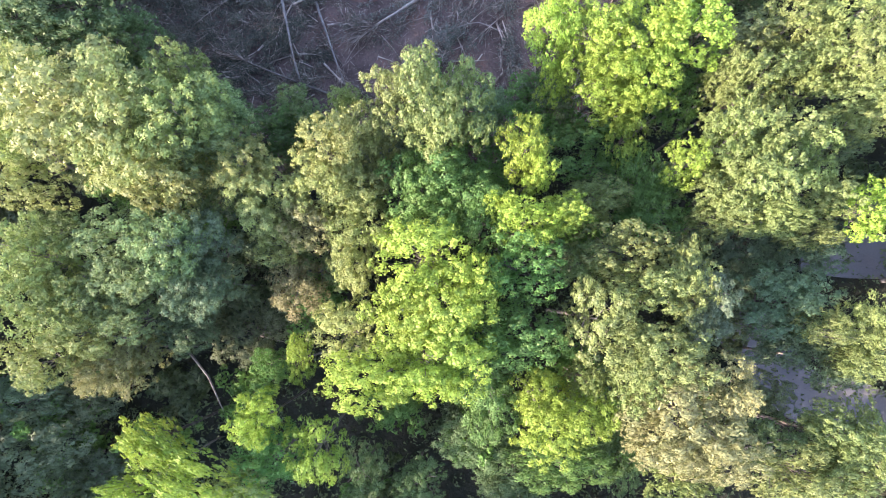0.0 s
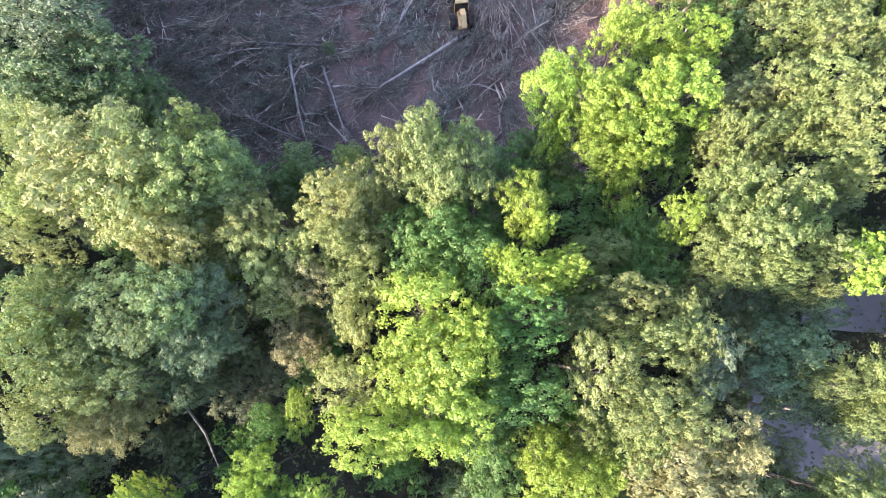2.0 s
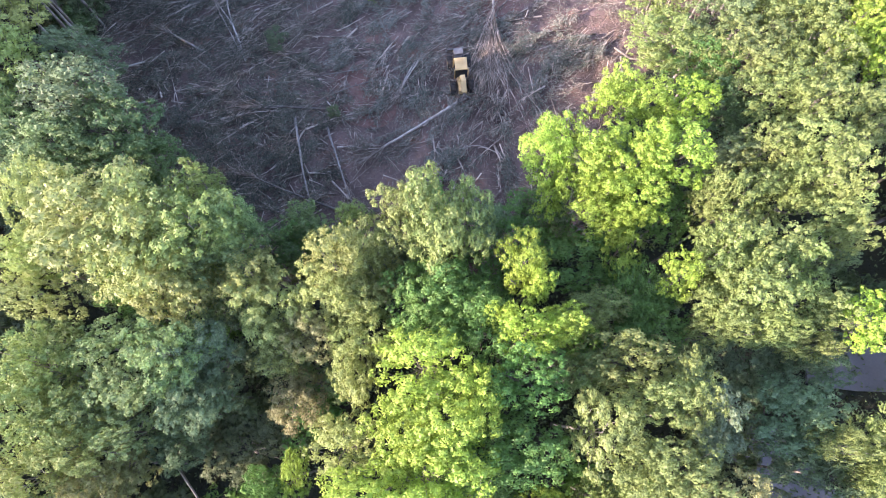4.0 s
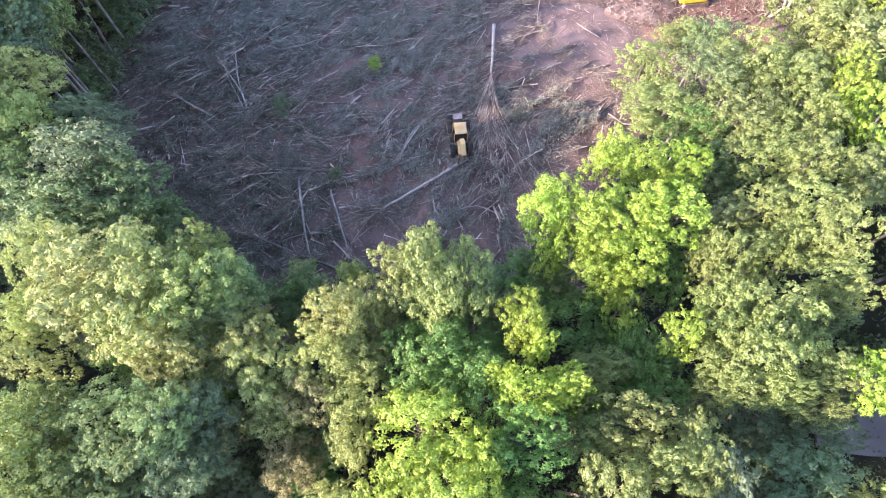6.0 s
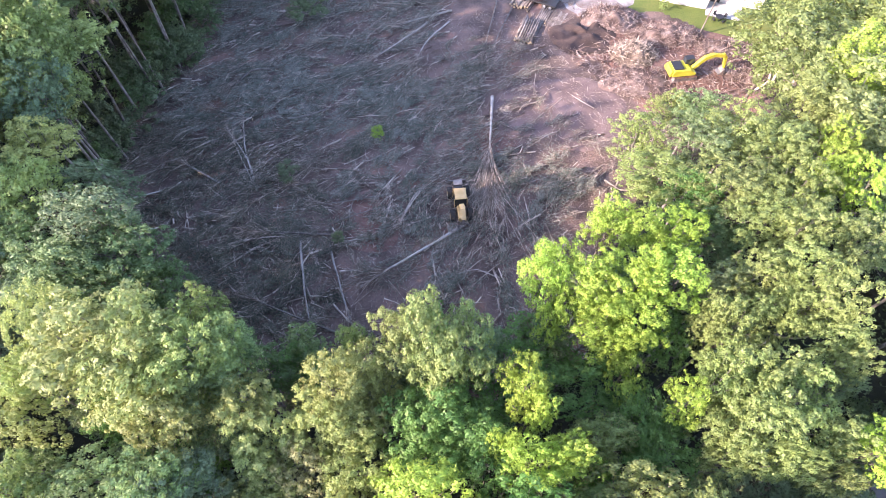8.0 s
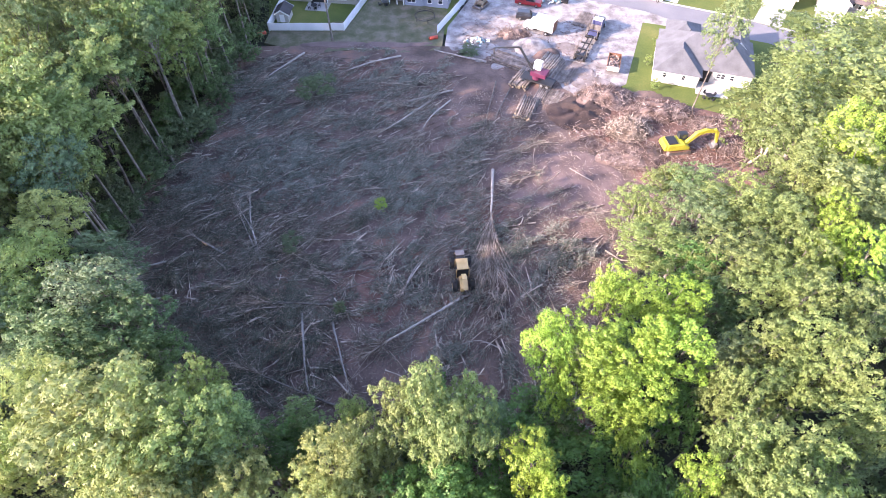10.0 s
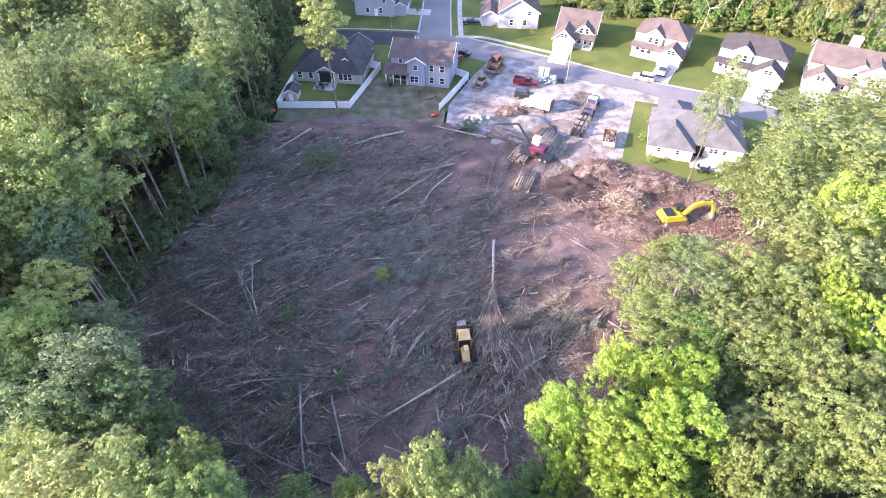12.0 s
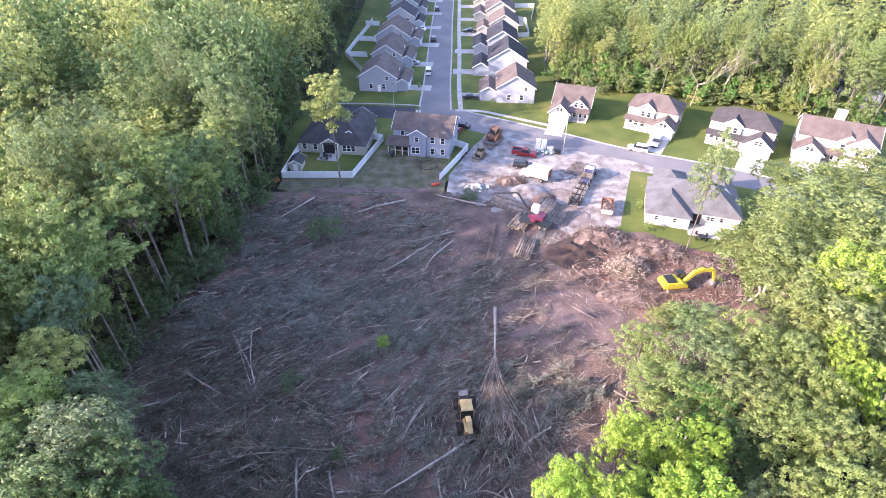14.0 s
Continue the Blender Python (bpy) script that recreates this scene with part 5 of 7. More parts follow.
def wheel(parent, x, y, z, r, w, lug=False, rim=SILVER):
    t = part("wheel", Mesh().tube([(x - w / 2, y, z), (x - w / 2 + 0.03, y, z), (x + w / 2 - 0.03, y, z), (x + w / 2, y, z)], [r * 0.9, r, r, r * 0.9], 16), RUBBER, parent, "black tyre", True)
    side = 1 if x > 0 else -1
    part("rim", Mesh().tube([(x + side * (w / 2 - 0.02), y, z), (x + side * (w / 2 + 0.02), y, z)], [r * 0.58, r * 0.5], 12), rim, t)
    if lug:
        m = Mesh()
        for i in range(14):
            a = 2 * math.pi * i / 14
            m.box(-w / 2, -0.05, r - 0.02, w / 2, 0.05, r + 0.05, Matrix.Translation((x, y, z)) @ Matrix.Rotation(a, 4, "X"))
        part("tread", m, RUBBER, t)


def road_vehicle(name, label, x, y, yaw, paint, kind="saloon"):
    """A car, van or pickup, nose towards its own +y."""
    root = thing(name, label, "vehicle", pose(x, y, 0.03, 0, 0, yaw), "parked vehicles")
    L, W, H, belt = {"saloon": (4.7, 1.8, 1.45, 0.95), "suv": (4.8, 1.9, 1.75, 1.08), "van": (5.1, 1.95, 1.95, 1.1), "pickup": (5.8, 1.98, 1.85, 1.12)}[kind]
    body = Mesh()
    low = [(-L / 2, 0.35), (-L / 2, belt - 0.08), (-L / 2 + 0.1, belt), (L / 2 - 1.2, belt), (L / 2 - 0.25, belt - 0.14), (L / 2, belt - 0.4), (L / 2, 0.35)]
    body.profile(low, -W / 2, W / 2, 0.06)
    part("body", body, paint, root, bevel=0.05)
    back, front = {"saloon": (-L / 2 + 0.7, L / 2 - 1.5), "suv": (-L / 2 + 0.1, L / 2 - 1.4), "van": (-L / 2 + 0.1, L / 2 - 1.1), "pickup": (-0.55, L / 2 - 1.45)}[kind]
    slope_b, slope_f = (0.65, 0.75) if kind == "saloon" else (0.2, 0.65)
    part("windows", Mesh().profile([(back, belt), (back + slope_b, H - 0.07), (front - slope_f, H - 0.07), (front, belt)], -W / 2 + 0.09, W / 2 - 0.09, 0.14), GLASS, root, "dark glass")
    part("roof", Mesh().profile([(back + slope_b - 0.06, H - 0.08), (back + slope_b, H), (front - slope_f - 0.05, H), (front - slope_f + 0.08, H - 0.08)], -W / 2 + 0.2, W / 2 - 0.2, 0.05), paint, root)
    if kind == "pickup":
        part("bed_floor", Mesh().box(-W / 2 + 0.15, -L / 2 + 0.12, belt, W / 2 - 0.15, -0.65, belt + 0.01), DARK, root, "dark pickup bed")
        for xa in (-W / 2 + 0.07, W / 2 - 0.07):
            part("bed_side", Mesh().box(xa - 0.05, -L / 2 + 0.05, belt - 0.02, xa + 0.05, -0.56, belt + 0.28), paint, root)
        part("tailgate", Mesh().box(-W / 2 + 0.13, -L / 2 + 0.03, belt - 0.02, W / 2 - 0.13, -L / 2 + 0.1, belt + 0.27), paint, root)
    for sx in (-1, 1):
        for yy in (-L * 0.3, L * 0.31):
            wheel(root, sx * (W / 2 - 0.1), yy, 0.34, 0.35, 0.22)
        part("headlight", Mesh().box(sx * (W / 2 - 0.3) - 0.17, L / 2 - 0.03, belt - 0.42, sx * (W / 2 - 0.3) + 0.17, L / 2 + 0.02, belt - 0.26), TRIM, root)
        part("tail_light", Mesh().box(sx * (W / 2 - 0.18) - 0.1, -L / 2 - 0.02, belt - 0.35, sx * (W / 2 - 0.18) + 0.1, -L / 2 + 0.02, belt - 0.12), RED, root)
    part("bumper", Mesh().box(-W / 2 + 0.05, L / 2 - 0.02, 0.35, W / 2 - 0.05, L / 2 + 0.08, 0.55), DARK, root, bevel=0.03)
    return root


road_vehicle("pickup_truck", "red pickup truck parked in the work yard", 19.2, 115.5, -108, RED, "pickup")
road_vehicle("car", "dark car parked behind the white box truck", 18.3, 109.6, -100, BLACK, "suv")
road_vehicle("car", "white estate car parked at the kerb", 46.7, 117.8, 66, WHITE, "suv")
road_vehicle("car", "black car parked beside the grey house", 4.7, 130.4, 70, BLACK, "saloon")
road_vehicle("car", "maroon car on the drive of the grey house", 3.4, 126.5, 160, RED, "saloon")
road_vehicle("van", "white van parked on the street", -4.6, 169.3, 2, WHITE, "van")
road_vehicle("car", "black car parked on the street", -3.5, 202.1, 2, BLACK, "suv")
road_vehicle("car", "dark car parked far up the street", -2.4, 242.2, 2, BLACK, "suv")
road_vehicle("car", "dark saloon on a concrete driveway", 7.8, 149.5, -88, BLACK, "saloon")
road_vehicle("car", "grey car on a concrete driveway", -10.0, 177.4, 86, SILVER, "saloon")
road_vehicle("car", "white car on a concrete driveway", -8.8, 214.4, 86, WHITE, "saloon")
road_vehicle("car", "black car on a driveway opposite", 9.8, 212.3, 92, BLACK, "saloon")
road_vehicle("car", "white car on the driveway of the cream house", 52.1, 121.0, 150, SILVER, "suv")


def box_truck(x, y, yaw):
    root = thing("box_truck", "white box truck with a brown rear door", "truck", pose(x, y, 0.03, 0, 0, yaw), "parked vehicles")
    part("cargo_box", Mesh().box(-1.15, -3.3, 0.95, 1.15, 1.0, 3.2), WHITE, root, bevel=0.04)
    part("rear_door", Mesh().box(-1.0, -3.36, 1.0, 1.0, -3.3, 3.05), RUST, root, "brown rear door")
    part("cab", Mesh().profile([(1.06, 0.5), (1.06, 2.3), (1.9, 2.3), (2.45, 1.5), (3.2, 1.3), (3.3, 0.5)], -1.0, 1.0, 0.1), WHITE, root, bevel=0.05)
    part("windscreen", Mesh().profile([(1.93, 2.22), (1.96, 2.26), (2.47, 1.55), (2.43, 1.5)], -0.85, 0.85, 0.05), GLASS, root)
    part("chassis", Mesh().box(-0.5, -3.2, 0.55, 0.5, 2.0, 0.94), DARK, root)
    for sx in (-1, 1):
        wheel(root, sx * 0.92, 2.2, 0.4, 0.42, 0.25)
        wheel(root, sx * 0.92, -1.9, 0.4, 0.42, 0.4)


box_truck(20.3, 104.8, 60)


def log_truck(x0, y0, x1, y1):
    """Tractor with a long bare log trailer, from its tail to its nose."""
    yaw = math.degrees(math.atan2(y1 - y0, x1 - x0)) - 90
    L = math.hypot(x1 - x0, y1 - y0)
    root = thing("log_truck", "white and blue log truck with an empty stake trailer", "truck", pose(x0, y0, 0.04, 0, 0, yaw), "parked vehicles")
    for sx in (-0.42, 0.42):
        part("chassis_rail", Mesh().box(sx - 0.1, 0, 0.85, sx + 0.1, L - 2, 1.15), DARK, root, "dark chassis rail")
    for i in range(5):
        yy = 0.6 + i * (L - 6.6) / 4
        b = part("bunk", Mesh().box(-1.2, yy - 0.12, 1.16, 1.2, yy + 0.12, 1.36), DARK, root, "dark bunk")
        for sx in (-1.15, 1.15):
            part("stake", Mesh().box(sx - 0.07, yy - 0.07, 1.37, sx + 0.07, yy + 0.07, 3.0), STEEL, b)
    cab = part("cab", Mesh().profile([(L - 4.4, 0.8), (L - 4.4, 2.75), (L - 3.0, 2.8), (L - 2.5, 2.0), (L - 2.5, 0.8)], -1.05, 1.05, 0.14), BLUE, root, "dark blue cab", bevel=0.06)
    part("cab_roof", Mesh().box(-0.95, L - 4.42, 2.78, 0.95, L - 3.0, 2.9), WHITE, cab, "white cab roof", bevel=0.05)
    part("hood", Mesh().profile([(L - 2.48, 0.8), (L - 2.48, 1.95), (L - 0.3, 1.75), (L, 1.4), (L, 0.8)], -0.8, 0.8, 0.14), BLACK, root, "black hood", bevel=0.06)
    part("windscreen", Mesh().profile([(L - 2.98, 2.72), (L - 2.94, 2.76), (L - 2.44, 2.02), (L - 2.5, 1.98)], -0.85, 0.85, 0.08), GLASS, root)
    part("headboard", Mesh().box(-1.1, L - 5.2, 1.0, 1.1, L - 5.08, 2.3), STEEL, root, "bare steel headboard")
    part("deck_plate", Mesh().box(-0.9, L - 7.4, 1.16, 0.9, L - 5.3, 1.24), BLUE, root, "blue deck plate")
    for sx in (-1, 1):
        part("fender", Mesh().box(sx * 1.0 - 0.22, L - 1.9, 1.05, sx * 1.0 + 0.22, L - 0.6, 1.15), BLACK, root, "black fender", bevel=0.04)
    for sx in (-1, 1):
        part("exhaust_stack", Mesh().tube([(sx * 0.95, L - 4.75, 1.2), (sx * 0.95, L - 4.75, 3.6)], [0.08, 0.08], 8), SILVER, root)
        for yy in (0.9, 2.2, L - 6.6, L - 5.5, L - 1.2):
            wheel(root, sx * 0.98, yy, 0.5, 0.52, 0.45)


log_truck(26.7, 93.5, 33.7, 107.8)


def trailer(x, y, yaw):
    root = thing("dump_trailer", "white dump trailer heaped with rusty debris", "trailer", pose(x, y, 0.04, 0, 0, yaw))
    part("bed", Mesh().box(-1.15, -2.4, 0.7, 1.15, 2.4, 0.85), STEEL, root)
    for a in ((-1.2, -2.4, -1.1, 2.4), (1.1, -2.4, 1.2, 2.4), (-1.09, 2.3, 1.09, 2.4), (-1.09, -2.4, 1.09, -2.3)):
        part("side_board", Mesh().box(a[0], a[1], 0.86, a[2], a[3], 1.7), WHITE if a[1] < -2.3 and a[3] < 0 else RUST, root)
    heap = Mesh()
    rng = np.random.default_rng(8)
    for _ in range(60):
        p = Vector((*rng.uniform(-0.8, 0.8, 1), *rng.uniform(-1.9, 1.9, 1), 0.95 + rng.uniform(0, 1.0)))
        d = Vector(rng.normal(0, 1, 3)).normalized() * rng.uniform(0.3, 0.9)
        heap.tube([p - d * 0.5, p + d * 0.5], [0.1, 0.05], 5)
    part("debris", heap, ROOTS, root, "rust-brown debris heap")
    for sx in (-1, 1):
        for yy in (-0.6, 0.5):
            wheel(root, sx * 1.05, yy, 0.36, 0.38, 0.24)
    part("drawbar", Mesh().tube([(0, 2.4, 0.6), (0, 3.8, 0.5)], [0.07, 0.06]), DARK, root)


trailer(33.1, 91.8, -16)


def tracks(root, length, gauge, h, w):
    for sx in (-1, 1):
        ring = [(-length / 2 + 0.3, 0), (length / 2 - 0.3, 0), (length / 2, h * 0.45), (length / 2 - 0.25, h), (-length / 2 + 0.25, h), (-length / 2, h * 0.45)]
        t = part("track", Mesh().profile(ring, sx * gauge / 2 - w / 2, sx * gauge / 2 + w / 2), STEEL, root, "muddy steel track", bevel=0.06)
        shoes = Mesh()
        for i in range(int(length / 0.22)):
            yy = -length / 2 + 0.3 + i * 0.22
            if yy < length / 2 - 0.3:
                shoes.box(sx * gauge / 2 - w / 2 - 0.02, yy, h, sx * gauge / 2 + w / 2 + 0.02, yy + 0.06, h + 0.05)
        part("grousers", shoes, RUST, t)


def arm(points, widths, x0, x1):
    """A plate arm along points of a side view, thick as widths."""
    m = Mesh()
    pts = [Vector((0, y, z)) for y, z in points]
    left, right = [], []
    for i, p in enumerate(pts):
        d = (pts[min(i + 1, len(pts) - 1)] - pts[max(i - 1, 0)]).normalized()
        nrm = Vector((0, -d.z, d.y))
        left.append(p + nrm * widths[i])
        right.append(p - nrm * widths[i])
    return m.profile([(p.y, p.z) for p in left + right[::-1]], x0, x1)


def excavator(x, y, yaw):
    root = thing("excavator", "bright yellow tracked excavator on churned red soil", "excavator", pose(x, y, 0.15, 0, 0, yaw))
    tracks(root, 4.2, 2.3, 0.95, 0.6)
    part("undercarriage", Mesh().tube([(0, 0, 0.5), (0, 0, 1.15)], [0.7, 0.6], 14), DARK, root)
    part("upper_body", Mesh().profile([(-2.3, 1.15), (-2.4, 1.5), (-2.2, 2.3), (0.4, 2.2), (1.5, 1.6), (1.5, 1.15)], -1.3, 1.3, 0.08), LIME_YELLOW, root, bevel=0.08)
    part("counterweight", Mesh().profile([(-2.75, 1.2), (-2.85, 1.6), (-2.7, 2.2), (-2.42, 2.25), (-2.42, 1.2)], -1.25, 1.25, 0.15), LIME_YELLOW, root, bevel=0.1)
    part("engine_cover", Mesh().box(-1.0, -2.2, 2.31, 1.0, -0.6, 2.42), DARK, root, "dark engine grille", bevel=0.03)
    cab = part("cab", Mesh().profile([(0.0, 1.6), (0.0, 2.95), (1.35, 2.95), (1.7, 2.2), (1.7, 1.6)], -1.3, -0.25, 0.06), GLASS, root, "glazed cab")
    part("cab_roof", Mesh().box(-1.28, -0.05, 2.96, -0.27, 1.42, 3.06), DARK, cab, bevel=0.03)
    part("boom", arm([(1.2, 1.7), (2.6, 3.5), (4.0, 4.0), (5.8, 3.6)], [0.3, 0.38, 0.34, 0.22], -0.05, 0.45), LIME_YELLOW, root, bevel=0.04)
    part("stick", arm([(5.3, 4.1), (6.0, 3.3), (6.6, 1.2)], [0.2, 0.26, 0.15], -0.02, 0.4), LIME_YELLOW, root, bevel=0.03)
    part("bucket", Mesh().profile([(6.6, 1.3), (6.9, 0.7), (6.6, 0.1), (5.9, 0.1), (5.75, 0.5), (6.2, 0.6), (6.35, 1.1)], -0.4, 0.8), STEEL, root, "worn steel bucket", bevel=0.03)
    for a, b in (((1.5, 1.4), (2.9, 3.0)), ((3.6, 4.5), (5.3, 4.3))):
        part("hydraulic_ram", Mesh().tube([(0.2, *a), (0.2, *b)], [0.1, 0.07], 8), STEEL, root, "steel hydraulic ram")


excavator(39.0, 68.3, -82)


def skidder(x, y, yaw):
    """Articulated grapple skidder: blade in front (+y), grapple behind."""
    root = thing("skidder", "yellow grapple skidder with big black tyres", "skidder", pose(x, y, 0.15, 0, 0, yaw))
    part("front_frame", Mesh().profile([(0.2, 0.8), (0.2, 1.5), (0.6, 2.0), (2.9, 1.85), (3.1, 1.4), (3.1, 0.8)], -0.62, 0.62, 0.05), DARK, root, "dark grimy engine hood", bevel=0.06)
    part("hood_plate", Mesh().box(-0.62, 2.2, 1.98, 0.62, 3.0, 2.04), STEEL, root, "pale worn hood plate")
    cab = part("cab", Mesh().profile([(-0.9, 1.3), (-0.75, 2.95), (0.7, 2.95), (1.0, 2.0), (1.0, 1.3)], -0.85, 0.85, 0.08), GLASS, root, "caged cab")
    part("cab_roof", Mesh().box(-0.78, -0.95, 2.96, 0.78, 0.85, 3.1), YELLOW, cab, "sun-bleached yellow cab roof", bevel=0.05)
    for sx in (-0.84, 0.84):
        for yy in (-0.85, 0.85):
            part("cab_pillar", Mesh().box(sx - 0.05, yy - 0.05, 1.2, sx + 0.05, yy + 0.05, 2.96), YELLOW, cab)
    part("rear_frame", Mesh().profile([(-3.0, 0.8), (-2.9, 1.4), (-1.1, 1.6), (-0.2, 1.3), (-0.2, 0.8)], -0.55, 0.55, 0.05), YELLOW, root, bevel=0.05)
    part("arch", arm([(-1.3, 1.5), (-1.7, 2.7), (-2.6, 3.0), (-3.9, 2.5)], [0.18, 0.22, 0.2, 0.14], -0.32, 0.32), YELLOW, root, "yellow grapple arch", bevel=0.03)
    part("grapple_head", Mesh().tube([(0, -3.9, 2.5), (0, -3.95, 1.7)], [0.16, 0.22], 8), STEEL, root)
    for sx in (-1, 1):
        part("grapple_tong", Mesh().tube([(sx * 0.15, -3.95, 1.75), (sx * 0.75, -3.95, 1.3), (sx * 0.65, -3.95, 0.6), (sx * 0.15, -3.95, 0.35)], [0.12, 0.13, 0.1, 0.05], 6), STEEL, root, "steel grapple tong")
        for yy in (-1.9, 1.9):
            wheel(root, sx * 1.15, yy, 0.72, 0.8, 0.72, True, YELLOW)
        part("blade_arm", Mesh().box(sx * 0.5 - 0.08, 2.9, 0.7, sx * 0.5 + 0.08, 3.6, 0.9), YELLOW, root)
    part("blade", Mesh().profile([(3.6, 0.2), (3.75, 0.6), (3.6, 1.15), (3.75, 1.15), (3.9, 0.6), (3.75, 0.2)], -1.25, 1.25), STEEL, root, "pale worn steel blade")
    part("exhaust", Mesh().tube([(0.35, 1.4, 1.9), (0.35, 1.4, 2.7)], [0.07, 0.07], 8), DARK, root)


skidder(3.0, 42.8, 6)


def knuckleboom(x, y, yaw):
    root = thing("log_loader", "maroon knuckleboom log loader with white cab", "loader", pose(x, y, 0.05, 0, 0, yaw))
    part("trailer_frame", Mesh().box(-1.2, -3.5, 0.7, 1.2, 2.8, 1.0), DARK, root, bevel=0.04)
    part("base", Mesh().tube([(0, 0, 1.0), (0, 0, 1.9)], [0.8, 0.7], 14), MAROON, root, "maroon slewing base")
    part("engine_deck", Mesh().box(-1.1, -2.0, 1.9, 1.1, 1.0, 2.7), MAROON, root, "maroon engine deck", bevel=0.06)
    part("cab", Mesh().profile([(-0.6, 2.7), (-0.6, 4.2), (0.8, 4.2), (1.0, 2.7)], -0.1, 1.1, 0.06), WHITE, root, "white cab", bevel=0.05)
    part("windscreen", Mesh().box(0.0, 0.98, 3.0, 1.0, 1.03, 4.0), GLASS, root)
    part("boom", arm([(0.6, 2.7), (3.6, 6.4), (4.0, 6.5)], [0.15, 0.16, 0.14], -0.7, -0.45), DARK, root, "dark main boom")
    part("jib", arm([(3.9, 6.5), (8.6, 5.0)], [0.14, 0.09], -0.68, -0.47), DARK, root, "dark jib")
    part("grapple", Mesh().tube([(-0.57, 8.6, 5.0), (-0.57, 8.65, 3.6)], [0.12, 0.2], 8), STEEL, root)
    for sx in (-1, 1):
        part("grapple_tong", Mesh().tube([(-0.57 + sx * 0.15, 8.65, 3.6), (-0.57 + sx * 0.7, 8.65, 3.1), (-0.57 + sx * 0.2, 8.65, 2.3)], [0.1, 0.12, 0.05], 6), STEEL, root)
        for yy in (-2.6, -1.5):
            wheel(root, sx * 1.0, yy, 0.48, 0.5, 0.4)
        part("outrigger", Mesh().box(sx * 1.6 - 0.2, 1.8, 0.0, sx * 1.6 + 0.2, 2.2, 1.1), DARK, root)


knuckleboom(17.8, 87.1, 62)


def compact_loader(x, y, yaw, paint, label, size=1.0):
    root = thing("compact_loader", label, "loader", pose(x, y, 0.04, 0, 0, yaw) @ Matrix.Scale(size, 4))
    tracks(root, 2.6, 1.6, 0.7, 0.4)
    part("body", Mesh().profile([(-1.4, 0.6), (-1.4, 1.5), (0.4, 1.5), (0.9, 1.0), (0.9, 0.6)], -0.6, 0.6, 0.05), paint, root, bevel=0.05)
    cab = part("cab", Mesh().profile([(-0.7, 1.5), (-0.6, 2.2), (0.4, 2.2), (0.6, 1.5)], -0.55, 0.55, 0.05), DARK, root, "open caged cab")
    part("cab_roof", Mesh().box(-0.6, -0.75, 2.21, 0.6, 0.5, 2.3), paint, cab)
    for sx in (-1, 1):
        part("lift_arm", arm([(-1.2, 1.7), (0.6, 1.5), (1.9, 0.5)], [0.12, 0.14, 0.1], sx * 0.78 - 0.08, sx * 0.78 + 0.08), paint, root)
    part("bucket", Mesh().profile([(1.8, 0.1), (1.8, 0.8), (2.1, 0.75), (2.0, 0.3), (2.7, 0.15)], -0.95, 0.95), STEEL, root)


compact_loader(12.6, 122.4, 150, RUST, "rusty tracked loader with a raised bucket", 1.6)
compact_loader(8.8, 114.7, 150, DUSTY, "small dusty compact loader", 1.1)


# street lamp
lamp = thing("street_lamp", "tall pale grey street lamp beside the road", "street lamp", pose(28.9, 117.8, 0))
part("pole", Mesh().tube([(0, 0, -0.3), (0, 0, 8.3)], [0.11, 0.07], 10), CONCRETE, lamp)
part("arm", Mesh().tube([(0, 0, 8.2), (0.1, 0.8, 8.6), (0.15, 1.6, 8.7)], [0.05, 0.04, 0.04], 8), CONCRETE, lamp)
part("lantern", Mesh().box(0.0, 1.5, 8.62, 0.3, 2.2, 8.76), STEEL, lamp)
lamp = thing("street_lamp", "pale grey street lamp beside the side road", "street lamp", pose(-13.6, 143.2, 0))
part("pole", Mesh().tube([(0, 0, -0.3), (0, 0, 6.5)], [0.1, 0.06], 10), CONCRETE, lamp)
part("lantern", Mesh().box(-0.15, -0.3, 6.5, 0.15, 0.5, 6.65), STEEL, lamp)

# site clutter
for x, y, w, d, hh, m, lab in ((23.0, 119.2, 1.1, 1.1, 2.2, WHITE, "white portable toilet cabin"), (24.3, 118.6, 1.1, 1.1, 2.2, WHITE, "white portable toilet cabin"), (25.6, 117.5, 1.4, 1.0, 1.0, CONCRETE, "pale crate in the yard"), (27.2, 116.3, 1.6, 1.0, 0.8, DARK, "dark bundled material in the yard")):
    c = thing("site_crate", lab, "crate", pose(x, y, 0.03, 0, 0, -15))
    part("box", Mesh().box(-w / 2, -d / 2, 0, w / 2, d / 2, hh), m, c, bevel=0.05)
    part("lid", Mesh().box(-w / 2 - 0.05, -d / 2 - 0.05, hh, w / 2 + 0.05, d / 2 + 0.05, hh + 0.08), m, c, bevel=0.02)
for x, y in ((-1.5, 101.7), (-36.7, 103.3)):
    b = thing("site_barrier", "orange plastic mesh bundle behind the fence", "barrier", pose(x, y, 0, 0, 0, 20))
    part("roll", Mesh().tube([(-0.9, 0, 0.35), (0.9, 0.1, 0.35)], [0.4, 0.36], 10), ORANGE, b, "", True)
ring = thing("trampoline", "dark round trampoline frame on patchy grass", "trampoline", pose(-3.4, 109.3, 0))
circle = [(2.1 * math.cos(i * math.pi / 10), 2.1 * math.sin(i * math.pi / 10), 0.85) for i in range(21)]
part("rim", Mesh().tube(circle, [0.07] * 21, 6, False), DARK, ring)
top_rim = [(x, y, 1.25) for x, y, _ in circle]
part("net_rim", Mesh().tube(top_rim, [0.04] * 21, 5, False), DARK, ring)
for i in range(0, 20, 4):
    x, y, _ = circle[i]
    part("leg", Mesh().tube([(x, y, -0.1), (x, y, 1.25)], [0.05, 0.04], 6), DARK, ring)


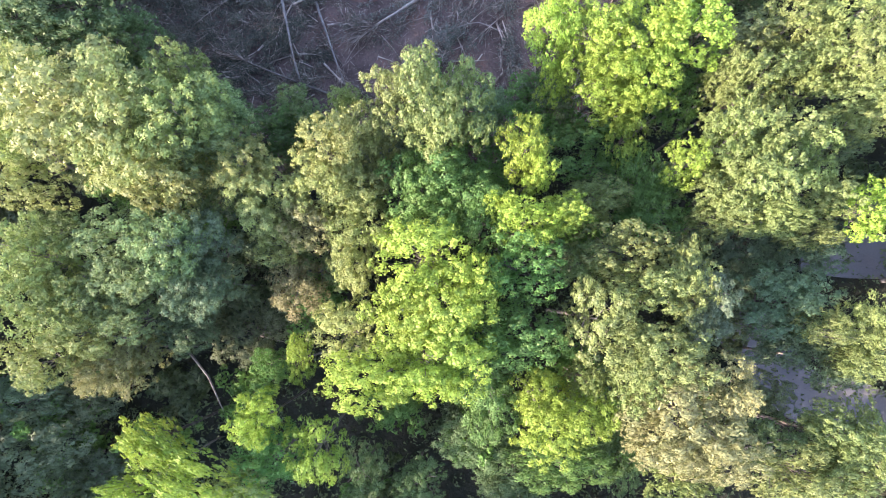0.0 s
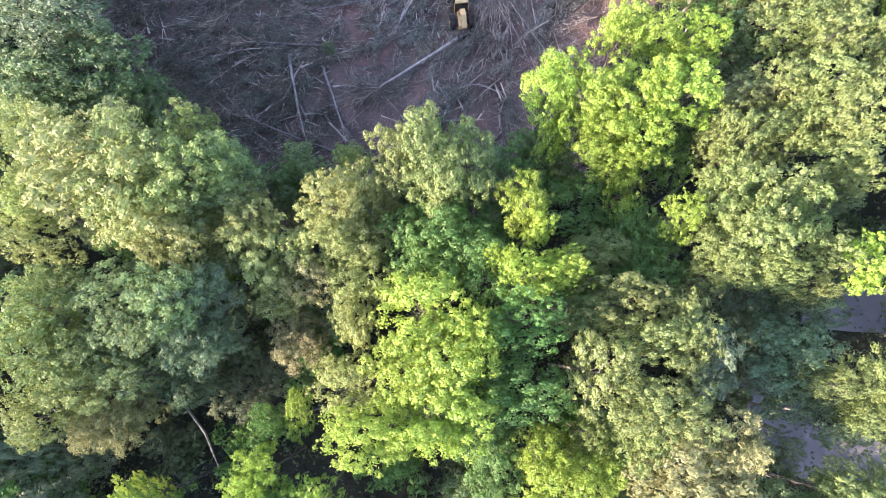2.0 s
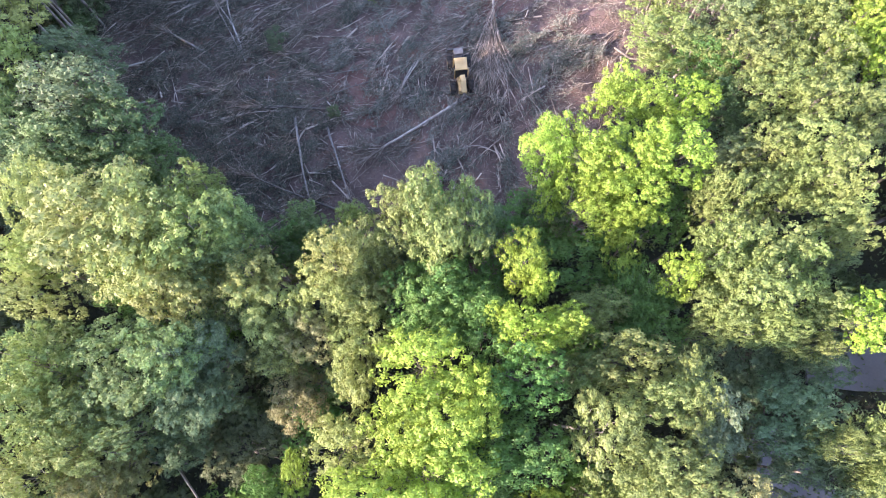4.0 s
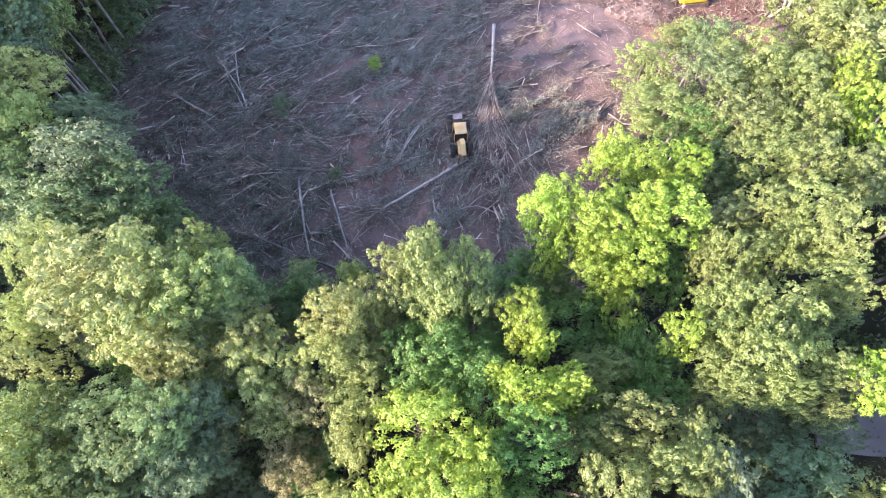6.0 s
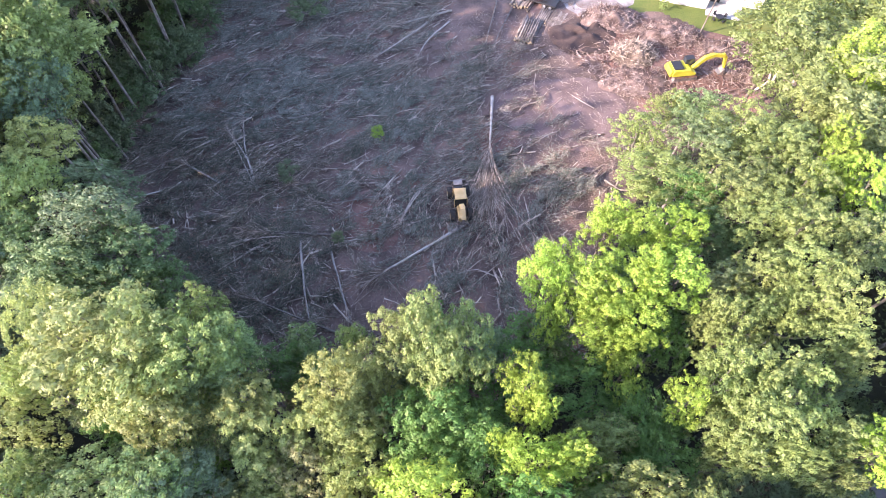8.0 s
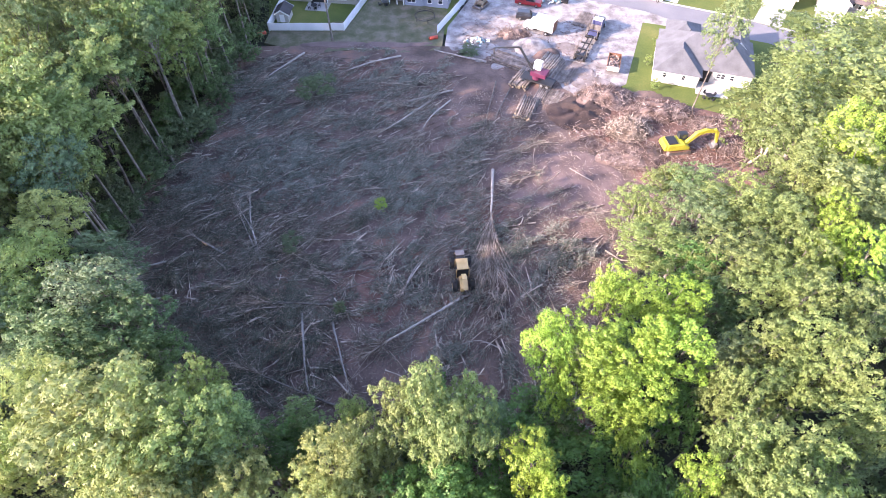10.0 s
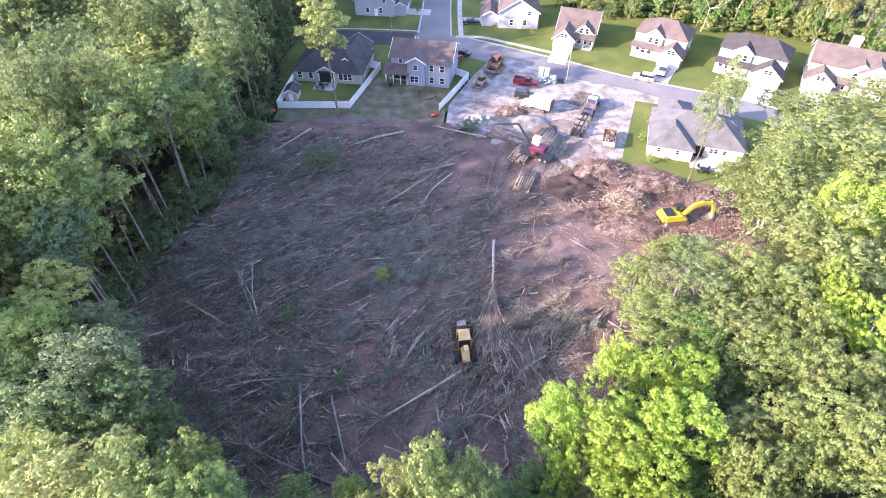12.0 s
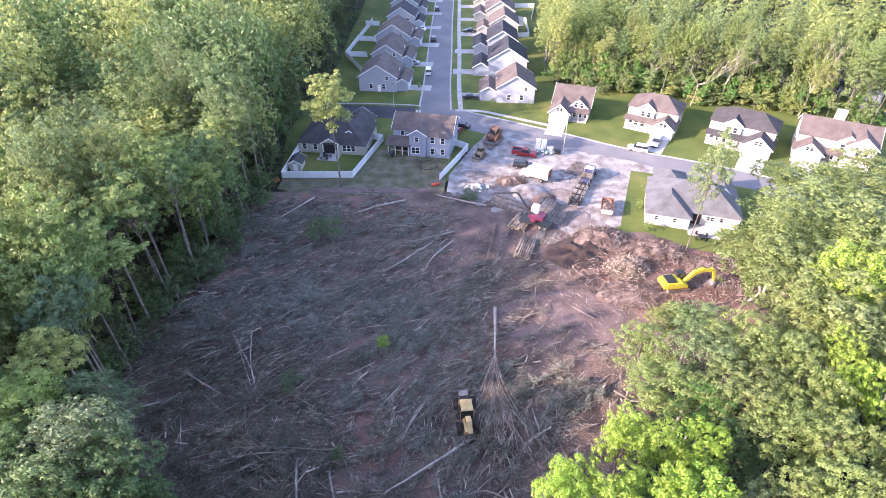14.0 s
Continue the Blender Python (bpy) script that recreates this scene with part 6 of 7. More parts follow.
def garden_set(x, y, yaw, label):
    t = thing("garden_table", label, "table", pose(x, y, 0.08, 0, 0, yaw))
    part("tabletop", Mesh().tube([(0, 0, 0.7), (0, 0, 0.75)], [0.7, 0.7], 14), DARK, t)
    for i in range(3):
        a = i * 2.1
        part("leg", Mesh().tube([(0.45 * math.cos(a), 0.45 * math.sin(a), 0), (0.3 * math.cos(a), 0.3 * math.sin(a), 0.7)], [0.03, 0.03], 5), DARK, t)
    for i in range(4):
        a = i * math.pi / 2 + 0.4
        c = thing("garden_chair", "dark metal garden chair at the patio table", "chair", pose(x + 1.1 * math.cos(a), y + 1.1 * math.sin(a), 0.08, 0, 0, math.degrees(a) + 90), "patio chairs")
        part("seat", Mesh().box(-0.25, -0.25, 0.42, 0.25, 0.25, 0.47), DARK, c)
        part("backrest", Mesh().box(-0.25, -0.28, 0.48, 0.25, -0.22, 0.95), DARK, c)
        for sx in (-0.22, 0.22):
            for sy in (-0.22, 0.22):
                part("leg", Mesh().box(sx - 0.02, sy - 0.02, 0, sx + 0.02, sy + 0.02, 0.42), DARK, c)


garden_set(-27.5, 113.8, 10, "dark round table on the patio")
garden_set(48.7, 82.3, 10, "dark round table on the back patio")
garden_set(-12.3, 115.2, 10, "dark round table under the porch")


def rubbish_heap(x, y, seed, label):
    rng = np.random.default_rng(seed)
    root = thing("rubbish_heap", label, "heap")
    for _ in range(46):
        a, t = rng.uniform(0, 6.28), math.sqrt(rng.uniform(0, 1))
        p = pose(x + 2.6 * t * math.cos(a), y + 1.6 * t * math.sin(a), 0.15 + 0.9 * (1 - t), *rng.uniform(-50, 50, 2), rng.uniform(0, 180))
        w, d = rng.uniform(0.25, 0.7, 2)
        o = part("sack", Mesh().box(-w / 2, -d / 2, -0.12, w / 2, d / 2, 0.12), [WHITE, TEAL_SHEET, CONCRETE, STEEL][int(rng.integers(4))], root, "", False, 0.06)
        o.matrix_basis = p


TEAL_SHEET = plain("teal_sheet", (0.12, 0.24, 0.26), 0.6)
rubbish_heap(7.1, 100.5, 5, "heap of white and teal sacks at the yard's edge")
rubbish_heap(24.9, 116.9, 6, "jumble of white sacks and pallets in the yard")

# ---- felled trees, slash, log piles, root heaps ----
def mound(name, label, x, y, rx, ry, h, mat, rough=0.35, yaw=0, seed=1, category="heap", kind=""):
    m, n, rings = Mesh(), 40, 12
    c, s = math.cos(radians(yaw)), math.sin(radians(yaw))
    for i in range(rings + 1):
        for j in range(n):
            t, a = i / rings, 2 * math.pi * j / n
            k = 1 + 0.3 * noise.noise((math.cos(a) * 1.3 + seed, math.sin(a) * 1.3, seed))
            px, py = t * rx * k * math.cos(a), t * ry * k * math.sin(a)
            wx, wy = x + px * c - py * s, y + px * s + py * c
            z = h * (1 - t * t) ** 1.2 * (1 + rough * noise.noise((wx * 0.5, wy * 0.5, seed))) + rough * 0.45 * noise.noise((wx * 1.6, wy * 1.6, seed)) * (1 - t) * min(1, h)
            m.v.append((wx, wy, ground_z(wx, wy) + z + 0.05 if i < rings else ground_z(wx, wy) - 0.3))
    for i in range(rings):
        for j in range(n):
            a, b = i * n + j, i * n + (j + 1) % n
            m.f.append((a, a + n, b + n, b) if i else (a, a + n, b + n))
    return tagged(new(name, m.data(name, mat, True)), label, category, kind=kind)


def prisms(p0, p1, r0, r1):
    """Three-sided sticks from p0 to p1, as arrays."""
    d = p1 - p0
    d /= np.linalg.norm(d, axis=1)[:, None] + 1e-9
    a = np.cross(d, [0.1, 0.2, 1.0])
    a /= np.linalg.norm(a, axis=1)[:, None] + 1e-9
    b = np.cross(d, a)
    rows = []
    for p, r in ((p0, r0), (p1, r1)):
        for t in (0, 2.094, 4.189):
            rows.append(p + (a * math.cos(t) + b * math.sin(t)) * r[:, None])
    v = np.stack(rows, 1)
    n = len(p0)
    f = np.array([(0, 1, 4, 3), (1, 2, 5, 4), (2, 0, 3, 5)])
    return v.reshape(-1, 3), (f[None] + 6 * np.arange(n)[:, None, None]).reshape(-1, 4)


def fan(rng, x, y, z, angle, length, twigs, spread=0.55, r=0.04, lift=0.7):
    """A felled treetop: bent twigs fanning out along a heading, each of two pieces."""
    s = rng.uniform(0, 0.6, twigs)
    a = angle + rng.normal(0, spread * 0.5, twigs)
    run = (1 - s) * length * rng.uniform(0.35, 1.0, twigs)
    h0 = rng.uniform(0.05, lift * 0.6, twigs)
    p0 = np.stack([x + s * length * math.cos(angle) * 0.6, y + s * length * math.sin(angle) * 0.6, z + h0], 1)
    p1 = p0 + np.stack([np.cos(a) * run * 0.5, np.sin(a) * run * 0.5, rng.uniform(-0.1, lift * 0.5, twigs)], 1)
    b = a + rng.normal(0, 0.3, twigs)
    p2 = p1 + np.stack([np.cos(b) * run * 0.5, np.sin(b) * run * 0.5, rng.uniform(-0.5, 0.25, twigs) * lift], 1)
    p2[:, 2] = np.maximum(p2[:, 2], z + 0.03)
    q = a + rng.choice([-1, 1], twigs) * rng.uniform(0.4, 0.8, twigs)
    p3 = p1 + np.stack([np.cos(q) * run * 0.3, np.sin(q) * run * 0.3, rng.uniform(-0.2, 0.2, twigs)], 1)
    rr = r * rng.uniform(0.5, 1.3, twigs)
    return np.concatenate([p0, p1, p1]), np.concatenate([p1, p2, p3]), np.concatenate([rr, rr * 0.7, rr * 0.5]), np.concatenate([rr * 0.7, rr * 0.3, rr * 0.2])


slash_rng = np.random.default_rng(17)
BARE = [(10.7, 81.3), (26.8, 79.5), (30.8, 67.2), (26.5, 52.6), (16.4, 51.1), (9.1, 57.1)]


def treetop(rng, x, y, z, heading, length, thick, full):
    """A felled treetop lying on the ground: a bent stem, side branches curving away from it, twigs on them.
    Returns the sticks' ends and radii, and places for its leaves; full: how many leaves it still holds."""
    t = np.linspace(0, 1, 6)
    turn = heading + rng.normal(0, 0.22) * t
    step = length / 5
    line = np.stack([x + np.concatenate([[0], np.cumsum(np.cos(turn[:-1]) * step)]), y + np.concatenate([[0], np.cumsum(np.sin(turn[:-1]) * step)]),
                     z + 0.12 + rng.uniform(0.1, 0.5) * np.sin(t * 3) + rng.normal(0, 0.03, 6)], 1)
    p0, p1, r0, r1 = [line[:-1]], [line[1:]], [thick * (1 - 0.85 * t[:-1])], [thick * (1 - 0.85 * t[1:])]
    n = int(rng.uniform(12, 22))
    u = rng.uniform(0.18, 0.97, n) * 5
    k = np.minimum(4, u.astype(int))
    start = line[k] + (line[k + 1] - line[k]) * (u - k)[:, None]
    side = rng.choice([-1.0, 1.0], n)
    a = heading + side * rng.uniform(0.3, 0.95, n)
    run = length * rng.uniform(0.16, 0.4, n) * (1.15 - 0.5 * u / 5)
    rb = thick * rng.uniform(0.22, 0.5, n)
    leaf_p = []
    for j in range(3):
        a = a - side * rng.uniform(0.02, 0.3, n)
        end = start + np.stack([np.cos(a) * run / 3, np.sin(a) * run / 3, rng.normal(0.07 - 0.09 * j, 0.1, n)], 1)
        end[:, 2] = np.maximum(end[:, 2], z + 0.05)
        p0.append(start), p1.append(end), r0.append(rb * (1 - 0.28 * j)), r1.append(rb * (0.72 - 0.25 * j))
        for sign in (-1, 1):
            ta = a + sign * rng.uniform(0.35, 0.9, n)
            tl = run * rng.uniform(0.15, 0.4, n)
            tip = end + np.stack([np.cos(ta) * tl, np.sin(ta) * tl, rng.normal(0.02, 0.1, n)], 1)
            tip[:, 2] = np.maximum(tip[:, 2], z + 0.04)
            p0.append(end), p1.append(tip), r0.append(rb * 0.42), r1.append(rb * 0.15)
            for _ in range(full):
                leaf_p.append(end + (tip - end) * rng.uniform(0.2, 1.15, (n, 1)) + rng.normal(0, 0.13, (n, 3)) * [1, 1, 0.6])
        start = end
    at = np.concatenate(leaf_p) if leaf_p else np.empty((0, 3))
    if len(at):
        at[:, 2] = np.maximum(at[:, 2], z + 0.06)
    return [np.concatenate(q) for q in (p0, p1, r0, r1)], at


ends = [[], [], [], []]
leaf_at, shade_at = [], []
placed = 0
while placed < 1150:
    x, y = slash_rng.uniform(-52, 40), slash_rng.uniform(16, 97)
    if edge_distance(x, y, CLEARING) < 0.8 or (y > 80 and x > 5) or (x > 20 and y > 62):
        continue
    heaped = sum(math.exp(-((x - a) ** 2 + (y - b) ** 2) / (2 * w * w)) for a, b, w in ((-28, 83, 5), (-13, 68, 7), (-3, 60, 5), (-30, 60, 6), (-22, 33, 7), (14, 49, 4), (21, 50, 3)))
    patch = noise.noise((x * 0.085, y * 0.085, 5)) + 0.5 * noise.noise((x * 0.22, y * 0.22, 15)) + 0.8 * heaped - 0.12
    bare = (inside(x, y, BARE) or x > 9 + 0.1 * (y - 40)) and heaped < 0.4
    west = x < -10 and y < 66
    if math.hypot(x + 9.4, (y - 40.3) * 0.8) < 4.0 and slash_rng.random() < 0.8:
        continue
    if slash_rng.random() < (0.68 if bare else 0.0 if west and patch > -0.3 else 0.3 if west else 0.8 if patch < -0.2 else 0.25 if patch < 0.0 else 0.0):
        continue
    placed += 1
    z = ground_z(x, y) + slash_rng.choice([0.0, 0.0, 0.2, 0.4])
    if y > 46:
        head = slash_rng.choice([3.95, 3.75, 4.1, 3.6, 3.3]) + slash_rng.normal(0, 0.2)
    elif x > -8:
        head = slash_rng.choice([4.5, 4.1, 4.9, 3.7]) + slash_rng.normal(0, 0.2)
    else:
        head = slash_rng.choice([3.2, 3.7, 4.3, 0.2, 2.4, 5.6]) + slash_rng.normal(0, 0.35)
    leafy = noise.noise((x * 0.11, y * 0.11, 21)) + 0.5 * noise.noise((x * 0.33, y * 0.33, 22))
    full = 1 if bare else int(slash_rng.choice([1, 2, 3])) + (1 if leafy > -0.1 else 0) + (1 if x < -14 and y < 44 else 0) + (2 if heaped > 0.5 else 0)
    sticks, at = treetop(slash_rng, x, y, z, head, slash_rng.uniform(3.0, 9.0), slash_rng.choice([0.05, 0.07, 0.1, 0.15]), full)
    for store, arr in zip(ends, sticks):
        store.append(arr)
    # fresh: strip beside the woods whose leaves get the shade-darkened colour
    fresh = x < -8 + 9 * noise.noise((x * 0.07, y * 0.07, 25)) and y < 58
    (shade_at if fresh else leaf_at).append(at)
v, f = prisms(*[np.concatenate(e) for e in ends])
tagged(new("slash_brush", raw_mesh("slash_brush", v, f, SLASH)), "grey tangle of cut treetops and branches covering the clearing", "brush", kind="stuff")
for places, mat, label in ((leaf_at, SLASH_LEAF, "wilting grey-green leaves on the cut branches"), (shade_at, SHADED_SLASH, "leaves on the cut branches, coloured dark for the shade beside the woods")):
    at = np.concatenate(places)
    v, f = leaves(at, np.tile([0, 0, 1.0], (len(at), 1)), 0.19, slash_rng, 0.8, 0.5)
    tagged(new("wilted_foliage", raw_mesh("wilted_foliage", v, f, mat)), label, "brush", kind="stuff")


# bent stems among the branches, and fine litter
stems = [[], [], [], []]
done = 0
while done < 130:
    x, y = slash_rng.uniform(-50, 30), slash_rng.uniform(18, 90)
    if edge_distance(x, y, CLEARING) < 3 or inside(x, y, BARE) or (y > 80 and x > 0) or (x > 8 and slash_rng.random() < 0.7):
        continue
    done += 1
    ang = slash_rng.choice([0.75, 0.55, 0.95, 0.3] if y > 45 else [0.15, -0.5, 0.6, 1.7]) + slash_rng.normal(0, 0.25)
    L, thick = slash_rng.uniform(2.0, 7.0), slash_rng.uniform(0.04, 0.10)
    p = np.array([x, y, ground_z(x, y) + slash_rng.uniform(0.15, 0.6)])
    for j in range(4):
        q = p + np.array([math.cos(ang), math.sin(ang), slash_rng.normal(0, 0.04)]) * L / 4
        for store, val in zip(stems, (p, q, thick * (1 - 0.2 * j), thick * (0.8 - 0.2 * j))):
            store.append(val)
        p, ang = q, ang + slash_rng.normal(0, 0.12)
v, f = prisms(*[np.array(e) for e in stems])
tagged(new("cut_poles", raw_mesh("cut_poles", v, f, SLASH)), "pale cut stems lying across the slash", "brush", kind="stuff")
bits = []
while len(bits) < 16000:
    x, y = slash_rng.uniform(-54, 44), slash_rng.uniform(14, 94)
    if edge_distance(x, y, CLEARING) > 0.3 and not (y > 84 and x > 0):
        bits.append((x, y, ground_z(x, y) + 0.09))
bits = np.array(bits)
ang = slash_rng.uniform(0, 6.283, len(bits))
L = slash_rng.uniform(0.12, 1.3, len(bits))[:, None]
d = np.stack([np.cos(ang), np.sin(ang), slash_rng.normal(0.05, 0.12, len(bits))], 1) * L
thick = slash_rng.uniform(0.01, 0.03, len(bits))
v, f = prisms(bits, bits + d, thick, thick * 0.6)
tagged(new("bark_litter", raw_mesh("bark_litter", v, f, SLASH)), "broken sticks and bark strewn over the soil", "litter", kind="stuff")


flakes = []
while len(flakes) < 42000:
    x, y = slash_rng.uniform(-54, 44, 500), slash_rng.uniform(14, 94, 500)
    for px, py in zip(x, y):
        if noise.noise((px * 0.3, py * 0.3, 51)) + 0.6 * noise.noise((px * 1.1, py * 1.1, 52)) > slash_rng.uniform(-0.5, 0.5) and not (py > 84 and px > 0) and edge_distance(px, py, CLEARING) > 0.3:
            flakes.append((px, py, ground_z(px, py) + slash_rng.uniform(0.04, 0.16)))
flakes = np.array(flakes)
v, f = leaves(flakes, np.tile([0, 0, 1.0], (len(flakes), 1)), 0.15, slash_rng, 0.9, 0.4)
tagged(new("leaf_litter", raw_mesh("leaf_litter", v, f, ROOTS)), "dry brown leaves and chips scattered over the soil", "litter", kind="stuff")


def felled_tree(pts, r=0.17, twigs=40, reach=7.0, bark=BARK, label="felled tree trunk with a fan of bare branches", spread=0.6):
    """A trunk lying on the ground from butt to top, branches fanning out at the top."""
    root = thing("felled_tree", label, "felled tree", None, "felled trees")
    line = curve_points([(x, y, ground_z(x, y) + 0.9 * r + 0.12 + 0.65 * (i > 0)) for i, (x, y) in enumerate(pts)], 1.5)
    for i, p in enumerate(line):
        p.z += 0.12 * noise.noise((p.x * 0.4, p.y * 0.4, 2))
        p.x += 0.15 * noise.noise((p.x * 0.3, p.y * 0.3, 8))
    k = len(line) - 1
    part("trunk", Mesh().tube(line, [r * (1 - 0.62 * i / k) for i in range(k + 1)], 8).data("trunk", bark, True), None, root)
    d = (line[1] - line[0]).normalized()
    part("butt", Mesh().tube([line[0] - d * 0.03, line[0] - d * 0.005], [r * 0.9, r * 0.94], 8), CUT_WOOD, root, "pale fresh-cut butt")
    if twigs:
        e = line[-1]
        back = line[max(0, k - max(1, k // 4))]
        g = math.atan2(e.y - back.y, e.x - back.x)
        fv, ff = prisms(*fan(slash_rng, back.x, back.y, e.z - r, g, reach, twigs, spread, r * 0.14, 1.1))
        part("branch_fan", raw_mesh("branch_fan", fv, ff, SLASH), None, root, "grey bare branches")
    return root


felled_tree([(8.5, 63.5), (7.8, 55.9), (7.3, 50.1)], 0.27, 130, 22.0, PALE_BARK, "long pale felled trunk with a branch fan", 0.35)
felled_tree([(-26.9, 96.1), (-32.5, 87.1)], 0.22, 40, 6, PALE_BARK)
felled_tree([(-7.8, 95.2), (-14.0, 91.9), (-19.7, 88.4)], 0.2, 30, 5, PALE_BARK)
felled_tree([(2.2, 84.2), (-7.0, 79.6)], 0.2, 24, 5, PALE_BARK)
felled_tree([(-1.9, 81.0), (-6.5, 75.4), (-10.5, 71.5)], 0.18, 40, 7, PALE_BARK)
felled_tree([(1.8, 81.3), (-1.6, 76.1), (-4.1, 70.1)], 0.16, 40, 6, PALE_BARK)
felled_tree([(10.3, 86.9), (6.5, 69.1)], 0.16, 14, 5)
felled_tree([(12.9, 85.1), (6.6, 68.1)], 0.15, 14, 5)
felled_tree([(-26.3, 69.4), (-29.5, 68.5), (-32.2, 64.8)], 0.2, 40, 6)
felled_tree([(-28.0, 58.5), (-33.9, 59.9)], 0.22, 30, 6)
felled_tree([(-22.9, 58.6), (-19.4, 58.7), (-15.1, 61.0)], 0.18, 26, 6)
felled_tree([(-25.1, 45.3), (-27.3, 50.5), (-30.4, 54.9)], 0.14, 44, 7, PALE_BARK, "pale slender felled tree with many fine limbs", 0.7)
felled_tree([(-25.1, 45.3), (-27.8, 52.1), (-29.0, 57.3)], 0.12, 20, 5, PALE_BARK, "pale slender felled stem with fine limbs", 0.5)
felled_tree([(-12.5, 37.9), (-17.7, 37.9), (-23.5, 38.0)], 0.2, 46, 8, BARK, spread=0.8)
felled_tree([(-18.1, 37.5), (-16.6, 30.5), (-15.0, 24.2)], 0.2, 10, 4)
felled_tree([(-14.4, 37.2), (-12.4, 31.2), (-9.8, 24.2)], 0.17, 10, 4)
felled_tree([(-6.1, 44.7), (-10.8, 43.5), (-16.1, 42.4)], 0.12, 24, 6)
felled_tree([(-6.5, 42.8), (-10.6, 41.2), (-15.6, 38.7)], 0.1, 24, 6)
felled_tree([(-1.8, 46.1), (-3.2, 43.5), (-5.0, 39.8)], 0.13, 30, 5, PALE_BARK)
felled_tree([(-2.5, 45.9), (-3.8, 43.0), (-4.7, 40.3)], 0.11, 24, 5, PALE_BARK)
felled_tree([(4.0, 40.1), (-1.3, 35.8), (-6.2, 32.6), (-9.5, 30.1)], 0.24, 34, 8, PALE_BARK, "long crooked felled tree held by the skidder")
felled_tree([(-29.9, 46.1), (-33.1, 47.9), (-36.7, 50.1)], 0.24, 20, 5)
felled_tree([(-38.4, 45.3), (-42.6, 43.4)], 0.14, 14, 4, PALE_BARK)
felled_tree([(-36.6, 39.3), (-40.4, 38.1)], 0.14, 14, 4, PALE_BARK)
felled_tree([(-12.0, 24.3), (-16.3, 25.8), (-22.9, 28.6)], 0.16, 40, 7)
felled_tree([(7.5, 31.9), (5.1, 32.6), (2.6, 32.0)], 0.09, 12, 3, PALE_BARK)
felled_tree([(3.9, 28.5), (-0.5, 27.7)], 0.1, 10, 3)
felled_tree([(23.9, 61.1), (20.6, 63.3)], 0.08, 10, 3, PALE_BARK)
felled_tree([(8.8, 93.3), (2.1, 94.9), (-1.3, 96.3)], 0.2, 0, 0, PALE_BARK, "felled trunk without branches at the yard's edge")
felled_tree([(-25.3, 45.6), (-27.8, 49.9), (-29.9, 53.8)], 0.1, 30, 5, PALE_BARK)

# heaps
mound("red_earth", "bare red earth scraped open by machines", 39.6, 73.8, 15, 9, 0.25, RED_SOIL, 0.5, -8, 3, "ground", "structure")
mound("red_earth", "patch of bare red earth between the branches", -9.4, 40.3, 5, 5, 0.08, RED_SOIL, 0.4, 20, 4, "ground", "structure")
mound("red_earth", "patch of bare red earth between the branches", 6.9, 53.9, 5, 3, 0.08, RED_SOIL, 0.4, 0, 5, "ground", "structure")
mound("red_earth", "bare red earth under the scrubby bank", -15.4, 89.4, 10, 5, 0.08, RED_SOIL, 0.4, 0, 6, "ground", "structure")
mound("dusty_earth", "bare dusty pinkish earth with wheel marks", 19.3, 60.7, 11, 8, 0.05, PINK_SOIL, 0.3, 0, 11, "ground", "structure")
mound("earth_mound", "heap of bulldozed earth, coloured dark for its shade", 24.6, 78.2, 6.5, 5.0, 0.8, SHADED_SOIL, 1.5, 10, 7)
mound("gravel_mound", "pale heap of crushed gravel in the yard", 18.2, 98.7, 4.2, 3.4, 1.7, SAND, 0.2, 0, 8)
mound("gravel_mound", "low brown heap of soil in the yard", 20.6, 96.5, 3.2, 2.6, 1.0, SOIL, 0.4, 0, 9)


def root_heap(x, y, rx, ry, h, n, seed, label, mat=ROOTS):
    n = int(n * 1.8)
    rng = np.random.default_rng(seed)
    root = thing("root_heap", label, "heap")
    mm = mound("core", label, x, y, rx, ry, h * 0.8, mat, 0.7, 0, seed)
    for key in ("label", "category"):
        del mm[key]
    mm.parent = root
    a, t = rng.uniform(0, 6.283, n), np.sqrt(rng.uniform(0, 1, n))
    px, py = x + rx * t * np.cos(a), y + ry * t * np.sin(a)
    pz = np.array([ground_z(p, q) for p, q in zip(px, py)]) + h * 0.85 * (1 - t * t) + 0.05
    d = rng.normal(0, 1, (n, 3))
    d[:, 2] = np.abs(d[:, 2]) * 0.8
    d /= np.linalg.norm(d, axis=1)[:, None]
    L = rng.uniform(0.3, 1.4, (n, 1))
    p = np.stack([px, py, pz], 1)
    v, f = prisms(p - d * L * 0.3, p + d * L * 0.7, rng.uniform(0.025, 0.10, n), rng.uniform(0.01, 0.05, n))
    part("root_tangle", raw_mesh("root_tangle", v, f, mat), None, root)


root_heap(29.7, 82.1, 5.5, 3.8, 2.3, 380, 21, "sunlit heap of torn roots and stumps")
root_heap(32.2, 73.1, 4.2, 3.4, 2.4, 420, 22, "grey heap of torn roots and brush", SLASH)
root_heap(38.3, 77.8, 7.0, 3.4, 1.9, 420, 23, "long heap of torn roots and red earth")
root_heap(31.8, 67.2, 6.0, 3.6, 1.0, 260, 24, "low heap of uprooted brush and red earth")
root_heap(47.4, 74.6, 6.0, 2.6, 1.1, 240, 25, "low heap of roots beside the lawn")
root_heap(15.0, 103.3, 3.5, 2.0, 1.2, 160, 26, "brown stump heap behind the box truck")
root_heap(49.4, 68.6, 4.0, 2.2, 0.8, 150, 27, "scattered torn roots below the bare tree")


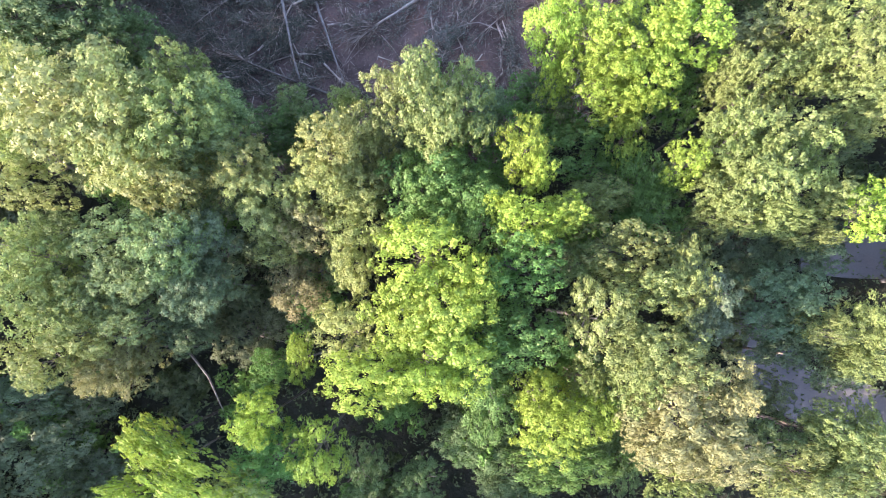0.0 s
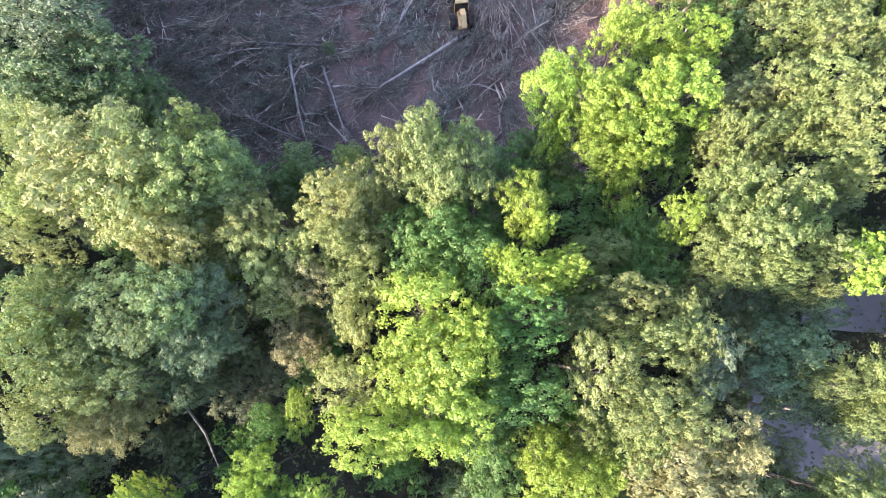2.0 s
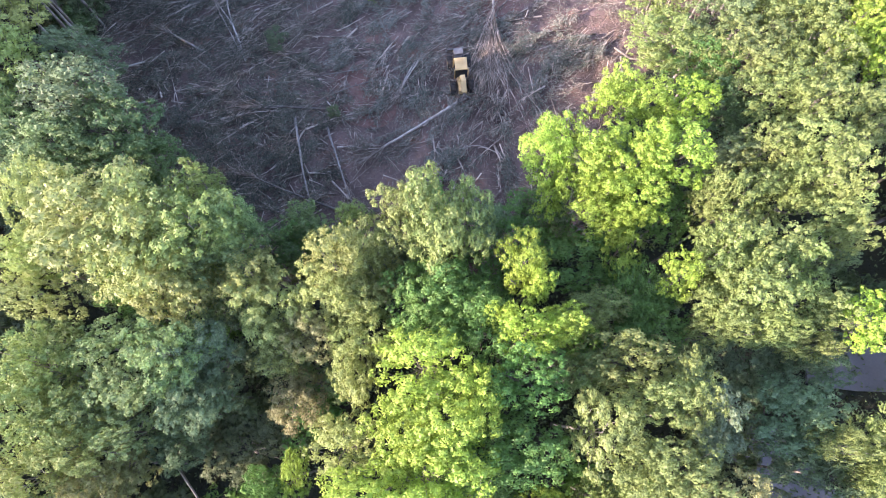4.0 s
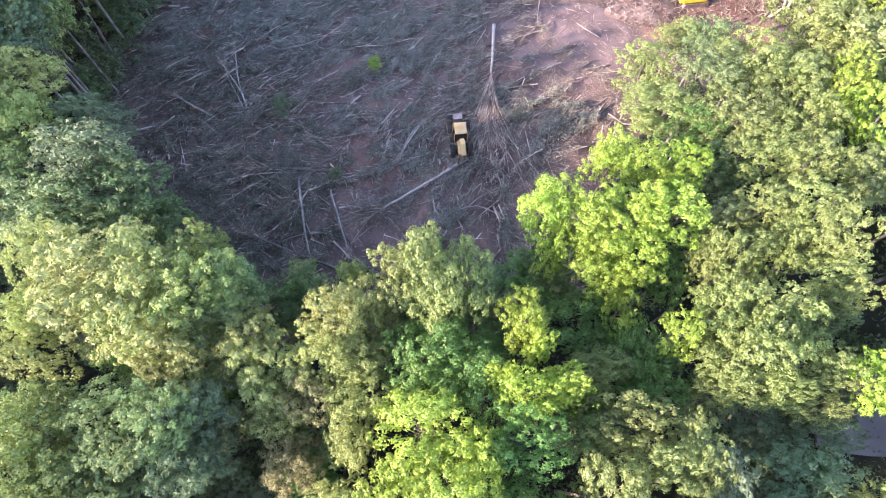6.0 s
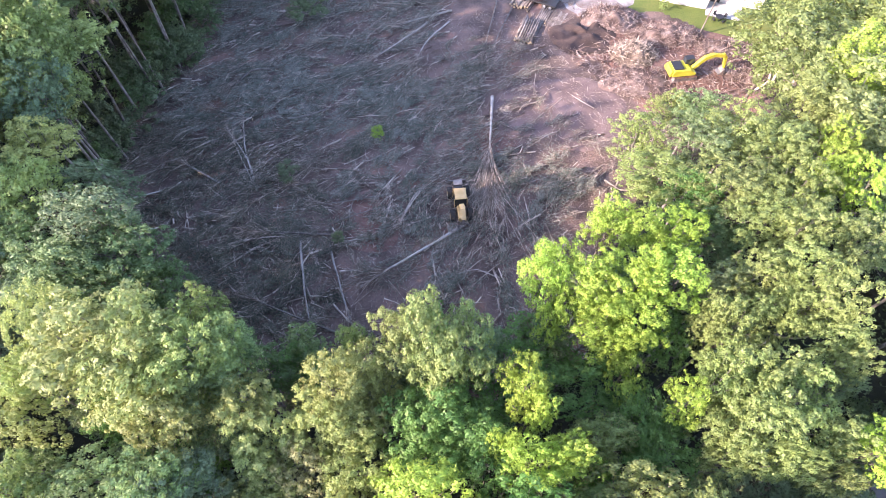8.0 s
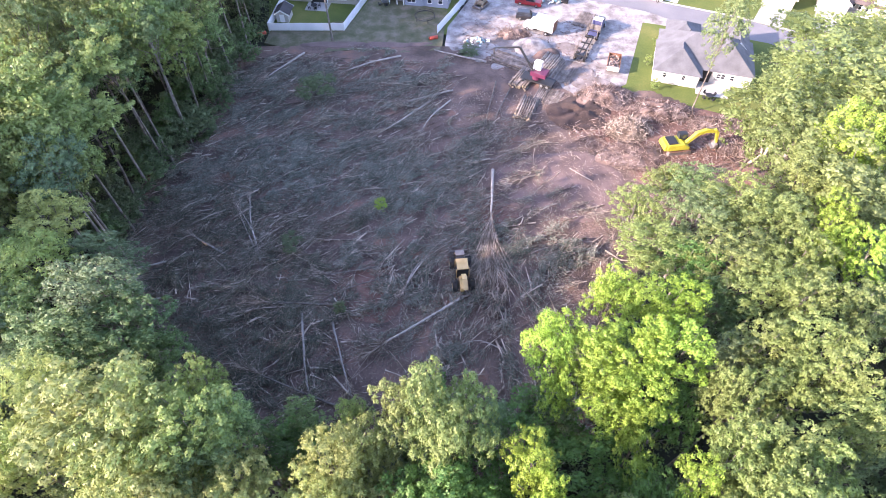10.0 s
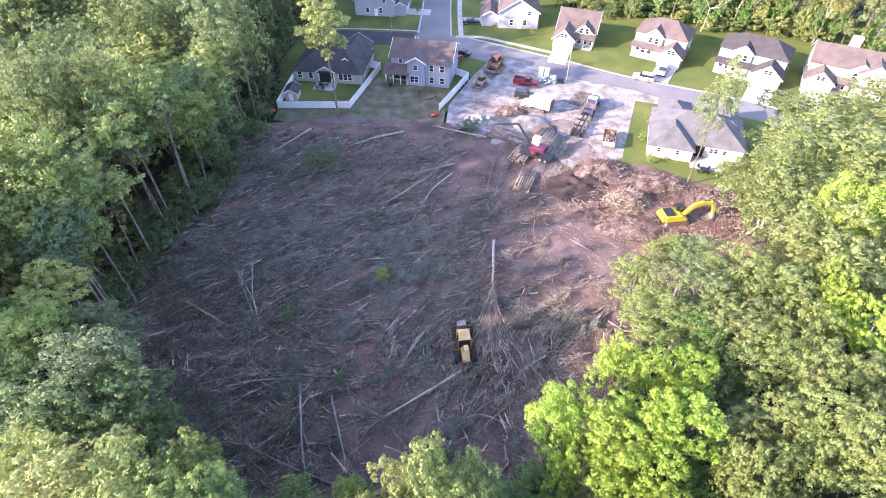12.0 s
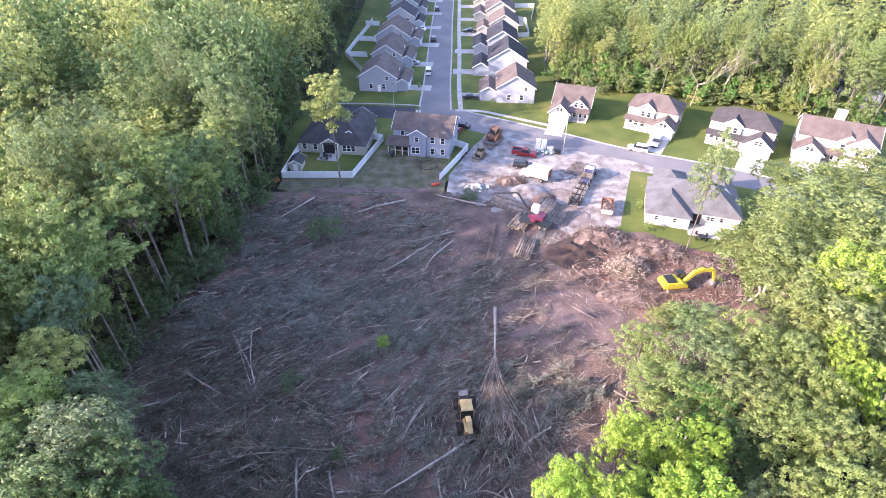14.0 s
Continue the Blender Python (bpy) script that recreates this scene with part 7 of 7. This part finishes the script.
def log_pile(x, y, yaw, length, n, layers, r, label, seed=1, mat=WOOD):
    root = thing("log_pile", label, "log pile", pose(x, y, 0, 0, 0, yaw), "log piles")
    rng = np.random.default_rng(seed)
    base = max(0.03, ground_z(x, y))
    meshes = [Mesh().tube([(0, -length / 2, 0), (0.05, 0, 0.02), (0, length / 2, 0)], [k, k * 0.93, k * 0.84], 9).data("log", mat, True) for k in (r, r * 0.85, r * 1.12)]
    ends_ = [Mesh().tube([(0, -length / 2 - 0.02, 0), (0, -length / 2 - 0.004, 0)], [k * 0.95, k * 0.97], 9).data("cut_end", CUT_WOOD) for k in (r, r * 0.85, r * 1.12)]
    for layer in range(layers):
        for i in range(n - layer):
            k = int(rng.integers(3))
            lg = part("log", meshes[k], None, root)
            lg.matrix_basis = pose((i - (n - layer - 1) / 2) * r * 2.1, rng.uniform(-0.35, 0.35), base + r + layer * r * 1.75, 0, 0, rng.uniform(-2.5, 2.5))
            part("cut_end", ends_[k], None, lg, "pale sawn end")


log_pile(15.3, 79.2, -22, 6.0, 8, 2, 0.2, "stack of trimmed logs beside the loader", 3)
log_pile(20.4, 91.6, -32, 7.0, 10, 3, 0.22, "large stack of trimmed logs behind the loader", 4)
log_pile(13.8, 93.5, 58, 8.0, 9, 2, 0.2, "stack of dark trimmed logs", 5)
log_pile(15.8, 88.2, -30, 6.5, 9, 2, 0.2, "stack of dark logs under the loader boom", 7)
log_pile(18.4, 83.4, -25, 5.0, 6, 1, 0.16, "row of slender logs on the ground", 6)


def timber_mat(x, y, yaw, length, n, label):
    root = thing("timber_mat", label, "timber mat", pose(x, y, 0, 0, 0, yaw), "timber mats")
    me = Mesh().box(-0.13, -length / 2, 0, 0.13, length / 2, 0.16).data("plank", WOOD)
    for i in range(n):
        p = part("plank", me, None, root)
        p.matrix_basis = pose((i - n / 2) * 0.36, 0.2 * math.sin(i * 1.7), 0.12 + 0.02 * (i % 2), 0, 0, 0.8 * math.sin(i * 2.3))


timber_mat(23.3, 89.6, -28, 5.5, 12, "weathered timber track mat on the soil")
timber_mat(20.3, 82.3, -28, 4.5, 9, "weathered timber track mat below the logs")
timber_mat(30.6, 108.8, -28, 6.0, 11, "weathered timber track mat in the yard")

# what still stands on its own
lone = tree_model("broadleaf_tree", 94, 25.5, 4.3, 7.0, 26, 8, 46, 0.72, 0.34, 0.22, "olive-green broadleaf tree standing alone behind the white fence", 0.5, near=0.86)
lone.matrix_basis = pose(-22.0, 101.2, 0)
tagged(lone, group="lone trees")
for c in lone.children:
    c.color = (*OLIVE, 1)
plant(MIDDLE, 44.5, 78.5, 23, 2.6, MID, (24, 4.0), "with a long bare trunk beside the bungalow", 0, "lone trees")
plant(LOW, -22.7, 81.0, 4.6, 3.2, DARKLEAF, (9, 3.0), "still standing in the clearing", 0, "lone trees")
plant(LOW, -9.1, 55.3, 2.2, 1.0, BRIGHT, (9, 3.0), "sapling still standing in the clearing", 0, "lone trees")
plant(LOW, -21.0, 47.1, 2.6, 1.5, DARKLEAF, (9, 3.0), "sapling still standing in the clearing", 0, "lone trees")
plant(LOW, -13.1, 37.0, 2.4, 0.9, DARKLEAF, (9, 3.0), "sapling still standing in the clearing", 0, "lone trees")
for x, y in ((43.0, 99.1), (39.7, 92.7), (39.3, 84.8), (51.4, 77.0), (-7.0, 155.4), (-11.5, 129.8), (13.8, 143.2), (23.4, 141.4), (-10.0, 200.2)):
    plant(LOW, x, y, 2.4, 0.7, PALE, (9, 3.0), "sapling planted in the lawn", 0, "lone trees")
plant(LOW, 6.0, 96.5, 1.3, 2.0, DARKLEAF, (9, 3.0), "low shrub at the edge of the yard", 0, "lone trees")

root_zone = [(24.3, 83.0), (35.3, 83.9), (45.0, 77.8), (53.6, 71.5), (50.4, 64.5), (34.8, 61.9), (27.3, 64.5), (21.5, 73.1)]
yard = [(6.6, 108.8), (12.5, 111.4), (29.0, 108.8), (31.4, 90.6), (29.0, 84.8), (12.8, 86.7), (1.9, 96.9)]
bits = []
while len(bits) < 1500:
    x, y = slash_rng.uniform(-2, 42), slash_rng.uniform(80, 120)
    if inside(x, y, yard):
        bits.append((x, y, 0.06))
bits = np.array(bits)
ang = slash_rng.uniform(0, 6.283, len(bits))
d = np.stack([np.cos(ang), np.sin(ang), slash_rng.normal(0.05, 0.1, len(bits))], 1) * slash_rng.uniform(0.15, 1.0, len(bits))[:, None]
thick = slash_rng.uniform(0.02, 0.08, len(bits))
v, f = prisms(bits, bits + d, thick, thick * 0.6)
tagged(new("yard_litter", raw_mesh("yard_litter", v, f, ROOTS)), "broken bark and sticks strewn over the work yard", "litter", kind="stuff")
bits = []
while len(bits) < 2600:
    x, y = slash_rng.uniform(18, 60), slash_rng.uniform(52, 92)
    if inside(x, y, root_zone):
        bits.append((x, y, ground_z(x, y) + 0.25))
bits = np.array(bits)
ang = slash_rng.uniform(0, 6.283, len(bits))
d = np.stack([np.cos(ang), np.sin(ang), slash_rng.normal(0.1, 0.3, len(bits))], 1) * slash_rng.uniform(0.2, 1.4, len(bits))[:, None]
thick = slash_rng.uniform(0.02, 0.09, len(bits))
v, f = prisms(bits, bits + d, thick, thick * 0.6)
tagged(new("root_litter", raw_mesh("root_litter", v, f, ROOTS)), "torn roots and bark strewn over red earth", "litter", kind="stuff")
for x, y, rx, ry, mat, sd in ((23.1, 92.2, 7, 3.2, MUD, 31), (14.7, 100.3, 6, 2.6, MUD, 32), (25.9, 98.0, 4, 2.4, MUD, 33), (28.3, 86.7, 5, 2.6, MUD, 34), (7.7, 106.3, 4, 2.0, MUD, 35)):
    mound("mud_patch", "dark churned mud spread over the yard", x, y, rx, ry, 0.06, mat, 0.3, -20, sd, "ground", "structure")
mound("dirt_track", "worn dirt track behind the garden fences", -16.2, 99.6, 15, 1.3, 0.12, PINK_SOIL, 0.2, 0, 41, "ground", "structure")
mound("dusty_road", "pale dust trodden across the road", 38.6, 112.6, 15, 2.6, 0.01, SAND, 0.05, -25, 42, "ground", "structure")
mound("dusty_road", "pale dust trodden across the road", 16.6, 126.5, 6, 1.4, 0.01, SAND, 0.05, -25, 43, "ground", "structure")

def bare_tree(x, y, seed, height, label, stout=0.24):
    """A pale many-forked tree with thin leaf tufts at the tips."""
    rng = np.random.default_rng(seed)
    root = thing("bare_tree", label, "tree", None, "lone trees")
    wood, tips = Mesh(), []

    def grow(p, d, length, r, depth):
        q = p + d * length
        m = p.lerp(q, 0.5) + Vector(rng.normal(0, 0.06 * length, 3))
        wood.tube([p, m, q], [r, r * 0.85, r * 0.68], 6, False)
        if depth == 0:
            tips.append(q)
            return
        for _ in range(2 if depth < 4 else 3):
            nd = (d + Vector(rng.normal(0, 0.42, 3)) + Vector((0, 0, 0.12))).normalized()
            grow(q, nd, length * rng.uniform(0.62, 0.85), r * 0.62, depth - 1)
    grow(Vector((x, y, -0.2)), Vector((0.08, 0.0, 1)).normalized(), height * 0.3, stout, 5)
    part("trunk", wood.data("trunk", PALE_BARK, True), None, root, "pale forked trunk")
    t = np.array([tuple(p) for p in tips])
    n = 26
    u = rng.normal(0, 1, (len(t) * n, 3))
    u /= np.linalg.norm(u, axis=1)[:, None]
    v, f = leaves(np.repeat(t, n, axis=0) + u * rng.uniform(0.2, 0.8, (len(u), 1)), u, 0.26, rng)
    c = part("crown", raw_mesh("crown", v, f, LEAF), None, root, "thin pale green leaf tufts")
    c.color = (*PALE, 1)


for i, (x, y, high) in enumerate(((59.5, 152.8, 20), (69.0, 144.5, 24), (77.0, 145.5, 22), (95.5, 137.5, 25), (84.0, 147.0, 21))):
    bare_tree(x, y, 31 + i, high * 0.85, "pale slender tree in the belt behind the houses", 0.15)
bare_tree(50.1, 65.4, 3, 17, "pale forked tree with thin foliage beside the excavator")
bare_tree(53.5, 67.2, 9, 14, "pale forked tree with thin foliage at the wood's edge")
bare_tree(14.2, 20.9, 12, 15, "pale forked tree with thin foliage at the wood's edge")

# drop the pattern trees
for model in CLOSE + MIDDLE + LOW + EDGE:
    for o in [*model.children_recursive, model]:
        bpy.data.objects.remove(o)
